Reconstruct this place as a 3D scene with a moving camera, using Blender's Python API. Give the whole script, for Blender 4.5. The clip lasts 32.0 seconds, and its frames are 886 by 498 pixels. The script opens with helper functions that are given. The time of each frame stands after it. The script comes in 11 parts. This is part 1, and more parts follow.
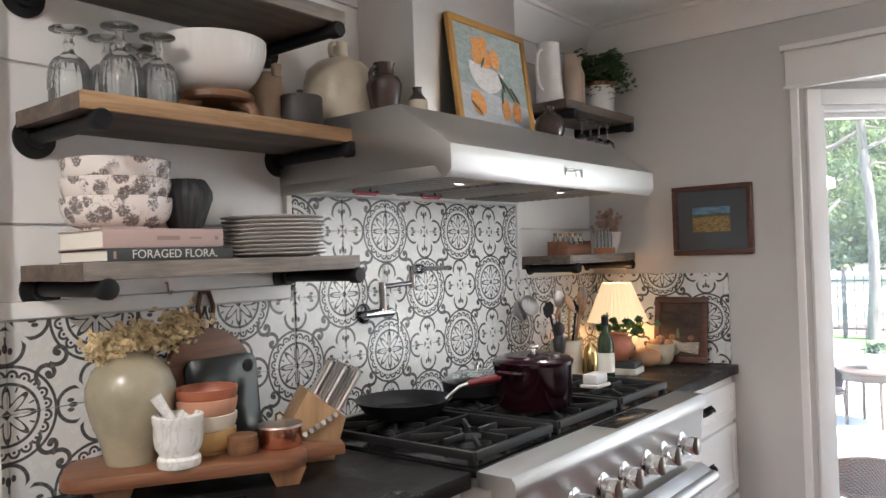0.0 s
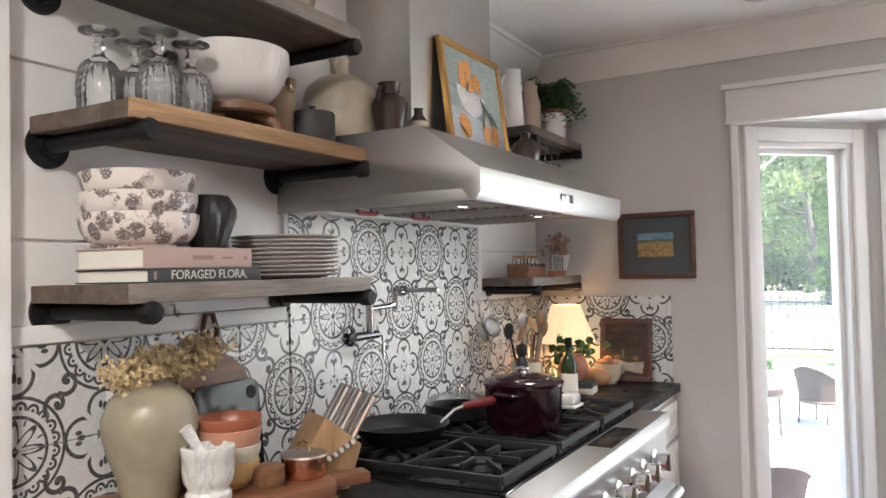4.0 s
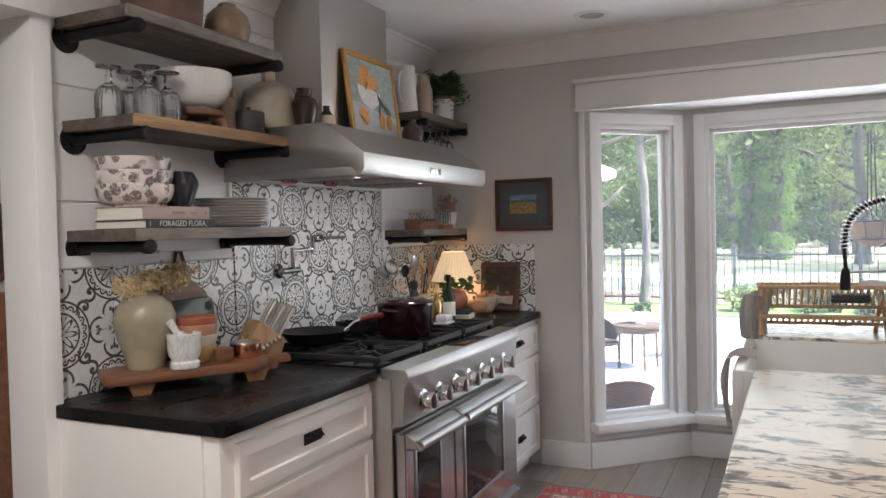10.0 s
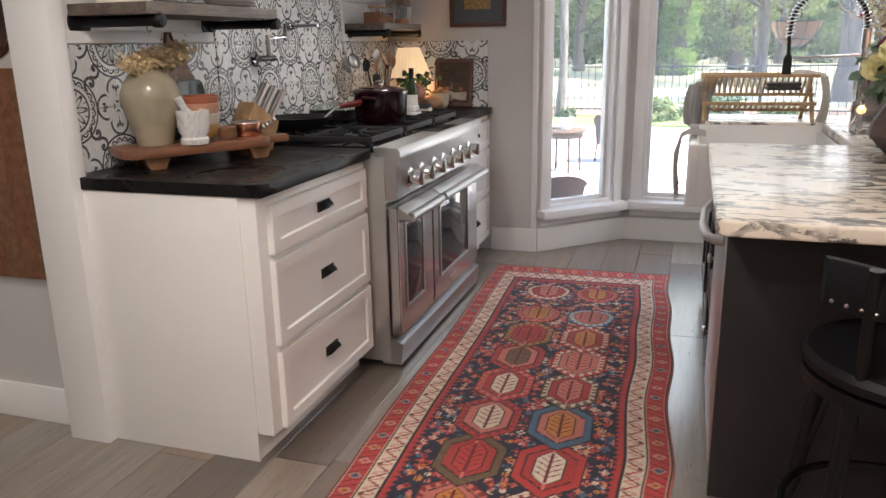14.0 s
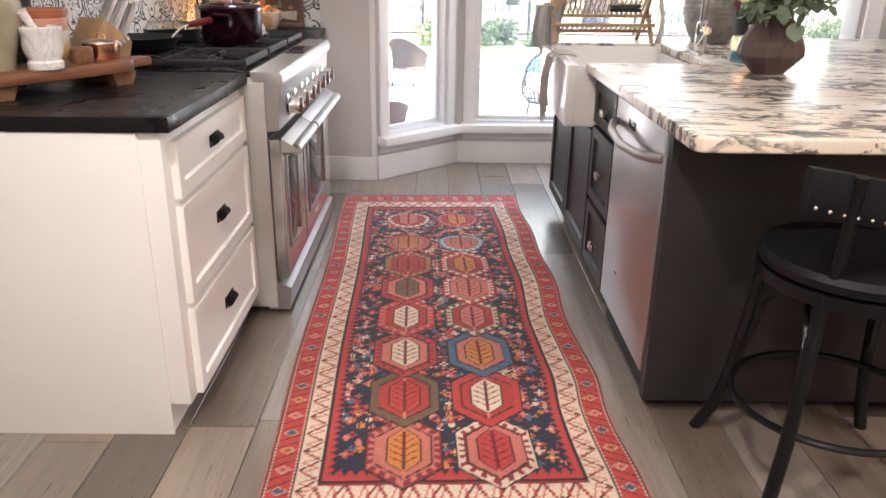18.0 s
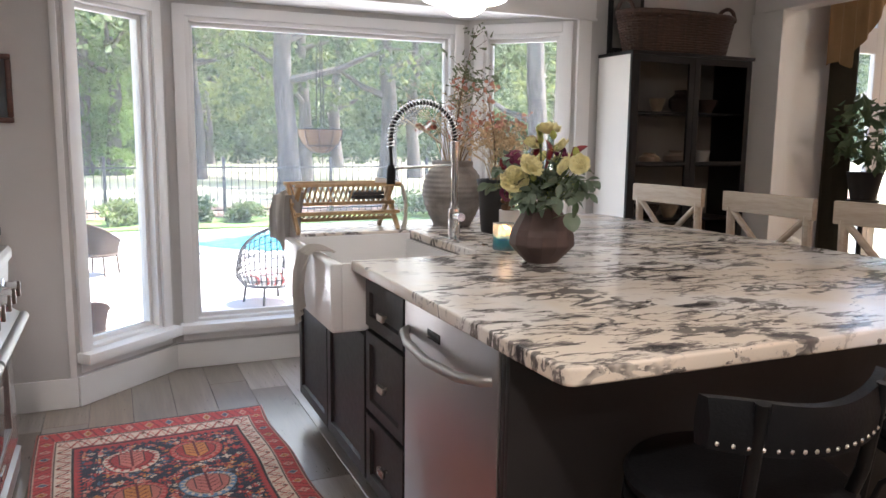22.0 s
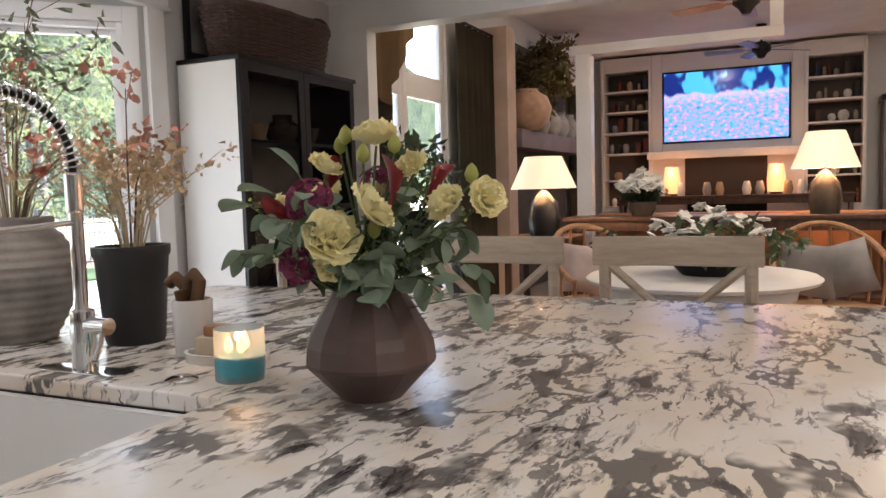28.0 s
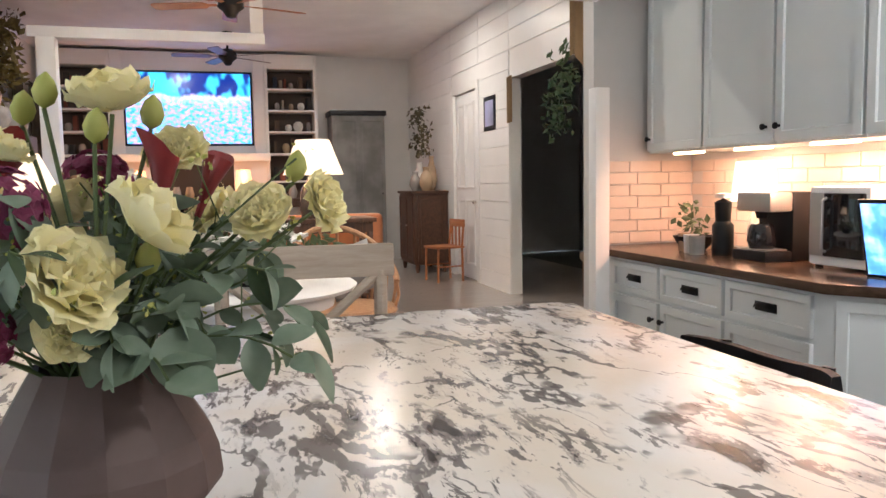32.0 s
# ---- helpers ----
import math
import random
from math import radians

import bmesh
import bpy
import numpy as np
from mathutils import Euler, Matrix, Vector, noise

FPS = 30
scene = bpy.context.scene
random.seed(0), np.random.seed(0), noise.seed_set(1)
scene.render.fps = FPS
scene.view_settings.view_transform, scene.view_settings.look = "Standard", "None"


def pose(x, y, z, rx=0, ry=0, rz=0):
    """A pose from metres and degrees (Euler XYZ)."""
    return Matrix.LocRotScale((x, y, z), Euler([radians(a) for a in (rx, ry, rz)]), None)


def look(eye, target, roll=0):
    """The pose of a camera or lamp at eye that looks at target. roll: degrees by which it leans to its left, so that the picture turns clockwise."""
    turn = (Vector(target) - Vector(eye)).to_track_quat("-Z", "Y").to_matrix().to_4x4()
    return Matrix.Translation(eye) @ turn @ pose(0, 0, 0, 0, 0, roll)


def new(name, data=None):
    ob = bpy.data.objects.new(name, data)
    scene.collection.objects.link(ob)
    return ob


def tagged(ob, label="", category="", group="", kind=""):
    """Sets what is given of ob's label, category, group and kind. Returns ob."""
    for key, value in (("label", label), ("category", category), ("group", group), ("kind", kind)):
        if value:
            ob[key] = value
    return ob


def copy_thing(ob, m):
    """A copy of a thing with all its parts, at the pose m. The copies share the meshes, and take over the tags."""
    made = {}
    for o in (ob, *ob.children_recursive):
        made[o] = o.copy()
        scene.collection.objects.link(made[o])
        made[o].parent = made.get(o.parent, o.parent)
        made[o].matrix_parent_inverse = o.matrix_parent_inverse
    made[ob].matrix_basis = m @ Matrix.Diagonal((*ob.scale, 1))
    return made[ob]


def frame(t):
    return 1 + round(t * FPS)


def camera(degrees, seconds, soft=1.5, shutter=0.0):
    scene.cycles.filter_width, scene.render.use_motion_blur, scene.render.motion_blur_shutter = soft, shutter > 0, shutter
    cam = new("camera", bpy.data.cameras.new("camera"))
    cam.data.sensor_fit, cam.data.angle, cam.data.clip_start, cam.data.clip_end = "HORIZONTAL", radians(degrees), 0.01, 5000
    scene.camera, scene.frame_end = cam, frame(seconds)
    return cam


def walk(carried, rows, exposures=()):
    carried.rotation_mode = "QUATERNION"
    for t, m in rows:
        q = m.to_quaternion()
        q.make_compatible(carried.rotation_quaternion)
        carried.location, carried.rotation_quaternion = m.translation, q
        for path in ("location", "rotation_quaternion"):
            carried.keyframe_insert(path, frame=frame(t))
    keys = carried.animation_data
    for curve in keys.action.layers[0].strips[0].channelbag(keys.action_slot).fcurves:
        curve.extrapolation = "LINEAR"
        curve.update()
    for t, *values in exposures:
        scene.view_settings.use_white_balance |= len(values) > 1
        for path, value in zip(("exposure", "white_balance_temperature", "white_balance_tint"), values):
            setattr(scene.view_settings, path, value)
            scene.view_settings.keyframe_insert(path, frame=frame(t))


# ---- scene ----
cam = camera(60.6, 32.0)
PATH = [
    (0, (1.744, -0.667, 1.429), (0.483, 0.885, 1.448), -2.0),
    (0.5, (1.615, -0.561, 1.435), (0.372, 1.006, 1.433), -1.9),
    (1, (1.492, -0.472, 1.424), (0.263, 1.106, 1.409), -1.8),
    (1.5, (1.349, -0.493, 1.441), (0.153, 1.11, 1.417), -2.1),
    (2, (1.221, -0.58, 1.47), (0.103, 1.078, 1.454), -2.5),
    (2.5, (1.199, -0.644, 1.471), (0.14, 1.053, 1.476), -2.1),
    (3, (1.269, -0.694, 1.471), (0.245, 1.024, 1.496), -1.5),
    (3.5, (1.371, -0.771, 1.458), (0.366, 0.957, 1.506), -1.3),
    (5.5, (1.5, -1.172, 1.446), (0.59, 0.608, 1.506), -1.4),
    (6, (1.579, -1.219, 1.452), (0.682, 0.568, 1.492), -1.4),
    (6.5, (1.685, -1.258, 1.437), (0.792, 0.532, 1.462), -1.3),
    (7, (1.761, -1.304, 1.424), (0.869, 0.486, 1.44), -1.5),
    (7.5, (1.794, -1.356, 1.427), (0.906, 0.436, 1.436), -1.7),
    (8, (1.845, -1.455, 1.434), (0.964, 0.34, 1.439), -1.9),
    (8.5, (1.898, -1.558, 1.431), (1.035, 0.246, 1.435), -2.1),
    (9, (1.944, -1.595, 1.433), (1.091, 0.214, 1.427), -2.0),
    (9.5, (1.981, -1.605, 1.43), (1.136, 0.207, 1.406), -1.7),
    (10, (2.028, -1.609, 1.42), (1.182, 0.202, 1.365), -1.4),
    (10.5, (2.089, -1.638, 1.417), (1.236, 0.168, 1.315), -1.0),
    (11, (2.13, -1.67, 1.395), (1.279, 0.134, 1.25), -1.0),
    (11.5, (2.138, -1.689, 1.379), (1.303, 0.118, 1.187), -0.8),
    (12, (2.098, -1.712, 1.361), (1.295, 0.105, 1.125), -0.6),
    (12.5, (2.005, -1.779, 1.351), (1.253, 0.052, 1.065), -0.4),
    (13, (1.909, -1.87, 1.347), (1.209, -0.03, 0.993), -0.4),
    (13.5, (1.83, -1.924, 1.33), (1.195, -0.078, 0.898), -0.6),
    (14, (1.816, -1.947, 1.306), (1.219, -0.112, 0.78), -1.0),
    (14.5, (1.757, -1.921, 1.299), (1.216, -0.098, 0.679), -2.2),
    (15, (1.631, -1.854, 1.284), (1.198, -0.032, 0.583), -2.5),
    (15.5, (1.562, -1.839, 1.274), (1.211, -0.033, 0.491), -2.7),
    (17.5, (1.332, -1.896, 1.264), (1.297, -0.055, 0.483), 0.5),
    (18, (1.305, -1.894, 1.277), (1.322, -0.023, 0.57), 0.8),
    (18.5, (1.286, -1.904, 1.285), (1.354, -0.007, 0.658), 0.9),
    (19, (1.277, -1.904, 1.293), (1.403, 0.013, 0.739), 0.8),
    (19.5, (1.27, -1.875, 1.303), (1.474, 0.054, 0.813), 0.5),
    (20, (1.256, -1.799, 1.311), (1.553, 0.131, 0.878), 0.4),
    (20.5, (1.227, -1.678, 1.319), (1.648, 0.24, 0.94), 0.7),
    (21, (1.219, -1.579, 1.311), (1.768, 0.315, 0.977), 0.6),
    (21.5, (1.197, -1.485, 1.315), (1.876, 0.371, 1.012), 0.6),
    (22, (1.139, -1.355, 1.332), (1.929, 0.461, 1.049), 0.6),
    (22.5, (1.092, -1.24, 1.322), (1.97, 0.536, 1.052), 0.8),
    (23, (1.103, -1.14, 1.316), (2.048, 0.604, 1.059), 1.1),
    (23.5, (1.153, -0.968, 1.334), (2.168, 0.738, 1.096), 1.5),
    (24, (1.182, -0.829, 1.338), (2.28, 0.828, 1.118), 1.7),
    (24.5, (1.15, -0.691, 1.323), (2.35, 0.896, 1.125), 1.5),
    (26.5, (1.266, -0.142, 1.268), (2.804, 1.123, 1.084), -1.1),
    (27, (1.333, -0.011, 1.252), (2.954, 1.148, 1.082), -0.9),
    (27.5, (1.35, 0.108, 1.256), (3.077, 1.102, 1.095), -1.1),
    (28, (1.357, 0.252, 1.276), (3.17, 1.081, 1.12), -1.6),
    (28.5, (1.362, 0.353, 1.27), (3.233, 1.044, 1.116), -1.9),
    (29, (1.396, 0.421, 1.27), (3.308, 0.988, 1.117), -2.0),
    (29.5, (1.509, 0.545, 1.274), (3.452, 0.993, 1.12), -1.9),
    (30, (1.593, 0.616, 1.271), (3.562, 0.926, 1.112), -1.8),
    (30.5, (1.636, 0.677, 1.263), (3.625, 0.807, 1.099), -1.7),
    (31, (1.661, 0.765, 1.278), (3.652, 0.669, 1.107), -1.3),
    (31.5, (1.687, 0.803, 1.28), (3.65, 0.464, 1.106), -1.2),
    (32, (1.686, 0.802, 1.281), (3.597, 0.239, 1.106), -1.0),
]
walk(cam, [(t, look(eye, target, roll)) for t, eye, target, roll in PATH],
     exposures=((0, 3.2, 6250, 10), (2, 3.36, 6350, 11), (4, 3.3, 6300, 10), (8, 2.72, 6250, 11), (13, 2.64, 6400, 13), (15, 3.05, 6550, 14), (18, 3.4, 6550, 15), (21, 3.0, 6350, 14), (24, 2.52, 6430, 14), (28, 2.78, 6450, 13), (30, 3.2, 6150, 10), (32, 3.33, 5880, 8)))

# ---- world, sun and large lights ----
SUN_EL, SUN_AZ = 55, 96
world = bpy.data.worlds.new("sky")
scene.world = world
world.use_nodes = True
sky = world.node_tree.nodes.new("ShaderNodeTexSky")
sky.sky_type, sky.sun_disc = "NISHITA", False
sky.sun_elevation, sky.sun_rotation = radians(SUN_EL), radians(SUN_AZ)
bg = world.node_tree.nodes["Background"]
bg.inputs["Strength"].default_value = 0.15
world.node_tree.links.new(sky.outputs[0], bg.inputs["Color"])


def lamp(name, kind, energy, m, color=(1, 1, 1), **kw):
    data = bpy.data.lights.new(name, kind)
    data.energy, data.color = energy, color
    for key, value in kw.items():
        if key == "size":
            data.size = value
        elif key == "size_y":
            data.shape, data.size_y = "RECTANGLE", value
        elif key == "angle":
            data.angle = value
        elif key == "radius":
            data.shadow_soft_size = value
        elif key == "spot":
            data.spot_size, data.spot_blend = radians(value), 0.6
    ob = new(name, data)
    ob.matrix_world = m
    return ob


a, e = radians(SUN_AZ), radians(SUN_EL)
sun_dir = Vector((math.sin(a) * math.cos(e), math.cos(a) * math.cos(e), math.sin(e)))
lamp("sun", "SUN", 4.0, look(sun_dir * 60, (0, 0, 0)), (1, 0.96, 0.90), angle=radians(0.6))
# fill lamps added in unseen ceiling cans towards the kitchen's south end
FILL_CANS = ((0.95, -1.15), (2.75, -1.15), (0.95, -2.7), (2.75, -2.7))
for x, y in FILL_CANS:
    lamp("can_light", "AREA", 2.0 if x > 1 else 4.2, pose(x, y, 2.478), (1, 0.94, 0.87), size=0.13)
for x, y in ((6.6, 0.4), (6.6, -1.3), (10.6, 1.4), (10.6, -1.2)):
    lamp("can_light", "AREA", 4.0, pose(x, y, 3.33), (1, 0.86, 0.70), size=0.13)
# the two lights under the range hood
for y in (1.08, 1.66):
    lamp("hood_light", "AREA", 0.22, pose(0.40, y, 1.632), (1, 0.97, 0.93), size=0.06)


# the sky's light in the three openings of the bay
for x, y, w, turn, watts in ((2.355, 3.14, 1.55, 0, 1.8), (1.215, 2.905, 0.40, 43.8, 0.45), (3.495, 2.905, 0.40, -43.8, 0.45)):
    lamp("window_light", "AREA", watts, pose(x, y, 1.15, -90, 0, turn), (0.97, 0.98, 1.0), size=w, size_y=1.55)


# ---- shader helpers ----
class S:
    """A value or colour in a node tree, with arithmetic."""
    def __init__(self, tree, sock):
        self.tree, self.sock = tree, sock

    def op(self, kind, *others, clamp=False):
        n = self.tree.nodes.new("ShaderNodeMath")
        n.operation, n.use_clamp = kind, clamp
        for i, o in enumerate((self, *others)):
            if isinstance(o, S):
                self.tree.links.new(o.sock, n.inputs[i])
            else:
                n.inputs[i].default_value = o
        return S(self.tree, n.outputs[0])

    def __add__(self, o): return self.op("ADD", o)
    def __sub__(self, o): return self.op("SUBTRACT", o)
    def __mul__(self, o): return self.op("MULTIPLY", o)
    def __truediv__(self, o): return self.op("DIVIDE", o)
    def __rsub__(self, o): return (self * -1) + o
    def __radd__(self, o): return self + o
    def __rmul__(self, o): return self * o
    def abs(self): return self.op("ABSOLUTE")
    def sin(self): return self.op("SINE")
    def cos(self): return self.op("COSINE")
    def sqrt(self): return self.op("SQRT")
    def min(self, o): return self.op("MINIMUM", o)
    def max(self, o): return self.op("MAXIMUM", o)
    def fract(self): return self.op("FRACT")
    def floor(self): return self.op("FLOOR")
    def atan2(self, o): return self.op("ARCTAN2", o)
    def power(self, o): return self.op("POWER", o)
    def step(self, lo, hi):
        n = self.tree.nodes.new("ShaderNodeMapRange")
        n.interpolation_type, n.clamp = "SMOOTHSTEP", True
        self.tree.links.new(self.sock, n.inputs["Value"])
        n.inputs["From Min"].default_value, n.inputs["From Max"].default_value = lo, hi
        return S(self.tree, n.outputs["Result"])


class Mat:
    """A principled material with helpers for procedural colour, relief and wear."""
    def __init__(self, name, color=(0.8, 0.8, 0.8), rough=0.5, metal=0.0, **kw):
        self.m = bpy.data.materials.new(name)
        self.m.use_nodes = True
        self.t = self.m.node_tree
        self.b = self.t.nodes["Principled BSDF"]
        self.set("Base Color", color), self.set("Roughness", rough), self.set("Metallic", metal)
        for key, value in kw.items():
            self.set({"trans": "Transmission Weight", "ior": "IOR", "coat": "Coat Weight", "spec": "Specular IOR Level", "alpha": "Alpha",
                      "sub": "Subsurface Weight", "sheen": "Sheen Weight", "emit": "Emission Color", "glow": "Emission Strength"}[key], value)

    def set(self, key, value):
        s = self.b.inputs[key]
        if isinstance(value, S):
            self.t.links.new(value.sock, s)
        elif isinstance(value, tuple) and len(value) == 3:
            s.default_value = (*value, 1)
        else:
            s.default_value = value

    def coord(self, kind="Object", scale=(1, 1, 1), rot=(0, 0, 0)):
        c = self.t.nodes.new("ShaderNodeTexCoord")
        n = self.t.nodes.new("ShaderNodeMapping")
        n.inputs["Scale"].default_value, n.inputs["Rotation"].default_value = scale, [radians(r) for r in rot]
        self.t.links.new(c.outputs[kind], n.inputs["Vector"])
        return S(self.t, n.outputs[0])

    def world(self, scale=(1, 1, 1), rot=(0, 0, 0)):
        c = self.t.nodes.new("ShaderNodeNewGeometry")
        n = self.t.nodes.new("ShaderNodeMapping")
        n.inputs["Scale"].default_value, n.inputs["Rotation"].default_value = scale, [radians(r) for r in rot]
        self.t.links.new(c.outputs["Position"], n.inputs["Vector"])
        return S(self.t, n.outputs[0])

    def xyz(self, v):
        n = self.t.nodes.new("ShaderNodeSeparateXYZ")
        self.t.links.new(v.sock, n.inputs[0])
        return [S(self.t, o) for o in n.outputs]

    def noise(self, v, scale, detail=4, rough=0.55, distort=0.0):
        n = self.t.nodes.new("ShaderNodeTexNoise")
        self.t.links.new(v.sock, n.inputs["Vector"])
        for k, x in (("Scale", scale), ("Detail", detail), ("Roughness", rough), ("Distortion", distort)):
            n.inputs[k].default_value = x
        return S(self.t, n.outputs["Fac"])

    def cells(self, v, scale, feature="F1", out="Distance"):
        n = self.t.nodes.new("ShaderNodeTexVoronoi")
        n.feature = feature
        self.t.links.new(v.sock, n.inputs["Vector"])
        n.inputs["Scale"].default_value = scale
        return S(self.t, n.outputs[out])

    def random(self):
        return S(self.t, self.t.nodes.new("ShaderNodeObjectInfo").outputs["Random"])

    def island(self):
        return S(self.t, self.t.nodes.new("ShaderNodeNewGeometry").outputs["Random Per Island"])

    def attr(self, name):
        n = self.t.nodes.new("ShaderNodeAttribute")
        n.attribute_name = name
        return S(self.t, n.outputs["Color"])

    def mix(self, f, a, b):
        n = self.t.nodes.new("ShaderNodeMix")
        n.data_type = "RGBA"
        for i, x in ((0, f), (6, a), (7, b)):
            if isinstance(x, S):
                self.t.links.new(x.sock, n.inputs[i])
            else:
                n.inputs[i].default_value = (*x, 1) if isinstance(x, tuple) else x
        return S(self.t, n.outputs[2])

    def ramp(self, f, *stops):
        n = self.t.nodes.new("ShaderNodeValToRGB")
        r = n.color_ramp
        while len(r.elements) < len(stops):
            r.elements.new(0.5)
        for el, (pos, col) in zip(r.elements, stops):
            el.position, el.color = pos, (*col, 1)
        self.t.links.new(f.sock, n.inputs[0])
        return S(self.t, n.outputs[0])

    def thin(self, amount=0.35, color=None):
        """Lets part of the light through, as petals and leaves do."""
        tr = self.t.nodes.new("ShaderNodeBsdfTranslucent")
        mx = self.t.nodes.new("ShaderNodeMixShader")
        mx.inputs[0].default_value = amount
        src = self.b.inputs["Base Color"]
        if src.is_linked:
            self.t.links.new(src.links[0].from_socket, tr.inputs["Color"])
        else:
            tr.inputs["Color"].default_value = src.default_value
        out = self.t.nodes["Material Output"]
        self.t.links.new(self.b.outputs[0], mx.inputs[1])
        self.t.links.new(tr.outputs[0], mx.inputs[2])
        self.t.links.new(mx.outputs[0], out.inputs["Surface"])
        return self

    def bump(self, h, dist=0.002, strength=0.6):
        n = self.t.nodes.new("ShaderNodeBump")
        n.inputs["Distance"].default_value, n.inputs["Strength"].default_value = dist, strength
        self.t.links.new(h.sock, n.inputs["Height"])
        self.t.links.new(n.outputs[0], self.b.inputs["Normal"])
        return self


def paint(name, color, rough=0.45, vary=0.06, bump=0.0006, scale=60, **kw):
    """Painted or plain surface with faint mottling and fine relief."""
    k = Mat(name, color, rough, **kw)
    v = k.world()
    big, fine = k.noise(v, 2.3, 3), k.noise(v, scale, 4)
    k.set("Base Color", k.mix(big.step(0.3, 0.7), tuple(c * (1 - vary) for c in color), tuple(min(1, c * (1 + vary * 0.5)) for c in color)))
    k.set("Roughness", fine * 0.16 + (rough - 0.08))
    if bump:
        k.bump(fine, bump, 0.5)
    return k.m


def wood(name, dark, light, rough=0.5, axis=1, scale=1.0, wear=0.0, bump=0.0008, rnd=0.0, **kw):
    """Wood with grain along one axis (0, 1, 2) of the object."""
    k = Mat(name, light, rough, **kw)
    sc = [14 * scale] * 3
    sc[axis] = 0.9 * scale
    v = k.coord("Object", tuple(sc))
    g = k.noise(v, 1.6, 6, 0.62, 0.8)
    f = k.noise(v, 9, 3, 0.6)
    col = k.ramp(g * 0.75 + f * 0.25, (0.3, dark), (0.52, tuple((a + b) / 2 for a, b in zip(dark, light))), (0.72, light))
    if rnd:
        col = k.mix(k.random() * rnd, col, tuple(c * 0.45 for c in dark))
    if wear:
        w = k.noise(k.coord("Object"), 7, 5)
        col = k.mix(w.step(0.52, 0.75) * wear, col, tuple(c * 0.4 for c in dark))
    k.set("Base Color", col)
    k.set("Roughness", f * 0.2 + (rough - 0.1))
    k.bump(g, bump, 0.5)
    return k.m


def glaze(name, color, rough=0.25, vary=0.15, speck=0.0, bump=0.0006, **kw):
    """Pottery: mottled glaze with optional dark specks."""
    k = Mat(name, color, rough, **kw)
    v = k.coord("Object")
    n = k.noise(v, 9, 5)
    col = k.mix(n.step(0.3, 0.72), tuple(c * (1 - vary) for c in color), tuple(min(1, c * (1 + vary)) for c in color))
    if speck:
        s = k.noise(v, 160, 2)
        col = k.mix(s.step(0.66, 0.72) * speck, col, tuple(c * 0.3 for c in color))
    k.set("Base Color", col)
    k.bump(k.noise(v, 34, 3), bump, 0.5)
    return k.m


def metal(name, color, rough=0.3, brush=None, amount=0.12):
    """Metal, brushed along an axis where one is given."""
    k = Mat(name, color, rough, 1.0)
    sc = [1, 1, 1]
    if brush is not None:
        sc = [220, 220, 220]
        sc[brush] = 2
    n = k.noise(k.world(tuple(sc)), 1 if brush is not None else 12, 4)
    k.set("Roughness", n * amount + (rough - amount / 2))
    big = k.noise(k.world(), 3, 2)
    k.set("Base Color", k.mix(big, tuple(c * 0.93 for c in color), color))
    return k.m


# ---- mesh helpers ----
def mesh_of(name, bm, mat, smooth=True):
    me = bpy.data.meshes.new(name)
    bm.normal_update()
    bm.to_mesh(me)
    bm.free()
    for m in (mat if isinstance(mat, (list, tuple)) else [mat]):
        me.materials.append(m)
    if smooth:
        me.polygons.foreach_set("use_smooth", [True] * len(me.polygons))
        me.set_sharp_from_angle(angle=radians(38))
    return me


def part(name, bm, mat, parent=None, label="", smooth=True, m=None):
    """Links a bmesh (or a ready mesh) as one mesh object, under a thing or a part."""
    me = bm if isinstance(bm, bpy.types.Mesh) else mesh_of(name, bm, mat, smooth)
    ob = new(name, me)
    if parent:
        ob.parent = parent
    if m is not None:
        ob.matrix_local = m
    if label:
        ob["label"] = label
    return ob


def thing(name, label, category, x=0, y=0, z=0, rz=0, group="", rx=0, ry=0):
    ob = new(name)
    ob.empty_display_size = 0.05
    ob.matrix_world = pose(x, y, z, rx, ry, rz)
    return tagged(ob, label, category, group)


def structure(ob, label, category):
    return tagged(ob, label, category, kind="structure")


def box(x0, x1, y0, y1, z0, z1, bevel=0.0, bm=None, seg=2, m=None):
    """A box, with rounded edges where bevel is given; added to bm if there is one."""
    b = bmesh.new()
    bmesh.ops.create_cube(b, size=1)
    bmesh.ops.transform(b, matrix=Matrix.LocRotScale(((x0 + x1) / 2, (y0 + y1) / 2, (z0 + z1) / 2), None, (abs(x1 - x0), abs(y1 - y0), abs(z1 - z0))), verts=b.verts)
    if bevel:
        bmesh.ops.bevel(b, geom=b.edges[:], offset=min(bevel, 0.49 * min(abs(x1 - x0), abs(y1 - y0), abs(z1 - z0))), segments=seg, profile=0.6, affect="EDGES")
    if m is not None:
        bmesh.ops.transform(b, matrix=m, verts=b.verts)
    return join(bm, b)


def join(bm, b):
    if bm is None:
        return b
    me = bpy.data.meshes.new("tmp")
    b.to_mesh(me)
    b.free()
    bm.from_mesh(me)
    bpy.data.meshes.remove(me)
    return bm


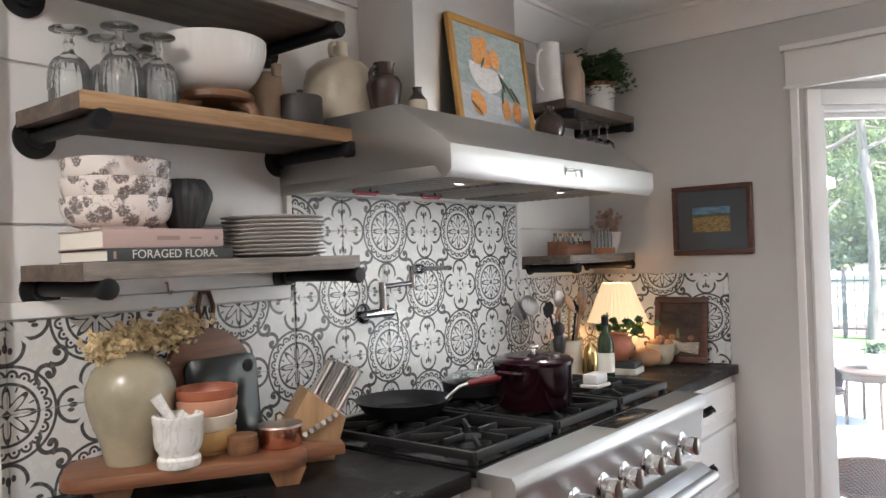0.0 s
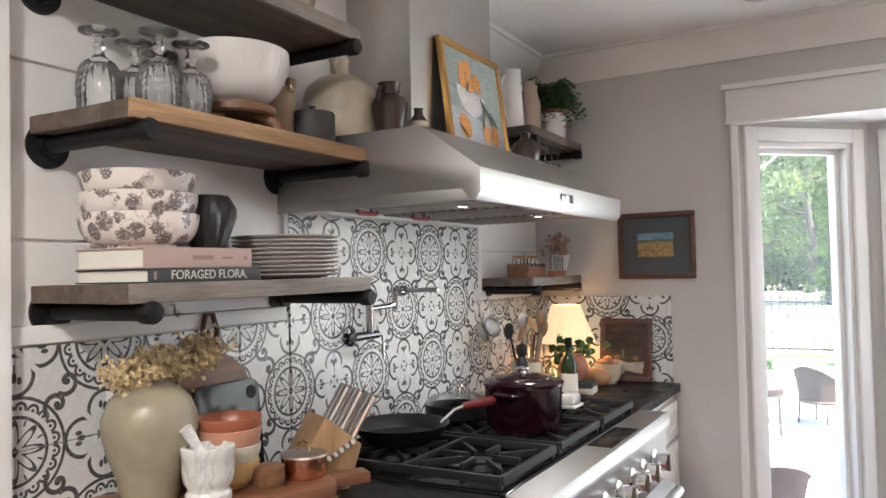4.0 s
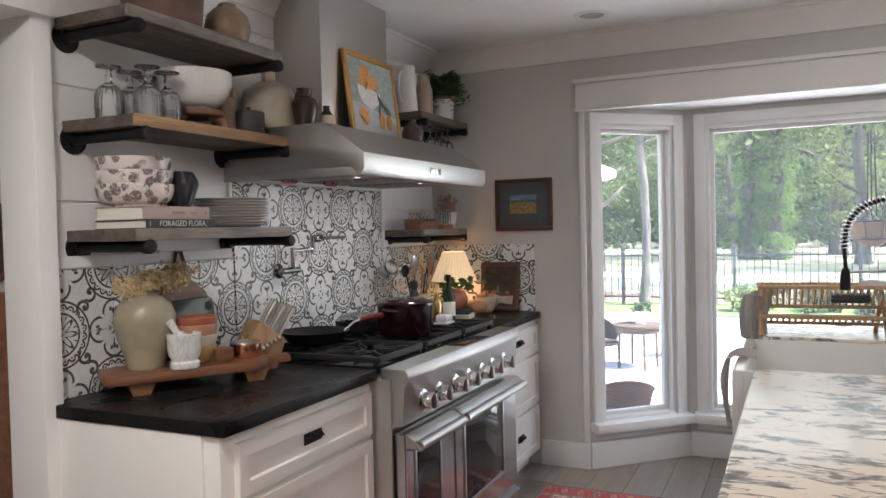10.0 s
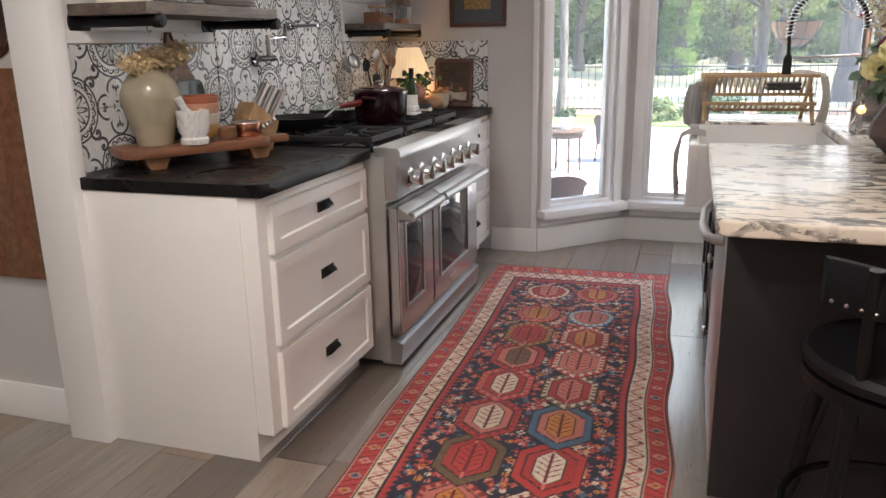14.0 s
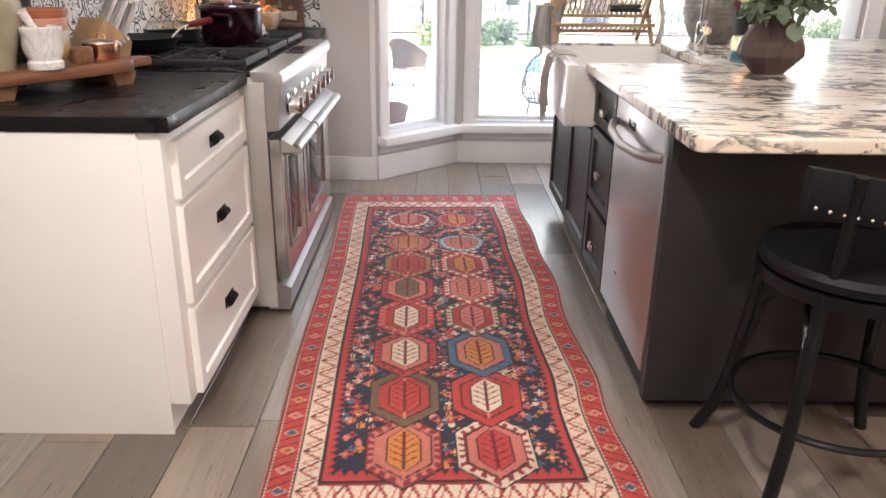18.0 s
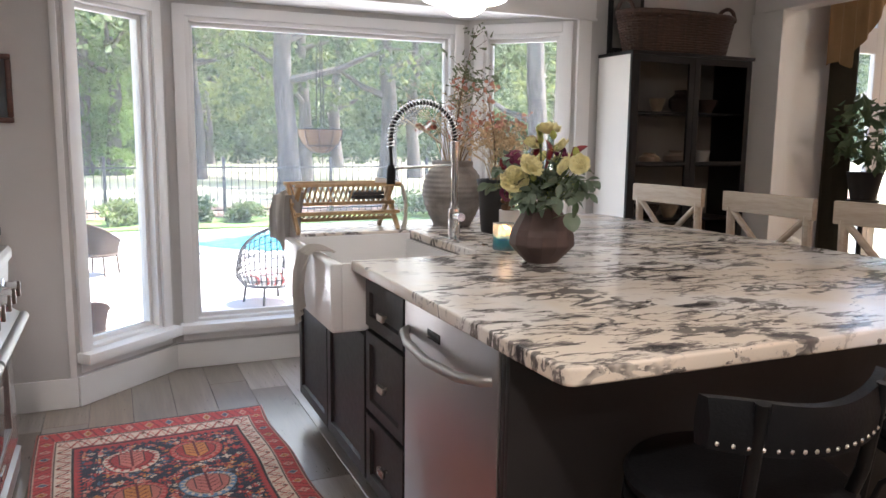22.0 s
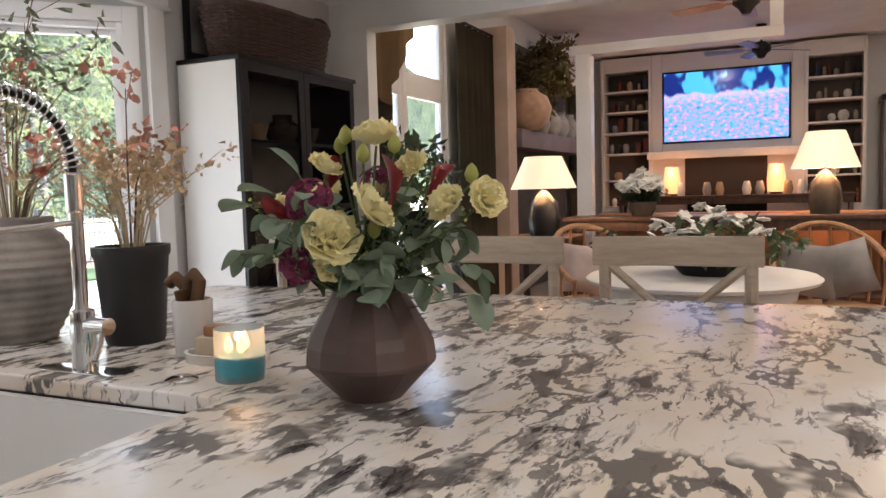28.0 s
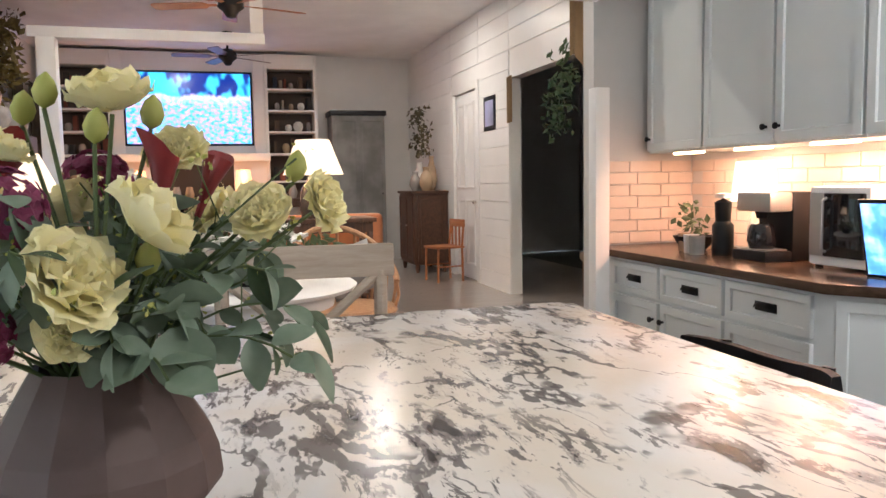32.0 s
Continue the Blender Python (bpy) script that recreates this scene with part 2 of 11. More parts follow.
def lathe(profile, seg=32, bm=None, m=None, wave=None):
    """A turned body from (radius, height) pairs; wave(angle, height) scales the radius."""
    b = bmesh.new()
    rings = []
    for r, z in profile:
        if r < 1e-5:
            rings.append([b.verts.new((0, 0, z))])
        else:
            ring = []
            for i in range(seg):
                a = 2 * math.pi * i / seg
                q = r * (wave(a, z) if wave else 1)
                ring.append(b.verts.new((q * math.cos(a), q * math.sin(a), z)))
            rings.append(ring)
    for p, q in zip(rings, rings[1:]):
        for i in range(seg):
            j = (i + 1) % seg
            if len(p) == 1 and len(q) == 1:
                continue
            if len(p) == 1:
                b.faces.new((p[0], q[j], q[i]))
            elif len(q) == 1:
                b.faces.new((p[i], p[j], q[0]))
            else:
                b.faces.new((p[i], p[j], q[j], q[i]))
    bmesh.ops.recalc_face_normals(b, faces=b.faces)
    if m is not None:
        bmesh.ops.transform(b, matrix=m, verts=b.verts)
    return join(bm, b)


def tube(points, r, seg=10, bm=None, closed=False, radii=None):
    """A round bar along points."""
    pts = [Vector(p) for p in points]
    b = bmesh.new()
    rings, up = [], None
    n = len(pts)
    for i, p in enumerate(pts):
        d = (pts[(i + 1) % n] - pts[i - 1]) if closed else (pts[min(i + 1, n - 1)] - pts[max(i - 1, 0)])
        d.normalize()
        if up is None:
            up = d.orthogonal().normalized()
        up = (up - d * up.dot(d)).normalized()
        side = d.cross(up)
        q = radii[i] if radii else r
        rings.append([b.verts.new(p + (up * math.cos(2 * math.pi * k / seg) + side * math.sin(2 * math.pi * k / seg)) * q) for k in range(seg)])
    pairs = list(zip(rings, rings[1:])) + ([(rings[-1], rings[0])] if closed else [])
    for p, q in pairs:
        for k in range(seg):
            j = (k + 1) % seg
            b.faces.new((p[k], p[j], q[j], q[k]))
    if not closed:
        b.faces.new(rings[0][::-1])
        b.faces.new(rings[-1])
    bmesh.ops.recalc_face_normals(b, faces=b.faces)
    return join(bm, b)


def prism(outline, h, bevel=0.0, bm=None, m=None, z=0.0, seg=2):
    """An outline in x, y raised from z to z + h."""
    b = bmesh.new()
    low = [b.verts.new((x, y, z)) for x, y in outline]
    f = b.faces.new(low)
    up = bmesh.ops.extrude_face_region(b, geom=[f])
    bmesh.ops.translate(b, vec=(0, 0, h), verts=[v for v in up["geom"] if isinstance(v, bmesh.types.BMVert)])
    bmesh.ops.recalc_face_normals(b, faces=b.faces)
    if bevel:
        flat = [ed for ed in b.edges if abs(ed.verts[0].co.z - ed.verts[1].co.z) < 1e-6]
        bmesh.ops.bevel(b, geom=flat, offset=bevel, segments=seg, profile=0.6, affect="EDGES")
    if m is not None:
        bmesh.ops.transform(b, matrix=m, verts=b.verts)
    return join(bm, b)


def arc(cx, cy, r, a0, a1, n=8):
    return [(cx + r * math.cos(radians(a0 + (a1 - a0) * i / n)), cy + r * math.sin(radians(a0 + (a1 - a0) * i / n))) for i in range(n + 1)]


def rounded(x0, x1, y0, y1, r, n=5):
    return arc(x1 - r, y1 - r, r, 0, 90, n) + arc(x0 + r, y1 - r, r, 90, 180, n) + arc(x0 + r, y0 + r, r, 180, 270, n) + arc(x1 - r, y0 + r, r, 270, 360, n)


def wall(name, p0, p1, z0, z1, thick, mat, label, holes=()):
    """A wall from p0 to p1 that grows in thickness to the left of that way, with real openings (u0, u1, z0, z1)."""
    d = Vector((p1[0] - p0[0], p1[1] - p0[1], 0))
    L = d.length
    m = Matrix.Translation((p0[0], p0[1], 0)) @ Matrix.Rotation(math.atan2(d.y, d.x), 4, "Z")
    us = sorted({0, L, *[h[0] for h in holes], *[h[1] for h in holes]})
    bm = bmesh.new()
    for a, b in zip(us, us[1:]):
        zs = [(z0, z1)]
        for h in holes:
            if h[0] <= a + 1e-6 and h[1] >= b - 1e-6:
                zs = [q for lo, hi in zs for q in ((lo, min(hi, h[2])), (max(lo, h[3]), hi)) if q[1] - q[0] > 1e-4]
        for lo, hi in zs:
            box(a, b, 0, thick, lo, hi, bm=bm)
    bmesh.ops.transform(bm, matrix=m, verts=bm.verts)
    return structure(part(name, bm, mat, smooth=False), label, "wall")

# ---- materials ----
M_WALL = paint("warm grey wall paint", (0.56, 0.545, 0.53), 0.6, 0.04, 0.0012, 90)
M_WHITE = paint("white satin trim paint", (0.80, 0.79, 0.775), 0.38, 0.03, 0.0004, 40)
M_CREAM = paint("cream white cabinet paint", (0.80, 0.775, 0.74), 0.36, 0.03, 0.0005, 45)
M_CEIL = paint("white textured ceiling", (0.86, 0.86, 0.85), 0.85, 0.05, 0.008, 26)
M_DARKCAB = paint("charcoal brown cabinet paint", (0.022, 0.019, 0.019), 0.42, 0.12, 0.0005, 45, spec=0.35)
M_BLACK = paint("matt black iron", (0.010, 0.010, 0.011), 0.5, 0.2, 0.0008, 120, spec=0.28)
M_STEEL = metal("brushed stainless steel", (0.50, 0.49, 0.475), 0.41, brush=1)
M_BAFFLE = metal("dark grey steel filter", (0.26, 0.25, 0.24), 0.4, brush=1)
M_STEELV = metal("brushed stainless steel upright", (0.60, 0.58, 0.56), 0.32, brush=2)
M_CHROME = metal("polished chrome", (0.75, 0.75, 0.75), 0.09)
M_NICKEL = metal("satin nickel", (0.66, 0.62, 0.56), 0.28)
M_GREYCAB = paint("pale grey cabinet paint", (0.66, 0.69, 0.69), 0.4, 0.03, 0.0004)
# The translucent share lays a pale glare haze over the view outside.
M_GLASS = Mat("window glass with a glare veil", (1, 1, 1), 0.0, trans=1.0, ior=1.02, spec=0.25).thin(0.045).m
M_OVENGLASS = Mat("dark oven glass", (0.01, 0.01, 0.012), 0.06, spec=0.6).m


def soapstone():
    k = Mat("black leathered stone", (0.02, 0.02, 0.022), 0.4)
    v = k.world()
    n, s = k.noise(v, 5, 6, 0.6, 0.6), k.noise(v, 38, 4, 0.65)
    col = k.ramp(n * 0.6 + s * 0.4, (0.35, (0.006, 0.006, 0.006)), (0.55, (0.012, 0.011, 0.011)), (0.70, (0.05, 0.044, 0.040)))
    k.set("Base Color", col), k.set("Roughness", n.step(0.3, 0.7) * 0.26 + s * 0.15 + 0.16), k.set("Specular IOR Level", 0.18)
    return k.bump(s, 0.0008, 0.5).m


def granite():
    """White granite with ragged grey and black streaks that run mostly one way."""
    k = Mat("white granite with dark streaks", (0.8, 0.78, 0.74), 0.14, spec=0.38)
    v = k.world((1, 1, 1), (0, 0, 24))
    w = k.world((0.9, 2.6, 1.0), (0, 0, 24))
    w2 = k.world((0.8, 2.6, 1.0), (0, 0, 44))
    patch = k.noise(v, 2.1, 4, 0.55, 0.4)
    grain = k.noise(v, 70, 3)
    zone = k.noise(k.world((0.8, 1.4, 1), (0, 0, 24)), 1.25, 4, 0.6, 0.6)
    rag = k.noise(w, 34, 5, 0.75)
    bold = k.noise(w, 5.6, 7, 0.68, 0.35) + (rag - 0.5) * 0.16
    slim = k.noise(w2, 9.5, 7, 0.68, 0.5) + (rag - 0.5) * 0.12
    base = k.mix(patch.step(0.38, 0.65), (0.72, 0.63, 0.52), (0.79, 0.765, 0.735))
    haze = bold.step(0.48, 0.62) * zone.step(0.44, 0.60)
    col = k.mix(haze * 0.7, base, (0.40, 0.35, 0.32))
    m1 = bold.step(0.545, 0.57) * zone.step(0.45, 0.54)
    m2 = slim.step(0.575, 0.60) * zone.step(0.38, 0.52)
    m3 = bold.step(0.60, 0.63) * zone.step(0.40, 0.50)
    col = k.mix(m1 * 0.85, col, (0.17, 0.145, 0.135))
    col = k.mix(m2 * 0.9, col, (0.11, 0.095, 0.09))
    # long torn veins, each swelling from a hairline to a finger's width
    for turn, size, shade, seed in ((12, 2.6, 0.10, 3.0), (-38, 2.1, 0.075, 9.0), (58, 3.2, 0.13, 15.0)):
        f = k.world((0.62, 1.25, 1.0), (0, 0, turn))
        line = (k.noise(f, size, 5, 0.55, 0.25) - 0.5).abs() + (rag - 0.5) * 0.034
        swell = k.noise(f, size * 1.7 + seed * 0.01, 3, 0.6).step(0.42, 0.66)
        gap = k.noise(v, 3.1 + seed * 0.02, 4, 0.6).step(0.46, 0.53)
        vein = (1 - (line - swell * 0.022).step(0.0005, 0.0055)) * gap
        col = k.mix(vein * 0.85, col, (shade, shade * 0.88, shade * 0.84))
    col = k.mix(m3, col, (0.045, 0.04, 0.04))
    k.set("Base Color", col)
    k.set("Roughness", grain * 0.10 + 0.18)
    return k.bump(grain, 0.0002, 0.3).m


def plank_floor():
    k = Mat("grey brown wood-look plank", (0.2, 0.17, 0.15), 0.36)
    v = k.coord("Object", (16, 1.1, 1))
    g, f = k.noise(v, 1.8, 6, 0.65, 0.7), k.noise(v, 8, 4)
    r = k.random()
    tone = k.ramp(r, (0.0, (0.11, 0.085, 0.066)), (0.3, (0.21, 0.165, 0.13)), (0.55, (0.32, 0.285, 0.255)), (0.8, (0.27, 0.19, 0.13)), (1.0, (0.42, 0.395, 0.37)))
    col = k.mix((g * 0.7 + f * 0.3).step(0.3, 0.75), k.mix(0.45, tone, (0.05, 0.04, 0.035)), tone)
    k.set("Base Color", col), k.set("Roughness", f * 0.16 + 0.22), k.set("Specular IOR Level", 0.7), k.set("Coat Weight", 0.9), k.set("Coat Roughness", 0.2)
    return k.bump(g, 0.0006, 0.5).m


M_STONE, M_GRANITE, M_PLANK = soapstone(), granite(), plank_floor()
M_SUBFLOOR = paint("dark floor joint", (0.05, 0.045, 0.04), 0.7)
M_RUSTIC = wood("weathered dark shelf board", (0.042, 0.033, 0.028), (0.19, 0.145, 0.115), 0.6, 1, 1.0, 0.5, 0.002)
M_RAWEDGE = wood("raw sawn shelf edge", (0.22, 0.12, 0.055), (0.52, 0.34, 0.19), 0.7, 1, 2.2, 0.2, 0.002)

# ---- the shell of the house ----
BAY_A, BAY_B, BAY_C, BAY_D = (0.93, 2.70), (1.43, 3.18), (3.28, 3.18), (3.78, 2.70)
H_K, H_BAY, H_L, EAST, WX = 2.50, 2.10, 3.35, 5.20, -0.05
structure(part("floor", box(-2.2, 14.6, -4.2, 3.4, -0.12, -0.012), M_SUBFLOOR), "grey brown wood-look plank floor", "floor")
structure(part("ceiling", box(-2.2, EAST, -4.2, 2.70, H_K, H_K + 0.12), M_CEIL), "white textured plaster ceiling", "ceiling")
wall_west = wall("wall_west", (WX - 0.012, 2.83), (WX - 0.012, -0.03), 0, H_K, -0.10, M_WHITE, "white shiplap and patterned tile wall behind the range")
wall("wall_hall", (-0.162, 0.0), (-2.2, 0.0), 0, H_K, -0.1, M_WALL, "grey painted hallway wall")
wall("wall_outer_west", (-2.2, 2.83), (-2.2, 0.1), 0, H_K, -0.1, M_WALL, "plain wall that closes the house")
wall("wall_outer_north", (-2.2, 2.83), (-0.162, 2.83), 0, H_K, -0.1, M_WALL, "plain wall that closes the house")
wall("wall_hall_end", (-2.2, 0.1), (-2.2, -4.2), 0, H_K, -0.1, M_WALL, "grey painted wall at the hallway's end")
wall("wall_west_header", (0.0, -0.085), (0.0, -4.2), 2.08, H_K, -0.15, M_WHITE, "white painted header over the cased opening")
wall("wall_south", (-2.2, -4.2), (EAST, -4.2), 0, H_K, -0.1, M_WALL, "grey painted wall")
wall("wall_north_west", (WX, 2.70), BAY_A, 0, H_K, 0.13, M_WALL, "warm grey painted wall beside the bay")
wall("wall_north_east", BAY_D, (EAST, 2.70), 0, H_K, 0.13, M_WALL, "warm grey painted wall behind the cabinet")
wall("wall_bay_header", BAY_A, BAY_D, H_BAY, H_K, 0.13, M_WALL, "grey painted wall over the bay")
L1 = math.hypot(0.5, 0.48)
BAYS = [(BAY_A, BAY_B, 0.085, L1 - 0.10), (BAY_B, BAY_C, 0.105, 1.745), (BAY_C, BAY_D, 0.10, L1 - 0.085)]
for n, (p, q, u0, u1) in enumerate(BAYS):
    wall("wall_bay_%d" % (n + 1), p, q, 0, H_BAY + 0.06, 0.12, M_WALL, "grey wall of the bay below and around a window", [(u0, u1, 0.265, 2.0)])
structure(part("ceiling_bay", prism([(0.93, 2.831), (3.78, 2.831), (3.30, 3.295), (1.41, 3.295)], 0.08, z=H_BAY - 0.005), M_WHITE), "white bay ceiling", "ceiling")
wall("wall_east", (EAST, 2.83), (EAST, 2.46), 0, H_L, 0.12, M_WHITE, "white painted wall beside the wide opening")
wall("wall_east_header", (EAST, 2.46), (EAST, -1.12), 2.20, H_L, 0.12, M_WHITE, "white header over the wide opening")
wall("wall_east_south", (5.50, -1.20), (5.50, -4.2), 0, H_L, 0.12, M_WALL, "grey painted wall behind the cabinets")
structure(part("ceiling_corner", box(EAST + 0.001, 5.62, -4.2, -1.12, H_K, H_K + 0.12), M_CEIL), "white ceiling over the coffee counter", "ceiling")
wall("wall_cabinets", (2.6, -1.83), (5.50, -1.83), 0, H_K, -0.1, M_WALL, "painted wall behind the coffee counter")
# living room
LN, LE, LS = 3.3, 14.25, -2.35
living_north = wall("wall_living_north", (EAST + 0.12, LN), (LE, LN), 0, H_L, 0.13, M_WHITE, "white wall with tall glazed doors", [(1.42, 2.90, 0.06, 2.95), (4.8, 5.7, 0.25, 2.75)])
wall("wall_living_west", (EAST + 0.12, LN + 0.13), (EAST + 0.12, 2.83), 0, H_L, 0.1, M_WHITE, "white painted wall")
wall("wall_living_east", (LE, LN + 0.13), (LE, -5.6), 0, H_L, 0.13, M_WHITE, "white painted wall behind the television")
wall("wall_living_south", (LE, LS), (EAST + 0.12, LS), 0, H_L, 0.13, M_WHITE, "white shiplap wall of the living room", [(2.53, 3.45, 0, 2.45), (4.60, 6.40, 0, 2.42)])
# unseen wall and ceiling strip, added to keep sky light out of the den
wall("wall_den_west", (5.50, -4.2), (5.50, -5.6), 0, H_L, 0.12, M_WALL, "wall that closes off the dim room beyond the doorway")
structure(part("ceiling_den", box(EAST - 0.1, EAST + 0.119, -5.6, -4.2, H_L, H_L + 0.12), M_CEIL), "added ceiling strip that keeps sky light out of the room beyond", "ceiling")
wall("wall_den", (LE, -5.5), (EAST - 0.1, -5.5), 0, H_L, 0.1, M_WALL, "wall that closes off the dim room beyond the doorway")
structure(part("floor_den", box(EAST, 14.4, -5.6, -4.2, -0.12, -0.012), M_SUBFLOOR), "dark floor of the room beyond", "floor")
structure(part("ceiling_living", box(EAST + 0.12, 14.5, -5.6, LN + 0.13, H_L, H_L + 0.12), M_CEIL), "white living room ceiling", "ceiling")


def trim(name, bm, label, mat=None):
    return structure(part(name, bm, mat or M_WHITE), label, "trim")


def crown(p, q, z=H_K):
    """A crown moulding along a wall whose room lies to the right of the way p to q."""
    d = Vector((q[0] - p[0], q[1] - p[1], 0))
    prof = [(0, 0), (0, -0.135), (0.012, -0.135), (0.016, -0.115), (0.03, -0.10), (0.05, -0.06), (0.085, -0.035), (0.095, -0.02), (0.11, -0.018), (0.11, 0)]
    m = Matrix.Translation((p[0], p[1], z - 0.001)) @ Matrix.Rotation(math.atan2(d.y, d.x), 4, "Z") @ Matrix(((0, 0, 1, 0), (-1, 0, 0, 0), (0, 1, 0, 0), (0, 0, 0, 1)))
    return trim("crown", prism(prof, d.length, m=m), "white crown moulding under the ceiling")


crown((WX, 2.70), (EAST, 2.70))
crown((WX, -0.05), (WX, 2.70))
crown((EAST, 2.70), (EAST, -1.10))
crown((5.50, -1.13), (5.50, -1.83))
crown((5.50, -1.83), (2.6, -1.83))


def board(name, p, q, z0, z1, t, label, bevel=0.004):
    """A flat trim board on a wall, proud to the right of the way p to q."""
    d = Vector((q[0] - p[0], q[1] - p[1], 0))
    m = Matrix.Translation((p[0], p[1], 0)) @ Matrix.Rotation(math.atan2(d.y, d.x), 4, "Z")
    return trim(name, box(0, d.length, -t, 0.001, z0, z1, bevel, m=m), label)


base = "white painted baseboard"
board("baseboard", (0.64, 2.70), BAY_A, 0, 0.15, 0.018, base)
for p, q in ((BAY_A, BAY_B), (BAY_B, BAY_C), (BAY_C, BAY_D)):
    board("baseboard", p, q, 0, 0.15, 0.018, base)
board("baseboard", BAY_D, (EAST, 2.70), 0, 0.15, 0.018, base)
board("baseboard", (-2.19, 0.0), (-0.162, 0.0), 0, 0.135, 0.016, base)
# cased bay opening
board("casing", (0.90, 2.70), (0.93, 2.70), 0.15, 2.08, 0.022, "white casing board beside the bay")
board("casing", (3.78, 2.70), (3.875, 2.70), 0.15, 2.08, 0.022, "white casing board beside the bay")
board("casing", (0.885, 2.70), (3.90, 2.70), 2.08, 2.225, 0.026, "white head casing over the bay")
board("casing_cap", (0.872, 2.70), (3.91, 2.70), 2.225, 2.25, 0.045, "white cap over the head casing")
board("casing_lip", (0.878, 2.70), (3.905, 2.70), 2.068, 2.082, 0.034, "white bead under the head casing")
# post at the end of the range wall, with the casing of the hall opening
trim("post", box(-0.162, 0.0, -0.085, -0.02, 0, 2.08, 0.003), "white cased end of the range wall")
trim("post_cap", box(-0.17, 0.03, -0.95, -0.04, 2.075, 2.13, 0.004), "white lip of the opening's head")
# wide opening towards the living room
board("casing", (EAST, 2.70), (EAST, 2.44), 0.15, 2.20, 0.02, "white casing of the wide opening")
board("casing", (EAST, 2.62), (EAST, -1.08), 2.20, 2.36, 0.024, "white head casing of the wide opening")
trim("post_east", box(EAST + 0.01, EAST + 0.09, -1.14, -1.06, 0, 1.75, 0.004), "white half column at the end of the opening")


# ---- windows of the bay ----
def window(name, p, q, u0, u1, z0, z1, depth, label):
    """A fixed window in its opening: casing, jamb frame, sash, glass and a stool with an apron."""
    d = Vector((q[0] - p[0], q[1] - p[1], 0))
    ob = new(name)
    ob.matrix_world = Matrix.Translation((p[0], p[1], 0)) @ Matrix.Rotation(math.atan2(d.y, d.x), 4, "Z")
    structure(ob, label, "window")
    c = 0.062
    for nm, b in (("casing", box(u0 - c, u0, -0.02, 0.0, z0 - 0.02, z1 + c, 0.004)), ("casing", box(u1, u1 + c, -0.02, 0.0, z0 - 0.02, z1 + c, 0.004)),
                  ("casing", box(u0, u1, -0.02, 0.0, z1, z1 + c, 0.004))):
        part(nm, b, M_WHITE, ob)
    f = 0.024
    fr = bmesh.new()
    for a in ((u0, u0 + f, z0, z1), (u1 - f, u1, z0, z1), (u0 + f, u1 - f, z0, z0 + f), (u0 + f, u1 - f, z1 - f, z1)):
        box(a[0], a[1], 0.0, depth, a[2], a[3], 0.003, bm=fr)
    part("window_frame", fr, M_WHITE, ob)
    s = 0.024
    sash = bmesh.new()
    for a in ((u0 + f, u0 + f + s, z0 + f, z1 - f), (u1 - f - s, u1 - f, z0 + f, z1 - f), (u0 + f + s, u1 - f - s, z0 + f, z0 + f + s), (u0 + f + s, u1 - f - s, z1 - f - s, z1 - f)):
        box(a[0], a[1], 0.045, 0.085, a[2], a[3], 0.004, bm=sash)
    part("sash", sash, M_WHITE, ob)
    g = part("pane", box(u0 + f + s, u1 - f - s, 0.062, 0.066, z0 + f + s, z1 - f - s), M_GLASS, ob)
    g.visible_shadow = False
    part("window_sill", box(u0 - c - 0.015, u1 + c + 0.015, -0.085, 0.01, z0 - 0.048, z0 + 0.006, 0.007), M_WHITE, ob)
    part("apron", box(u0 - c, u1 + c, -0.012, 0.0, z0 - 0.10, z0 - 0.048, 0.004), M_WHITE, ob)
    return ob


for n, (p, q, u0, u1) in enumerate(BAYS):
    window("window_%d" % (n + 1), p, q, u0, u1, 0.265, 2.0, 0.12, "white framed fixed window of the bay")


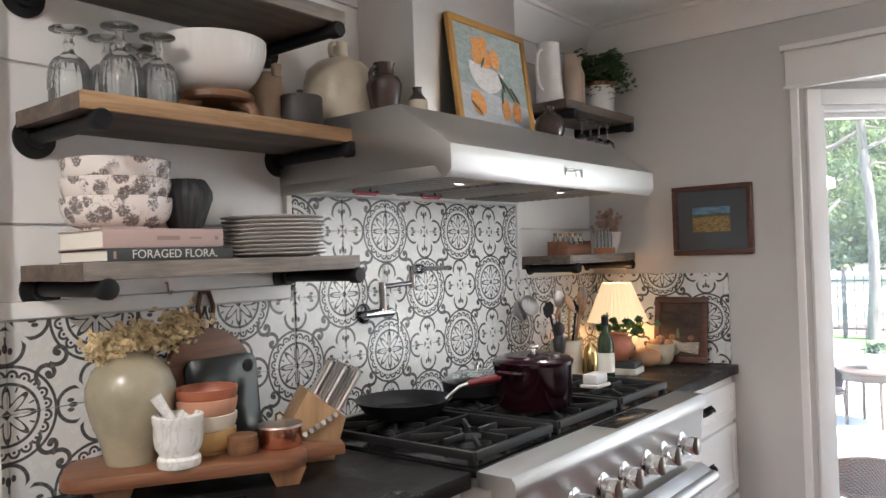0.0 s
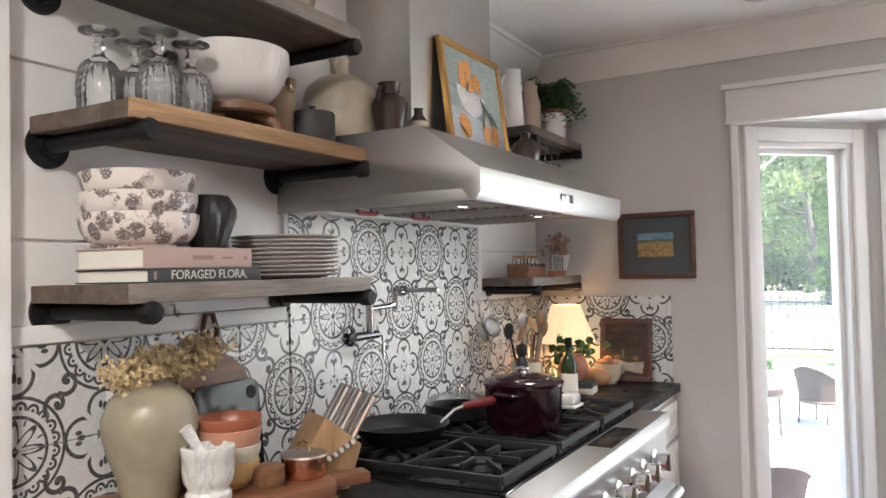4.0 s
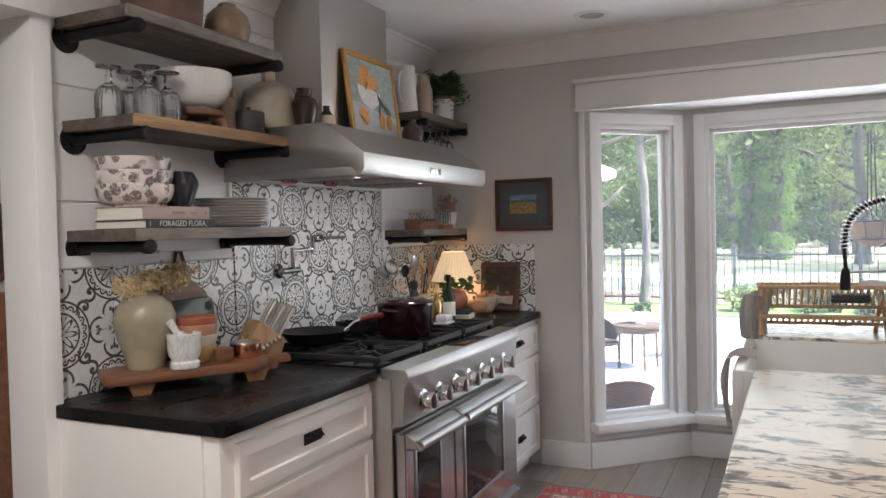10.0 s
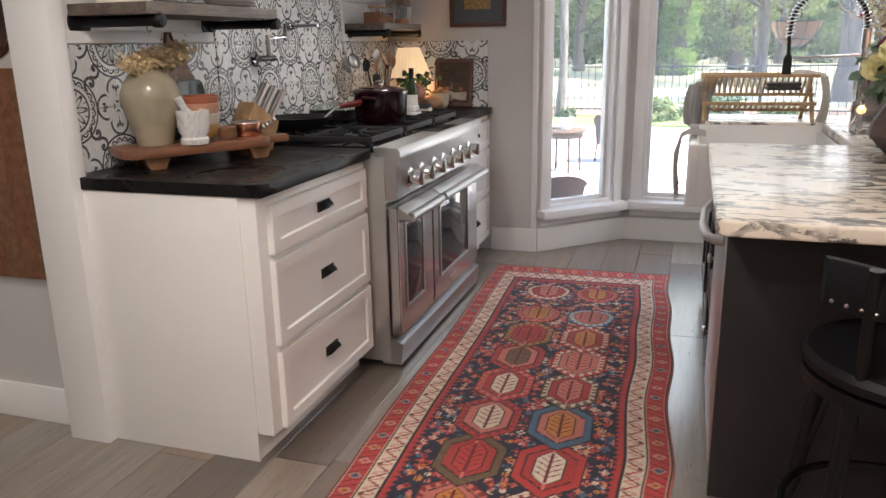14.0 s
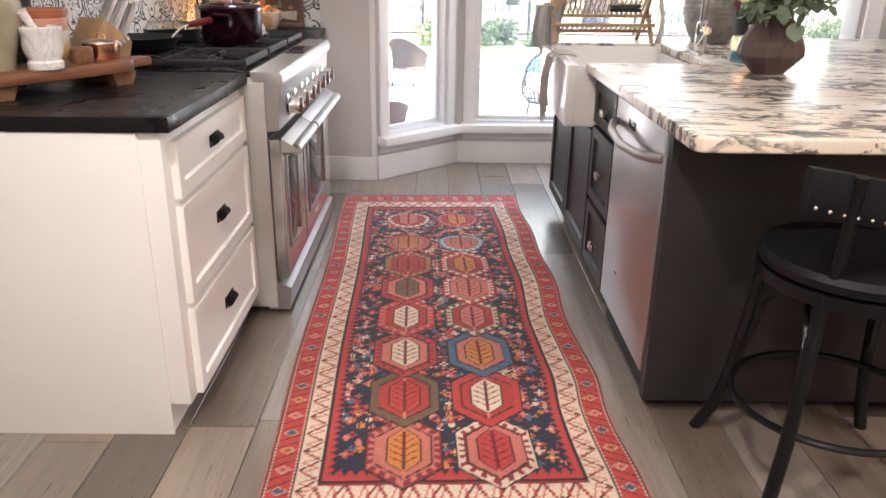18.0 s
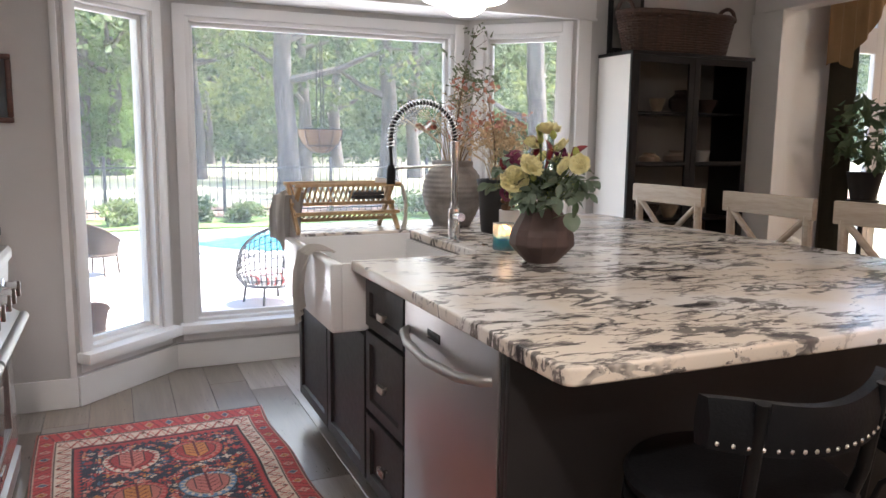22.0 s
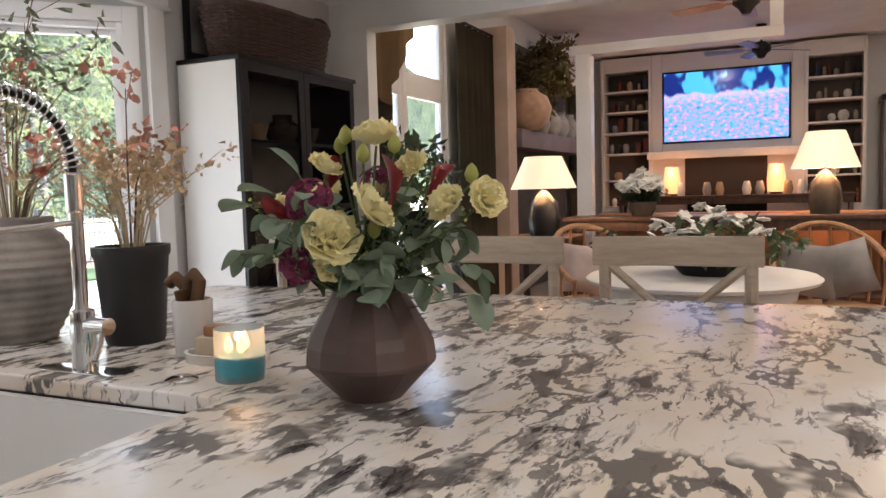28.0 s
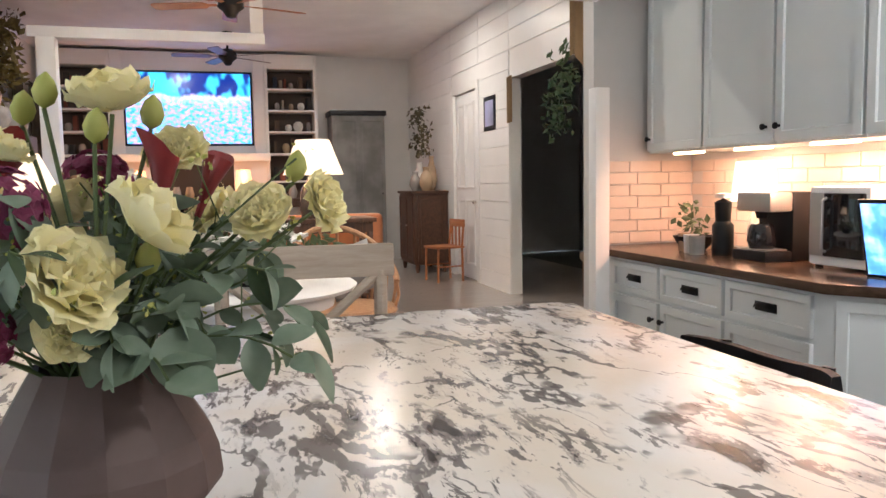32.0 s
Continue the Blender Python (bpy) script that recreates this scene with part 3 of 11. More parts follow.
# ---- shiplap boards and patterned tiles of the range wall ----
def mortar_tile():
    """Glazed cement tile: ringed rosettes and four-lobed flowers in charcoal on white."""
    k = Mat("patterned white and charcoal tile", (0.75, 0.76, 0.76), 0.22)
    x, y, z = k.xyz(k.world())
    per = 0.405
    p, q = (y + x - 0.416 + 0.045) / per, (z - 1.1155) / per
    a, b = p + q, p - q

    def local(a, b):
        fa, fb = (a + 0.5).fract() - 0.5, (b + 0.5).fract() - 0.5
        return (fa + fb) * (per / 2), (fa - fb) * (per / 2)

    def line(d, w):
        return 1 - d.abs().step(w * 1.0, w * 1.65)

    u, v = local(a, b)
    r, th = (u * u + v * v).sqrt(), v.atan2(u)
    ink = line(r - 0.1055, 0.0026).max(line(r - 0.0675, 0.0026))
    c8 = (th * 8).cos()
    ink = ink.max(line(r - (c8 * 0.0190 + 0.0385), 0.0048) * r.step(0.014, 0.018))
    ink = ink.max((1 - (u.abs() + v.abs()).step(0.010, 0.012)))
    ink = ink.max((1 - c8.step(-0.985, -0.93)) * r.step(0.050, 0.052) * (1 - r.step(0.062, 0.064)))
    seg = 20
    s = ((th * (seg / (2 * math.pi))).fract() - 0.5) * (2 * math.pi / seg) * r
    d = (s * s + (r - 0.0845) * (r - 0.0845)).sqrt()
    ink = ink.max(1 - d.step(0.0028, 0.0044)).max(line(d - 0.0108, 0.0024) * r.step(0.080, 0.083))
    u, v = local(a + 0.5, b + 0.5)
    hi, lo = u.abs().max(v.abs()), u.abs().min(v.abs())
    d = ((hi - 0.054) * (hi - 0.054) + lo * lo).sqrt()
    ink = ink.max(line(d - 0.0400, 0.0032) * (hi - lo).step(0.006, 0.010))
    t1 = ((hi - 0.058) * (hi - 0.058) + lo * lo * 3.2).sqrt()
    t2 = ((hi - 0.064) * (hi - 0.064) + (lo - 0.011) * (lo - 0.011) * 2.6).sqrt()
    ink = ink.max(1 - t1.step(0.0095, 0.0115)).max(1 - t2.step(0.007, 0.009)).max((1 - lo.step(0.001, 0.0018)) * hi.step(0.03, 0.034) * (1 - hi.step(0.06, 0.064)))
    for da, db in ((0.5, 0.0), (0.0, 0.5)):
        u, v = local(a + da, b + db)
        for sgn in (1, -1):
            # a pair of hooked scrolls in the space between the figures
            if da:
                m, n = (u + v) * 0.7071, (u - v) * 0.7071
            else:
                m, n = (u - v) * 0.7071, (u + v) * 0.7071
            mm = m - sgn * 0.024
            nn = n + sgn * 0.008
            rr, tt = (mm * mm + nn * nn).sqrt(), nn.atan2(mm) * sgn
            ink = ink.max(line(rr - (tt * 0.0042 + 0.0160), 0.0040) * (1 - rr.step(0.033, 0.035)))
            ink = ink.max(1 - rr.step(0.0065, 0.0085))
    wear = k.noise(k.world(), 45, 4)
    ink = ink * (wear.step(0.2, 0.5) * 0.2 + 0.72)
    base = k.mix(k.noise(k.world(), 4, 3), (0.66, 0.665, 0.66), (0.78, 0.78, 0.77))
    base = k.mix(k.random() * 0.12, base, (0.55, 0.55, 0.55))
    k.set("Base Color", k.mix(ink, base, (0.024, 0.023, 0.025)))
    k.set("Roughness", wear * 0.2 + 0.16)
    return k.bump(wear, 0.0004, 0.4).m


M_TILE = mortar_tile()
M_GROUT = paint("pale grey grout", (0.6, 0.6, 0.58), 0.8)
COOKS = {}


def tile_grid(parent, u_lo, u_hi, z_lo, z_hi, along, fixed):
    """Square tiles between the given limits, each an object; along is y on the range wall and x on the bay wall."""
    per = 0.2025
    u = 0.2135 - per * 3 if along == "y" else -0.05 + 0.0365 - per
    while u < u_hi:
        z = 0.913
        while z < z_hi:
            a0, a1, c0, c1 = max(u, u_lo), min(u + per, u_hi), max(z, z_lo), min(z + per, z_hi)
            if a1 - a0 > 0.02 and c1 - c0 > 0.02:
                key = (round(a1 - a0, 3), round(c1 - c0, 3), along)
                if key not in COOKS:
                    w, h = key[0] - 0.002, key[1] - 0.002
                    b = box(-0.004, 0.004, -w / 2, w / 2, -h / 2, h / 2, 0.0012, seg=1) if along == "y" else box(-w / 2, w / 2, -0.004, 0.004, -h / 2, h / 2, 0.0012, seg=1)
                    COOKS[key] = mesh_of("tile", b, M_TILE, False)
                t = part("tile", COOKS[key], None, parent)
                t.matrix_world = pose(fixed, (a0 + a1) / 2, (c0 + c1) / 2) if along == "y" else pose((a0 + a1) / 2, fixed, (c0 + c1) / 2)
            z += per
        u += per


for y0, y1, z0, z1 in ((-0.02, 0.796, 1.36, H_K), (2.055, 2.699, 1.36, H_K), (0.796, 2.055, 1.635, H_K)):
    z = z0
    for top in (1.535, 1.90, 2.27, H_K):
        if top > z + 0.01 and z < z1:
            part("plank", box(WX - 0.012, WX, y0, y1, z, top - 0.006, 0.002, seg=1), M_WHITE, wall_west, m=Matrix())
            z = top
for y0, y1, z0, z1, t in ((-0.02, 0.80, 1.322, 1.36, 0.014), (2.04, 2.699, 1.322, 1.36, 0.014), (0.794, 0.814, 1.36, 1.635, 0.014), (2.028, 2.056, 1.36, 1.635, 0.014)):
    part("moulding", box(WX - 0.01, WX + t, y0, y1, z0, z1, 0.003), M_WHITE, wall_west)
part("grout", box(WX - 0.012, WX + 0.001, -0.02, 2.699, 0.90, 1.321), M_GROUT, wall_west)
part("grout", box(WX - 0.012, WX + 0.001, 0.815, 2.028, 1.321, 1.63), M_GROUT, wall_west)

# ---- the range wall: cabinets, range, hood, shelves ----
def face(d, x, y, z):
    """A frame whose x runs along a front, y up and z out of it; d names the way it faces."""
    u, o = {"+x": ((0, 1, 0), (1, 0, 0)), "-x": ((0, -1, 0), (-1, 0, 0)), "+y": ((-1, 0, 0), (0, 1, 0)), "-y": ((1, 0, 0), (0, -1, 0))}[d]
    return Matrix(((u[0], 0, o[0], x), (u[1], 0, o[1], y), (u[2], 1, o[2], z), (0, 0, 0, 1)))


def shaker(w, h, t=0.02, rail=0.055, deep=0.009):
    b = box(0, w, 0, h, 0, t, 0)
    top = max(b.faces, key=lambda f: f.calc_center_median().z)
    bmesh.ops.bevel(b, geom=[e for e in b.edges if all(v.co.z > t - 1e-5 for v in e.verts)], offset=0.002, segments=2, affect="EDGES")
    top = max(b.faces, key=lambda f: (round(f.calc_center_median().z, 4), f.calc_area()))
    bmesh.ops.inset_region(b, faces=[top], thickness=rail, depth=0)
    bmesh.ops.inset_region(b, faces=[top], thickness=0.006, depth=-deep)
    return b


def cup_pull(w=0.095):
    """A bin pull: a rounded hood, open below, on a flat back plate."""
    b = bmesh.new()
    n, seg = 8, 10
    rows = []
    for i in range(seg + 1):
        a = radians(95 * i / seg)
        rows.append([(x, 0.017 + 0.017 * math.cos(a) - 0.012 * (1 - min(1, 4 * min(x / w + 0.5, 0.5 - x / w))), 0.004 + 0.022 * math.sin(a) * (0.35 + 0.65 * min(1, 6 * min(x / w + 0.5, 0.5 - x / w))))
                     for x in [w * (k / n - 0.5) for k in range(n + 1)]])
    vs = [[b.verts.new(p) for p in r] for r in rows]
    for r, s in zip(vs, vs[1:]):
        for k in range(n):
            b.faces.new((r[k], r[k + 1], s[k + 1], s[k]))
    bmesh.ops.solidify(b, geom=b.faces[:], thickness=0.003)
    bmesh.ops.recalc_face_normals(b, faces=b.faces)
    return box(-w / 2, w / 2, -0.002, 0.034, 0, 0.004, 0.0015, bm=b)


def drawer_stack(name, label, group, y0, y1, panel=True):
    ob = thing(name, label, "cabinet", 0, 0, 0, group=group)
    body = part("body", box(WX + 0.02, 0.615, y0, y1, 0.095, 0.874, 0.002), M_CREAM, ob)
    part("toe_kick", box(WX + 0.02, 0.555, y0 + 0.003, y1, 0.0, 0.095), M_CREAM, ob)
    for z0, z1 in ((0.685, 0.84), (0.385, 0.665), (0.10, 0.365)):
        d = part("drawer", shaker(y1 - y0 - 0.075, z1 - z0), M_CREAM, ob, m=face("+x", 0.615, y0 + 0.055, z0))
        part("handle", cup_pull(), M_BLACK, d, "black cup pull", m=pose((y1 - y0 - 0.075) / 2, (z1 - z0) / 2 - 0.01, 0.02 - (0.009 if z1 - z0 > 0.11 else 0)))
    return ob


drawer_stack("drawer_cabinet", "cream painted three-drawer cabinet with black cup pulls", "cabinets beside the range", -0.035, 0.757)
drawer_stack("drawer_cabinet", "cream painted three-drawer cabinet with black cup pulls", "cabinets beside the range", 1.985, 2.69)
part("end_panel", box(0.0, 0.56, -0.045, -0.035, 0.0, 0.874, 0.002), M_CREAM, bpy.data.objects["drawer_cabinet"])


def worktop(label, y0, y1):
    b = box(WX, 0.645, y0, y1, 0.875, 0.914, 0.004)
    bmesh.ops.subdivide_edges(b, edges=[e for e in b.edges if e.calc_length() > 0.3], cuts=14, use_grid_fill=True)
    for v in b.verts:
        if v.co.x > 0.6:
            v.co.x += 0.004 * noise.noise(v.co * 22)
            v.co.z += 0.0015 * noise.noise(v.co * 17)
    return tagged(part("worktop", b, M_STONE), label, "worktop")


worktop("black leathered stone worktop with a chiselled edge", -0.05, 0.762)
worktop("black leathered stone worktop beside the bay wall", 1.972, 2.693)

# range
M_IRON = paint("black cast iron grate", (0.009, 0.009, 0.010), 0.55, 0.2, 0.0008, 200)
M_ENAMEL = Mat("black enamel", (0.01, 0.01, 0.011), 0.16).m
M_KNOB = metal("dark bronze metal", (0.20, 0.17, 0.15), 0.3)
M_DOORSTEEL = metal("brushed oven door steel", (0.60, 0.585, 0.58), 0.2, brush=1, amount=0.06)
Y0, Y1 = 0.768, 1.966
rg = thing("range", "wide stainless steel gas range with two ovens", "range")
part("body", box(0.0, 0.668, Y0, Y1, 0.10, 0.895, 0.003), M_STEELV, rg)
part("cooktop", box(0.01, 0.655, Y0 + 0.01, Y1 - 0.01, 0.895, 0.918, 0.006), M_ENAMEL, rg)
part("kick_panel", prism([(0.66, 0.015), (0.742, 0.015), (0.752, 0.105), (0.70, 0.128), (0.66, 0.128)], Y1 - Y0, 0.0, m=Matrix(((1, 0, 0, 0), (0, 0, -1, Y1), (0, 1, 0, 0), (0, 0, 0, 1)))), M_STEEL, rg)
part("control_panel", prism([(0.655, 0.70), (0.743, 0.712), (0.752, 0.855), (0.766, 0.872), (0.766, 0.902), (0.755, 0.916), (0.655, 0.916)], Y1 - Y0, 0.0025,
                            m=Matrix(((1, 0, 0, 0), (0, 0, -1, Y1), (0, 1, 0, 0), (0, 0, 0, 1)))), M_STEEL, rg)
part("display", box(0.662, 0.742, 1.33, 1.62, 0.9165, 0.9185, 0.001), M_ENAMEL, rg)
part("backguard", box(0.0, 0.035, Y0, Y1, 0.918, 0.945, 0.004), M_STEEL, rg)
for y in (0.915, 1.055, 1.215, 1.345, 1.50, 1.625, 1.775):
    kn = part("knob", lathe([(0.001, 0.0), (0.041, 0.0), (0.042, 0.007), (0.036, 0.012), (0.031, 0.014), (0.030, 0.046), (0.026, 0.052), (0.001, 0.052)], 32), M_CHROME, rg, m=face("+x", 0.746, y, 0.778))
    part("grip", box(-0.009, 0.009, -0.028, 0.028, 0.046, 0.062, 0.005), M_KNOB, kn, "dark bronze grip")
for y0, y1, w0, w1 in ((Y0 + 0.012, 1.200, 0.078, 0.142), (1.208, Y1 - 0.012, 0.102, 0.198)):
    w, h = y1 - y0, 0.535
    d = box(0, w, 0, h, 0, 0.05, 0)
    f = max(d.faces, key=lambda q: q.calc_center_median().z)
    bmesh.ops.bevel(d, geom=[e for e in f.edges], offset=0.006, segments=2, affect="EDGES")
    door = part("oven_door", d, M_DOORSTEEL, rg, m=face("+x", 0.695, y0, 0.14))
    part("oven_window", box(w0, w - w1, 0.115, 0.455, 0.05, 0.053, 0.001), M_OVENGLASS, door, "dark oven glass")
    tr = bmesh.new()
    for a in ((w0 - 0.014, w0, 0.10, 0.47), (w - w1, w - w1 + 0.014, 0.10, 0.47), (w0, w - w1, 0.10, 0.115), (w0, w - w1, 0.455, 0.47)):
        box(a[0], a[1], a[2], a[3], 0.05, 0.056, 0.003, bm=tr)
    part("window_trim", tr, M_STEEL, door)
    part("door_lip", prism([(0, 0.0), (0.0, 0.05), (0.052, 0.018), (0.06, 0.0)], w - 0.004, 0.001, m=Matrix(((0, 0, 1, 0.002), (0, 1, 0, 0.49), (1, 0, 0, 0.049), (0, 0, 0, 1)))), M_STEEL, door)
    hd = part("door_handle", tube([(0.012, 0.50, 0.098), (w - 0.012, 0.50, 0.098)], 0.0195, 18), M_STEEL, door)
    for u in (0.018, w - 0.018):
        part("bracket", prism([(0, -0.03), (0.105, -0.012), (0.105, 0.014), (0, 0.03)], 0.022, 0.002, m=Matrix(((0, 0, 1, u - 0.011), (0, 1, 0, 0.50), (1, 0, 0, 0.0), (0, 0, 0, 1)))), M_KNOB, hd)
part("badge", box(0.25, 0.35, 0.03, 0.055, 0.05, 0.054, 0.003), M_CHROME, door)
for i, y in enumerate((Y0 + 0.03, Y0 + 0.425, Y0 + 0.82)):
    g = bmesh.new()
    z0, z1 = 0.922, 0.952
    ys = (y, y + 0.355)
    for yy in ys:
        box(0.06, 0.63, yy - 0.007, yy + 0.007, z0 + 0.008, z1, 0.003, bm=g)
    for xx in (0.06, 0.345, 0.63):
        box(xx - 0.007, xx + 0.007, y, y + 0.355, z0 + 0.008, z1, 0.003, bm=g)
    for cx in (0.203, 0.487):
        cy = y + 0.1775
        for k in range(4):
            a = radians(45 + 90 * k)
            for off in (0,):
                box(0.035, 0.115 if k % 2 else 0.115, -0.005, 0.005, z0 + 0.012, z1 + 0.002, 0.002, bm=g, m=pose(cx, cy, 0, 0, 0, 90 * k))
                box(0.05, 0.165, -0.005, 0.005, z0 + 0.012, z1, 0.002, bm=g, m=pose(cx, cy, 0, 0, 0, 45 + 90 * k))
    for xx in (0.07, 0.62):
        for yy in (y + 0.006, y + 0.349):
            box(xx - 0.01, xx + 0.01, yy - 0.008, yy + 0.008, 0.916, z0 + 0.012, 0.002, bm=g)
    part("grate", g, M_IRON, rg, "black cast iron grate")
    for cx in (0.203, 0.487):
        part("burner", lathe([(0.001, 0.916), (0.055, 0.916), (0.05, 0.93), (0.036, 0.931), (0.036, 0.938), (0.001, 0.939)], 24, m=Matrix.Translation((cx, y + 0.1775, 0))), M_IRON, rg)
part("trim_strip", box(0.0, 0.70, 0.758, 0.767, 0.03, 0.88, 0.002), M_STEELV, rg)

# hood
hood = thing("range_hood", "brushed stainless steel range hood with a chimney", "range hood")
sw = Matrix(((1, 0, 0, 0), (0, 0, -1, 1.967), (0, 1, 0, 0), (0, 0, 0, 1)))
part("canopy", prism([(WX + 0.002, 1.655), (0.55, 1.655), (0.575, 1.625), (0.587, 1.625), (0.603, 1.645), (0.603, 1.705), (0.435, 1.826), (WX + 0.002, 1.826)], 1.187, 0.002, m=sw), M_STEEL, hood)
part("chimney", box(WX + 0.002, 0.195, 1.13, 1.71, 1.826, H_K - 0.002, 0.002), M_STEELV, hood)
part("hood_skirt", box(WX + 0.002, 0.585, 0.781, 0.789, 1.624, 1.66, 0.001), M_STEEL, hood)
part("badge", box(0.6035, 0.6075, 1.33, 1.43, 1.655, 1.682, 0.002), M_CHROME, hood)
for k in range(3):
    y = 0.815 + k * 0.378
    fl = part("baffle_filter", box(0.02, 0.52, y - 0.005, y + 0.352, 1.6545, 1.658), M_BAFFLE, hood)
    for j in range(13):
        part("slat", box(0.032 + j * 0.037, 0.054 + j * 0.037, y + 0.004, y + 0.345, 1.636, 1.654, 0.004, seg=1), M_BAFFLE, fl)
M_BULB = Mat("hood lamp glass", (0.9, 0.9, 0.88), 0.3, emit=(1, 0.97, 0.93), glow=0.5).m
for y in (1.08, 1.66):
    part("hood_lamp", lathe([(0.001, 1.6365), (0.017, 1.6365), (0.02, 1.64), (0.02, 1.65), (0.001, 1.65)], 20, m=Matrix.Translation((0.40, y, 0))), M_BULB, hood, "small round lit hood lamp")
M_RED = paint("red enamel", (0.30, 0.02, 0.03), 0.35)
for y in (0.93, 1.23):
    k = part("filter_handle", tube([(0.16, y - 0.05, 1.628), (0.16, y - 0.04, 1.622), (0.16, y + 0.04, 1.622), (0.16, y + 0.05, 1.628)], 0.006, 8), M_RED, hood, "red filter handle")
    part("stem", tube([(0.16, y + 0.02, 1.626), (0.16, y + 0.02, 1.648)], 0.003, 6), M_BLACK, k)
for y in (1.05, 1.37, 1.70):
    part("hood_button", lathe([(0.001, 0), (0.008, 0), (0.007, 0.006), (0.001, 0.007)], 12, m=pose(0.575, y, 1.631, 180)), M_CHROME, hood)


# shelves on black pipe
def shelf(label, y0, y1, z, depth, pipes, group, edge=None):
    ob = thing("wall_shelf", label, "shelf", 0, 0, 0, group=group)
    t = 0.036
    b = box(WX + 0.005, depth - 0.012, y0, y1, z - t, z, 0.003)
    bmesh.ops.subdivide_edges(b, edges=[e for e in b.edges if e.calc_length() > 0.2], cuts=10, use_grid_fill=True)
    for v in b.verts:
        v.co.z += 0.0018 * noise.noise(v.co * 9)
        v.co.x += 0.002 * noise.noise(v.co * 14)
    part("board", b, M_RUSTIC, ob)
    part("front_edge", box(depth - 0.013, depth, y0 + 0.001, y1 - 0.001, z - t, z + 0.001, 0.003), edge or M_RAWEDGE, ob)
    for y in pipes:
        p = part("pipe", tube([(WX + 0.004, y, z - t - 0.018), (depth + 0.004, y, z - t - 0.018)], 0.017, 16), M_BLACK, ob, "black iron pipe")
        part("flange", lathe([(0.001, 0), (0.047, 0), (0.047, 0.007), (0.027, 0.009), (0.025, 0.024), (0.001, 0.024)], 28, m=face("+x", WX, y, z - t - 0.018)), M_BLACK, p)
        part("end_cap", lathe([(0.001, -0.028), (0.022, -0.028), (0.0225, -0.004), (0.019, 0.003), (0.001, 0.005)], 20, m=face("+x", depth + 0.006, y, z - t - 0.018)), M_BLACK, p)
    return ob


M_GREYEDGE = wood("grey weathered shelf edge", (0.10, 0.085, 0.075), (0.34, 0.30, 0.26), 0.65, 1, 2.0, 0.3, 0.002)
left_shelves, right_shelves = "three shelves beside the hood", "two shelves beside the bay"
shelf("weathered wood shelf on black iron pipes", 0.045, 0.80, 1.44, 0.26, (0.09, 0.79), left_shelves, M_GREYEDGE)
shelf("weathered wood shelf with a raw sawn edge", 0.045, 0.80, 1.782, 0.265, (0.085, 0.775), left_shelves)
shelf("weathered wood shelf on black iron pipes", 0.03, 0.77, 2.10, 0.265, (0.07, 0.74), left_shelves, M_GREYEDGE)
shelf("dark wood shelf on black iron pipes", 2.07, 2.66, 1.415, 0.20, (2.11, 2.62), right_shelves, M_GREYEDGE)
shelf("dark wood shelf on black iron pipes", 2.03, 2.66, 2.05, 0.22, (2.09, 2.62), right_shelves, M_RUSTIC)

# ---- pottery and kitchen things on the range wall ----
def pot(name, label, cat, prof, x, y, z, mat, seg=36, group="", wave=None, rz=0):
    """A single turned vessel, closed below and hollow where its profile returns inside."""
    ob = thing(name, label, cat, x, y, z, rz, group)
    part("body", lathe(prof, seg, wave=wave), mat, ob)
    return ob


def ring_handle(ob, r0, z0, z1, out, mat, rad=0.008, ang=0, name="handle"):
    c, s = math.cos(radians(ang)), math.sin(radians(ang))
    pts = []
    for i in range(11):
        a = math.pi * i / 10
        d = r0 + out * math.sin(a)
        pts.append((c * d, s * d, (z0 + z1) / 2 - (z1 - z0) / 2 * math.cos(a)))
    return part(name, tube(pts, rad, 10), mat, ob)


def bowl_prof(r, h, foot=0.45, t=0.006):
    pts = [(0.001, 0), (r * foot, 0), (r * foot, 0.008)]
    for i in range(1, 9):
        q = i / 8
        pts.append((r * (foot + (1 - foot) * math.sin(q * math.pi / 2) ** 0.85), 0.008 + (h - 0.008) * (1 - math.cos(q * math.pi / 2)) ** 0.9))
    pts.append((r - t * 0.5, h + t * 0.4))
    for i in range(8, 0, -1):
        q = i / 8
        pts.append(((r - t) * (foot + (1 - foot) * math.sin(q * math.pi / 2) ** 0.85), 0.008 + t + (h - t - 0.008) * (1 - math.cos(q * math.pi / 2)) ** 0.9))
    return pts + [(0.001, 0.008 + t)]




def crystal():
    """Thin clear glass: mostly see-through, with bright edges and a little white sparkle."""
    k = Mat("cut crystal", (0.92, 0.93, 0.94), 0.12, spec=0.8)
    clear = k.t.nodes.new("ShaderNodeBsdfTransparent")
    gloss = k.t.nodes.new("ShaderNodeBsdfGlossy")
    clear.inputs["Color"].default_value = (0.97, 0.975, 0.97, 1)
    gloss.inputs["Roughness"].default_value = 0.05
    edge = k.t.nodes.new("ShaderNodeFresnel")
    edge.inputs["IOR"].default_value = 1.5
    a, b = k.t.nodes.new("ShaderNodeMixShader"), k.t.nodes.new("ShaderNodeMixShader")
    a.inputs[0].default_value = 0.10
    k.t.links.new(clear.outputs[0], a.inputs[1]), k.t.links.new(k.b.outputs[0], a.inputs[2])
    k.t.links.new(edge.outputs[0], b.inputs[0]), k.t.links.new(a.outputs[0], b.inputs[1]), k.t.links.new(gloss.outputs[0], b.inputs[2])
    k.t.links.new(b.outputs[0], k.t.nodes["Material Output"].inputs["Surface"])
    return k.m


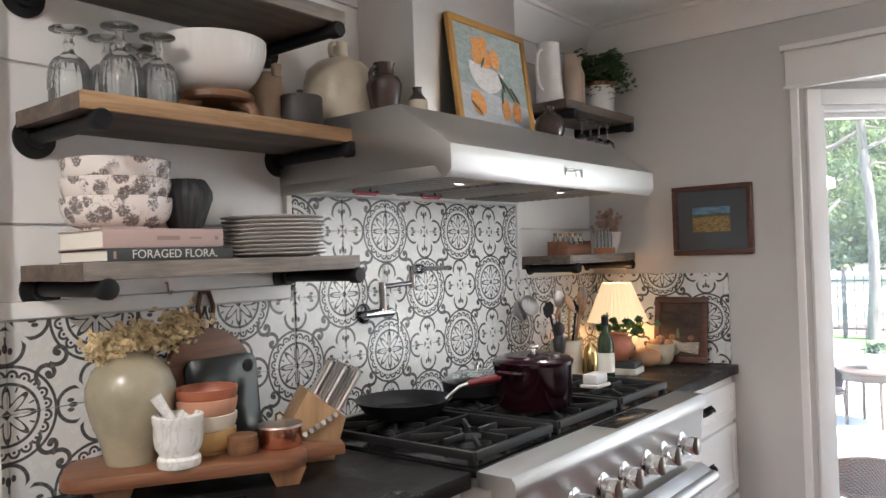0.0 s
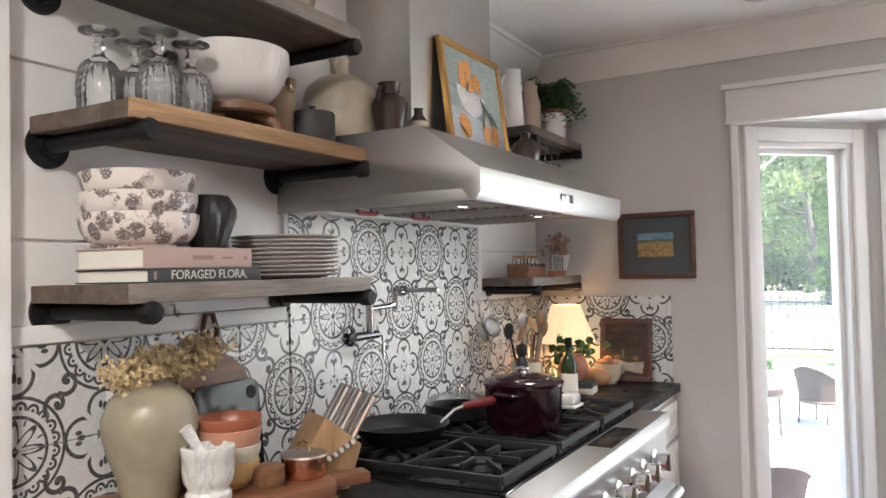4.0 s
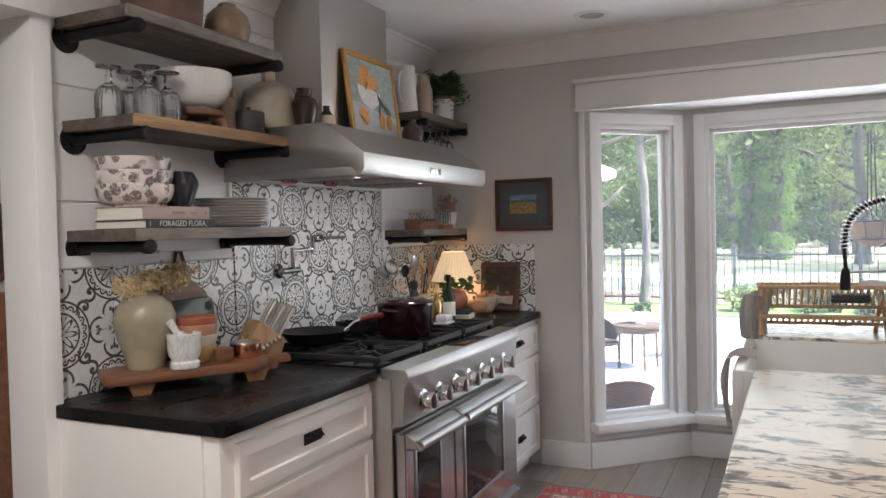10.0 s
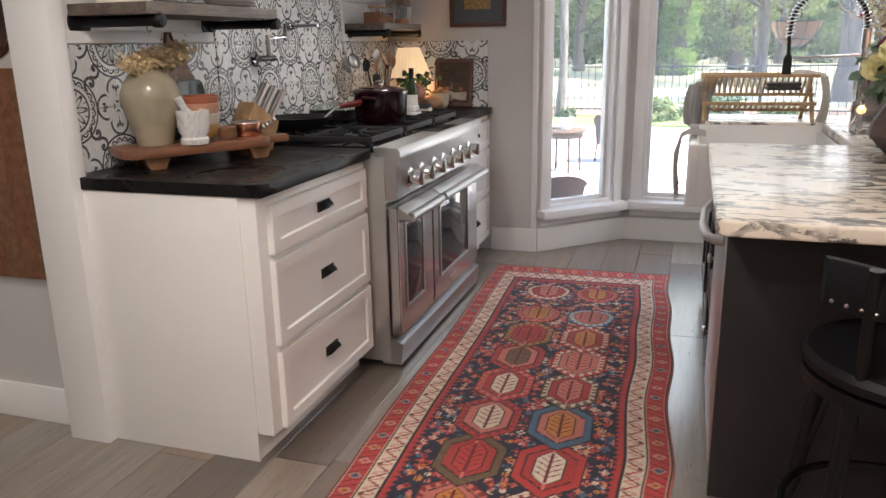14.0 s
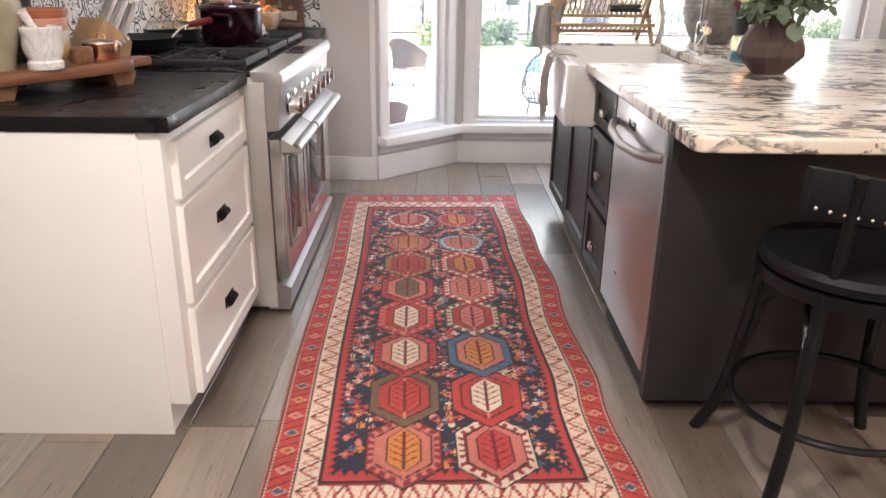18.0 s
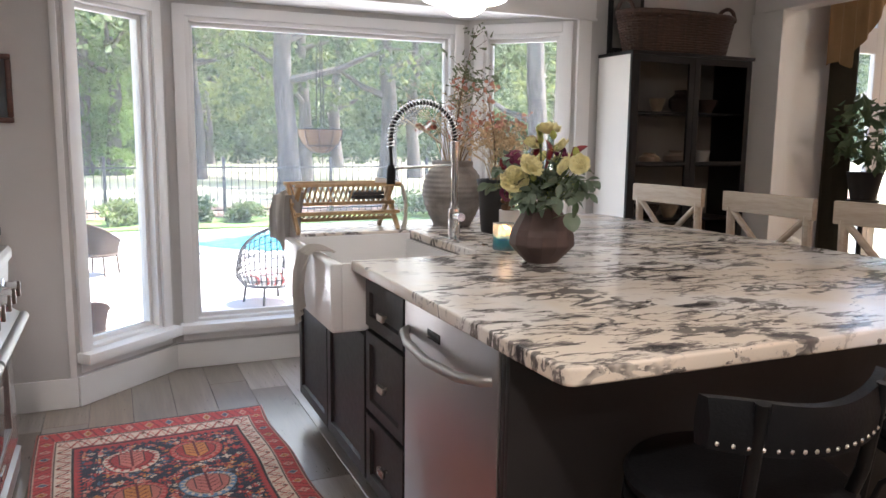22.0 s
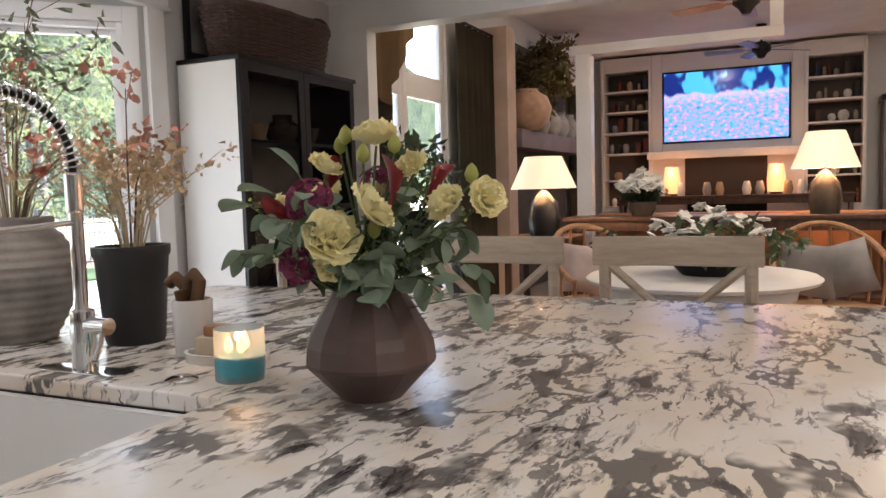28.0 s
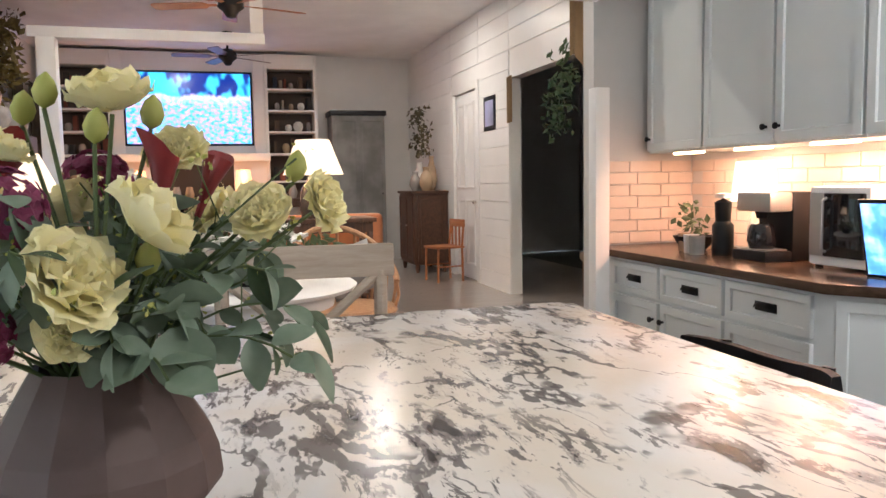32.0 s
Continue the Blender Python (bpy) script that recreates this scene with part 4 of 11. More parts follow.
M_CRYSTAL = crystal()
M_CERAMIC = glaze("white glazed ceramic", (0.74, 0.72, 0.70), 0.22, 0.05)
M_STONEWARE = glaze("cream stoneware", (0.50, 0.44, 0.34), 0.32, 0.16, 0.3)
M_TANWARE = glaze("tan salt glaze", (0.30, 0.21, 0.13), 0.35, 0.25, 0.3)
M_BROWNWARE = glaze("dark brown glaze", (0.045, 0.030, 0.026), 0.16, 0.3)
M_CHARWARE = glaze("charcoal stoneware", (0.05, 0.045, 0.045), 0.5, 0.2, bump=0.0015)
M_BLACKWARE = glaze("matt black pottery", (0.018, 0.018, 0.02), 0.42, 0.2)
M_AMPHORA = glaze("olive cream glaze", (0.345, 0.30, 0.215), 0.24, 0.16, 0.15)
M_TERRA = glaze("terracotta", (0.36, 0.14, 0.08), 0.5, 0.18)
M_WALNUT = wood("oiled walnut", (0.10, 0.045, 0.022), (0.30, 0.15, 0.075), 0.4, 1, 1.5)
M_ACACIA = wood("red brown acacia", (0.115, 0.044, 0.021), (0.29, 0.13, 0.068), 0.38, 1, 1.3)
M_MAPLE = wood("honey maple", (0.27, 0.155, 0.075), (0.46, 0.30, 0.165), 0.45, 2, 1.6)
M_COPPER = metal("copper", (0.72, 0.33, 0.20), 0.25)
M_BRASS = metal("brass", (0.70, 0.50, 0.22), 0.25)
M_PAPER = paint("book pages", (0.72, 0.68, 0.60), 0.9)
M_LEATHER = paint("brown leather", (0.12, 0.055, 0.03), 0.55)
M_DRY = paint("dried tan flowers", (0.72, 0.57, 0.34), 0.9, 0.2)
M_GREEN = paint("green fern leaf", (0.10, 0.19, 0.06), 0.55, 0.4)


def goblet(x, y):
    ob = thing("goblet", "upturned cut crystal goblet", "glass", x, y, 1.783, group="goblets on the shelf", rz=x * 4000 % 360)
    cut = lambda a, z: 1 + (0.07 * abs(math.sin(9 * a + z * 190)) * abs(math.sin(9 * a - z * 190)) if 0.030 < z < 0.104 else 0)
    prof = [(0.0425, 0.0), (0.043, 0.028)] + [(0.0425 - 0.006 * (i / 14) ** 3, 0.031 + 0.055 * i / 14) for i in range(15)] + [(0.030, 0.097), (0.019, 0.106)]
    inner = [(0.001, 0.100), (0.020, 0.097), (0.033, 0.082), (0.0385, 0.05), (0.0405, 0.0)]
    part("bowl", lathe(inner + prof, 72, wave=cut), M_CRYSTAL, ob, "diamond-cut crystal bowl")
    facet = lambda a, z: 1 + 0.06 * math.cos(6 * a)
    part("stem", lathe([(0.019, 0.1055), (0.011, 0.113), (0.009, 0.124), (0.0125, 0.131), (0.009, 0.138), (0.0085, 0.147), (0.014, 0.153)], 36, wave=facet), M_CRYSTAL, ob)
    part("foot", lathe([(0.014, 0.1535), (0.030, 0.157), (0.0385, 0.160), (0.039, 0.163), (0.037, 0.1645), (0.001, 0.162)], 40), M_CRYSTAL, ob)


for x, y in ((0.195, 0.165), (0.18, 0.262), (0.10, 0.10), (0.09, 0.19), (0.07, 0.275), (0.035, 0.335)):
    goblet(x, y)
flutes = lambda a, z: 1 + (0.02 * math.cos(56 * a) if 0.084 < z < 0.118 else 0)
bw = thing("mixing_bowl", "large white bowl with a ribbed band under the rim", "bowl", 0.118, 0.447, 1.852)
part("body", lathe(bowl_prof(0.132, 0.128, 0.44), 96, wave=flutes), M_CERAMIC, bw)
st = thing("riser_stand", "small walnut stand with three legs", "stand", 0.118, 0.452, 1.783)
part("top", lathe([(0.001, 0.045), (0.09, 0.045), (0.096, 0.05), (0.096, 0.064), (0.09, 0.069), (0.001, 0.069)], 40), M_WALNUT, st)
for a in (30, 150, 270):
    part("leg", tube([(0.05 * math.cos(radians(a)), 0.05 * math.sin(radians(a)), 0.05), (0.095 * math.cos(radians(a)), 0.095 * math.sin(radians(a)), 0.03), (0.105 * math.cos(radians(a)), 0.105 * math.sin(radians(a)), 0.0)], 0.016, 10), M_WALNUT, st)
j = pot("ribbed_jug", "tan ribbed stoneware jug", "jug", [(0.001, 0), (0.044, 0), (0.047, 0.02), (0.047, 0.12), (0.042, 0.14), (0.044, 0.152), (0.038, 0.152), (0.036, 0.13), (0.001, 0.03)], 0.092, 0.63, 1.783, M_TANWARE, wave=lambda a, z: 1 + 0.02 * math.sin(z * 420))
part("spout", box(0.036, 0.055, -0.012, 0.012, 0.14, 0.175, 0.005), M_TANWARE, j)
j = pot("lidded_crock", "charcoal lidded stoneware crock", "crock", [(0.001, 0), (0.056, 0), (0.06, 0.006), (0.06, 0.088), (0.058, 0.093), (0.001, 0.096)], 0.15, 0.70, 1.783, M_CHARWARE)
part("lid_knob", lathe([(0.001, 0.094), (0.007, 0.094), (0.006, 0.104), (0.010, 0.112), (0.001, 0.115)], 14), M_CHARWARE, j)
j = pot("stoneware_jug", "cream stoneware jug with a narrow neck", "jug", [(0.001, 0), (0.102, 0), (0.106, 0.01), (0.107, 0.13), (0.098, 0.165), (0.07, 0.19), (0.032, 0.205), (0.027, 0.215), (0.027, 0.243), (0.031, 0.25), (0.02, 0.252), (0.018, 0.22), (0.001, 0.21)], 0.08, 0.915, 1.828, M_STONEWARE, 48)
ring_handle(j, 0.026, 0.195, 0.245, 0.028, M_STONEWARE, 0.008, -70)
j = pot("brown_pitcher", "dark brown glazed pitcher", "pitcher", [(0.001, 0), (0.034, 0), (0.043, 0.04), (0.052, 0.09), (0.053, 0.105), (0.044, 0.125), (0.029, 0.134), (0.03, 0.158), (0.034, 0.166), (0.025, 0.164), (0.001, 0.12)], 0.235, 0.945, 1.828, M_BROWNWARE)
ring_handle(j, 0.026, 0.095, 0.152, 0.03, M_BROWNWARE, 0.007, -90)
j = pot("small_jug", "small cream jug with a brown top", "jug", [(0.001, 0), (0.03, 0), (0.032, 0.006), (0.032, 0.062), (0.024, 0.078)], 0.262, 1.06, 1.828, M_STONEWARE)
part("neck", lathe([(0.0245, 0.076), (0.03, 0.07), (0.014, 0.092), (0.013, 0.104), (0.016, 0.11), (0.001, 0.11)], 24), M_BROWNWARE, j, "dark brown glazed neck")


# painting of oranges, leaning on the chimney
def canvas(w, h, m, frame_mat, fw, fd, label, name, shapes, back, mat_board=None):
    ob = thing(name, label, "painting")
    ob.matrix_world = m
    fr = bmesh.new()
    for a in ((0, w, 0, fw), (0, w, h - fw, h), (0, fw, fw, h - fw), (w - fw, w, fw, h - fw)):
        box(a[0], a[1], a[2], a[3], 0, fd, fd * 0.25, bm=fr)
    part("frame", fr, frame_mat, ob)
    part("canvas", box(fw * 0.8, w - fw * 0.8, fw * 0.8, h - fw * 0.8, 0.002, fd * 0.55), back, ob)
    for i, (nm, pts, mat) in enumerate(shapes):
        part(nm, prism([(fw + p * (w - 2 * fw), fw + q * (h - 2 * fw)) for p, q in pts], 0.0006, z=fd * 0.55 + 0.0003 * i), mat, ob, smooth=False)
    return ob


def oval(cx, cy, rx, ry, n=18, rot=0):
    c, s = math.cos(radians(rot)), math.sin(radians(rot))
    return [(cx + c * rx * math.cos(2 * math.pi * i / n) - s * ry * math.sin(2 * math.pi * i / n), cy + s * rx * math.cos(2 * math.pi * i / n) + c * ry * math.sin(2 * math.pi * i / n)) for i in range(n)]


def brushed(name, c0, c1, scale=18, rough=0.6):
    k = Mat(name, c0, rough)
    n = k.noise(k.world((1, 1.0, 2.2)), scale, 5, 0.65, 1.2)
    k.set("Base Color", k.mix(n.step(0.3, 0.7), c0, c1))
    return k.bump(n, 0.001, 0.5).m


M_GILT = metal("worn gilt wood", (0.62, 0.36, 0.12), 0.38)
M_ART_BG = brushed("painted grey green ground", (0.27, 0.33, 0.31), (0.40, 0.46, 0.45))
M_ART_TBL = brushed("painted pale blue cloth", (0.42, 0.46, 0.50), (0.56, 0.58, 0.60))
M_ART_ORG = brushed("painted orange fruit", (0.62, 0.22, 0.05), (0.80, 0.42, 0.14), 50)
M_ART_WHT = brushed("painted white bowl", (0.60, 0.58, 0.57), (0.78, 0.76, 0.74), 30)
M_ART_LEAF = brushed("painted dark leaf", (0.05, 0.08, 0.05), (0.14, 0.18, 0.13), 40)
shapes = [("painted_cloth", [(0, 0), (1, 0), (1, 0.30), (0, 0.42)], M_ART_TBL)]
shapes += [("painted_bowl", [(0.18, 0.66)] + arc(0.42, 0.62, 0.25, 190, 350, 14) + [(0.66, 0.60)], M_ART_WHT)]
shapes += [("painted_fruit", oval(cx, cy, rx, ry, rot=r), M_ART_ORG) for cx, cy, rx, ry, r in ((0.30, 0.72, 0.075, 0.085, 0), (0.30, 0.83, 0.06, 0.075, 20), (0.40, 0.85, 0.065, 0.085, 0), (0.42, 0.70, 0.08, 0.085, 0), (0.55, 0.73, 0.07, 0.10, 10), (0.24, 0.25, 0.095, 0.125, 25), (0.64, 0.23, 0.065, 0.11, 0), (0.80, 0.23, 0.065, 0.11, -8))]
shapes += [("painted_leaf", oval(cx, cy, rx, ry, 10, r), M_ART_LEAF) for cx, cy, rx, ry, r in ((0.70, 0.45, 0.14, 0.016, -52), (0.62, 0.50, 0.10, 0.014, -70), (0.80, 0.40, 0.10, 0.015, -50), (0.36, 0.66, 0.07, 0.014, 60), (0.20, 0.20, 0.10, 0.012, -40), (0.60, 0.36, 0.08, 0.014, 80))]
tilt = math.degrees(math.atan2(0.045, 0.385))
canvas(0.455, 0.405, Matrix.Translation((0.247, 1.275, 1.828)) @ Matrix.Rotation(radians(-tilt), 4, "Y") @ face("+x", 0, 0, 0), M_GILT, 0.024, 0.018, "framed still life of oranges leaning on the hood", "painting", shapes, M_ART_BG)
j = pot("brown_jug", "small round brown glazed jug", "jug", [(0.001, 0), (0.038, 0), (0.052, 0.03), (0.055, 0.055), (0.046, 0.085), (0.022, 0.102), (0.016, 0.11), (0.02, 0.124), (0.001, 0.122)], 0.335, 1.70, 1.828, M_BROWNWARE)
ring_handle(j, 0.018, 0.085, 0.12, 0.022, M_BROWNWARE, 0.006, -60)
pot("grey_jug", "grey white stoneware bottle", "jug", [(0.001, 0), (0.045, 0), (0.052, 0.03), (0.052, 0.08), (0.034, 0.115), (0.014, 0.13), (0.013, 0.152), (0.017, 0.158), (0.001, 0.158)], 0.19, 1.76, 1.828, M_CERAMIC)

# top shelf
pot("terracotta_planter", "tall weathered brown pot", "pot", [(0.001, 0), (0.115, 0), (0.125, 0.01), (0.14, 0.20), (0.146, 0.27), (0.13, 0.27), (0.11, 0.03), (0.001, 0.02)], 0.10, 0.335, 2.102, glaze("dark terracotta", (0.14, 0.075, 0.055), 0.55, 0.3, bump=0.002), 40)
pot("round_crock", "small round tan crock with a dark lid", "crock", [(0.001, 0), (0.05, 0), (0.075, 0.03), (0.083, 0.075), (0.074, 0.115), (0.05, 0.14), (0.036, 0.145), (0.036, 0.152), (0.03, 0.160), (0.001, 0.165)], 0.135, 0.615, 2.102, M_TANWARE, 40)

# lower shelf: books, bowls, vase, plates
M_PINKBOOK = paint("dusty pink cloth binding", (0.46, 0.34, 0.31), 0.75, 0.08, 0.0006, 300)
M_DARKBOOK = paint("charcoal green cloth binding", (0.055, 0.062, 0.062), 0.7, 0.1, 0.0006, 300)
M_INK = paint("pale print", (0.62, 0.60, 0.56), 0.6)
M_GREYINK = paint("grey print", (0.30, 0.22, 0.19), 0.6)


def text_mesh(words, size, mat, parent, m, name="lettering"):
    cu = bpy.data.curves.new(name, "FONT")
    cu.body, cu.size, cu.extrude, cu.align_x, cu.align_y = words, size, 0.0004, "CENTER", "CENTER"
    tmp = bpy.data.objects.new("tmp", cu)
    me = bpy.data.meshes.new_from_object(tmp)
    bpy.data.objects.remove(tmp)
    me.materials.append(mat)
    ob = part(name, me, None, parent, m=m)
    return ob


def book(label, x0, x1, y0, y1, z0, z1, mat, words=None, bars=()):
    ob = thing("book", label, "book", 0, 0, 0, group="books on the shelf")
    cv = bmesh.new()
    box(x0, x1, y0, y1, z0, z0 + 0.003, 0.001, bm=cv), box(x0, x1, y0, y1, z1 - 0.003, z1, 0.001, bm=cv), box(x1 - 0.004, x1, y0, y1, z0, z1, 0.0015, bm=cv)
    part("cover", cv, mat, ob)
    part("page_block", box(x0 + 0.004, x1 - 0.004, y0 + 0.004, y1 - 0.004, z0 + 0.003, z1 - 0.003), M_PAPER, ob)
    if words:
        text_mesh(words, (z1 - z0) * 0.92, M_INK, ob, face("+x", x1 + 0.0004, (y0 + y1) / 2 + 0.005, (z0 + z1) / 2))
    for a, w, h in bars:
        part("print_bar", box(x1, x1 + 0.0006, y0 + a, y0 + a + w, (z0 + z1) / 2 - h / 2, (z0 + z1) / 2 + h / 2), M_GREYINK, ob)


book("charcoal cloth book with pale spine lettering", 0.01, 0.232, 0.105, 0.408, 1.441, 1.469, M_DARKBOOK, "FORAGED FLORA,", ((0.012, 0.006, 0.016),))
book("dusty pink cloth book with small print", 0.02, 0.225, 0.10, 0.388, 1.4695, 1.511, M_PINKBOOK, None, ((0.12, 0.055, 0.009), (0.20, 0.03, 0.004), (0.265, 0.008, 0.008)))


def floral():
    """White china with scattered printed blooms: ragged petals round dark hearts, with thin stems between."""
    k = Mat("white china with brown flower prints", (0.7, 0.64, 0.6), 0.22)
    v = k.coord("Object")
    d = k.cells(v, 24)
    wob = k.noise(v, 120, 3, 0.7)
    fine = k.noise(v, 210, 3, 0.7)
    bloom = (1 - (d + (wob - 0.5) * 0.55).step(0.42, 0.50)) * k.noise(v, 8, 2).step(0.36, 0.42)
    petals = bloom * (fine.step(0.38, 0.48) * 0.8 + 0.2)
    heart = 1 - (d + (wob - 0.5) * 0.2).step(0.07, 0.11)
    stems = (1 - (k.noise(v, 26, 2, 0.5, 1.4) - 0.5).abs().step(0.006, 0.014)) * k.noise(v, 11, 2).step(0.46, 0.54)
    ink = petals.max(heart * bloom).max(stems * 0.8)
    k.set("Base Color", k.mix(ink * 0.82, (0.75, 0.68, 0.64), (0.06, 0.035, 0.036)))
    return k.m


M_FLORAL = floral()
for i in range(3):
    pot("floral_bowl", "white china bowl printed with brown flowers", "bowl", bowl_prof(0.122 - 0.002 * i, 0.072, 0.66, 0.005), 0.075, 0.212, 1.5115 + 0.043 * i, M_FLORAL, 48, "stacked floral bowls", rz=70 * i)
pot("fluted_vase", "matt black vase with folded flutes", "vase", [(0.001, 0), (0.036, 0), (0.044, 0.02), (0.061, 0.075), (0.060, 0.092), (0.049, 0.113), (0.044, 0.120), (0.041, 0.116), (0.05, 0.08), (0.001, 0.01)], 0.13, 0.35, 1.5115, M_BLACKWARE, 56, wave=lambda a, z: 1 + 0.06 * math.cos(14 * a) * min(1, z / 0.03))
M_PLATE = glaze("pale grey stoneware", (0.62, 0.585, 0.56), 0.35, 0.06)
for i in range(10):
    pot("plate", "pale grey stoneware plate", "plate", [(0.001, 0), (0.085, 0), (0.10, 0.004), (0.133, 0.0095), (0.135, 0.012), (0.131, 0.013), (0.098, 0.008), (0.001, 0.005)], 0.125 + 0.002 * math.sin(i * 2.1), 0.615 + 0.002 * math.cos(i * 1.7), 1.441 + 0.0105 * i, M_PLATE, 48, "stack of plates")

# shelves beside the bay
j = pot("white_pitcher", "tall white enamel pitcher", "pitcher", [(0.001, 0), (0.06, 0), (0.06, 0.01), (0.052, 0.14), (0.047, 0.25), (0.05, 0.262), (0.043, 0.262), (0.045, 0.05), (0.001, 0.02)], 0.085, 2.13, 2.051, M_CERAMIC)
ring_handle(j, 0.05, 0.06, 0.23, 0.045, M_CERAMIC, 0.006, -90)
M_ROSEGLASS = glaze("clay bottle", (0.42, 0.32, 0.255), 0.3, 0.15)
for x, y in ((0.12, 2.26), (0.10, 2.335)):
    pot("clay_bottle", "tall pale clay bottle", "bottle", [(0.001, 0), (0.036, 0), (0.039, 0.01), (0.039, 0.16), (0.03, 0.19), (0.025, 0.205), (0.027, 0.235), (0.019, 0.235), (0.001, 0.20)], x, y, 2.051, M_ROSEGLASS, 28, "clay bottles on the shelf")


def frond_plant(ob, n, r, mat, seed, lift=0.10, drop=0.15, leaf=0.03):
    """Arching fronds with many narrow leaflets."""
    rg2 = random.Random(seed)
    b = bmesh.new()
    for i in range(n):
        a, L = rg2.random() * 2 * math.pi, r * (0.5 + 0.6 * rg2.random())
        up, dn = lift * (0.5 + rg2.random()), drop * rg2.random()
        for k in range(1, 12):
            q = k / 11
            c = Vector((L * q * math.cos(a), L * q * math.sin(a), up * math.sin(q * 2.2) - dn * q * q))
            for sd in (-1, 1):
                d = Vector((math.cos(a + sd * 1.1), math.sin(a + sd * 1.1), rg2.uniform(-0.7, 0.1))).normalized() * leaf * (1.1 - 0.6 * q)
                w = Vector((-d.y, d.x, rg2.uniform(-0.01, 0.01))).normalized() * leaf * 0.24
                vs = [b.verts.new(c), b.verts.new(c + d * 0.5 + w), b.verts.new(c + d), b.verts.new(c + d * 0.5 - w)]
                b.faces.new(vs)
    return part("foliage", b, mat, ob, "green arching fronds", smooth=False)


j = pot("potted_fern", "green fern in a pale clay pot", "plant", [(0.001, 0), (0.062, 0), (0.066, 0.01), (0.074, 0.125), (0.077, 0.14), (0.068, 0.14), (0.06, 0.12), (0.001, 0.12)], 0.125, 2.50, 2.051, M_CERAMIC, 32)
part("rim", lathe([(0.0745, 0.125), (0.079, 0.128), (0.079, 0.142), (0.070, 0.143), (0.07, 0.125)], 32), M_TERRA, j, "terracotta rim")
frond_plant(j, 120, 0.15, M_GREEN, 3, 0.13, 0.14, 0.04)
bpy.data.objects["foliage"].location.z = 0.13
for y in (2.30, 2.38, 2.46, 2.54):
    pot("stemware", "clear glass hanging under the shelf", "glass", [(0.03, -0.16), (0.033, -0.12), (0.03, -0.09), (0.006, -0.07), (0.004, -0.02), (0.028, -0.002), (0.028, 0.0), (0.001, 0.0), (0.002, -0.07), (0.027, -0.092), (0.031, -0.12), (0.0285, -0.16)], 0.14, y, 2.012, M_CRYSTAL, 24, "glasses under the shelf")
bx = thing("spice_crate", "small red brown wooden crate with spice bottles", "crate", 0.10, 2.225, 1.415)
for a in (box(-0.05, 0.05, -0.10, -0.092, 0, 0.06, 0.002), box(-0.05, 0.05, 0.092, 0.10, 0, 0.06, 0.002), box(-0.05, -0.043, -0.092, 0.092, 0, 0.06, 0.002), box(0.043, 0.05, -0.092, 0.092, 0, 0.045, 0.002), box(-0.043, 0.043, -0.092, 0.092, 0, 0.006)):
    part("crate_side", a, M_ACACIA, bx)
for i in range(8):
    t = thing("spice_bottle", "small clear spice bottle with a cork", "bottle", 0.075 + 0.05 * (i % 2), 2.15 + 0.043 * (i // 2), 1.421, group="spice bottles")
    part("glass", lathe([(0.001, 0), (0.016, 0), (0.017, 0.05), (0.009, 0.064), (0.009, 0.075), (0.001, 0.075)], 16), M_CRYSTAL, t)
    part("cork", lathe([(0.001, 0.0755), (0.008, 0.0755), (0.009, 0.09), (0.001, 0.09)], 12), M_MAPLE, t)
for i in range(4):
    t = thing("glass_vial", "small clear glass vial in a wooden block", "bottle", 0.165, 2.375 + 0.032 * i, 1.443, group="vials in a block")
    part("glass", lathe([(0.001, 0), (0.012, 0), (0.012, 0.06), (0.007, 0.068), (0.007, 0.08), (0.001, 0.08)], 14), M_CRYSTAL, t)
tagged(part("vial_block", box(0.145, 0.185, 2.355, 2.49, 1.415, 1.442, 0.003), wood("orange cedar", (0.28, 0.09, 0.04), (0.46, 0.18, 0.08), 0.5)), "small orange cedar block holding vials", "block")
j = pot("white_cup_planter", "white footed cup with dried pink flowers", "planter", [(0.001, 0), (0.026, 0), (0.028, 0.008), (0.044, 0.05), (0.050, 0.092), (0.052, 0.098), (0.046, 0.098), (0.038, 0.05), (0.001, 0.03)], 0.13, 2.552, 1.415, M_CERAMIC, 28)


def puffs(ob, name, mat, seed, n, cx, cy, cz, sx, sy, sz, r0, r1, label=""):
    """Clusters of small crumpled petals."""
    q = random.Random(seed)
    b = bmesh.new()
    for i in range(n):
        c = Vector((cx + q.gauss(0, sx), cy + q.gauss(0, sy), cz + q.gauss(0, sz)))
        for k in range(4):
            u = Vector((q.gauss(0, 1), q.gauss(0, 1), q.gauss(0, 1))).normalized()
            v = u.orthogonal().normalized()
            r = q.uniform(r0, r1)
            w = u.cross(v)
            vs = [b.verts.new(c + (v * math.cos(t) + w * math.sin(t)) * r + u * r * 0.4 * math.sin(2 * t + k)) for t in (0, 1.26, 2.51, 3.77, 5.03)]
            b.faces.new(vs)
    p_ = part(name, b, mat, ob, label, smooth=False)
    p_["kind"] = "stuff"
    return p_


puffs(j, "dried_flowers", paint("dried pink flowers", (0.50, 0.33, 0.25), 0.9, 0.25), 11, 60, 0, 0.0, 0.145, 0.026, 0.03, 0.022, 0.007, 0.014, "dried pink flower heads")

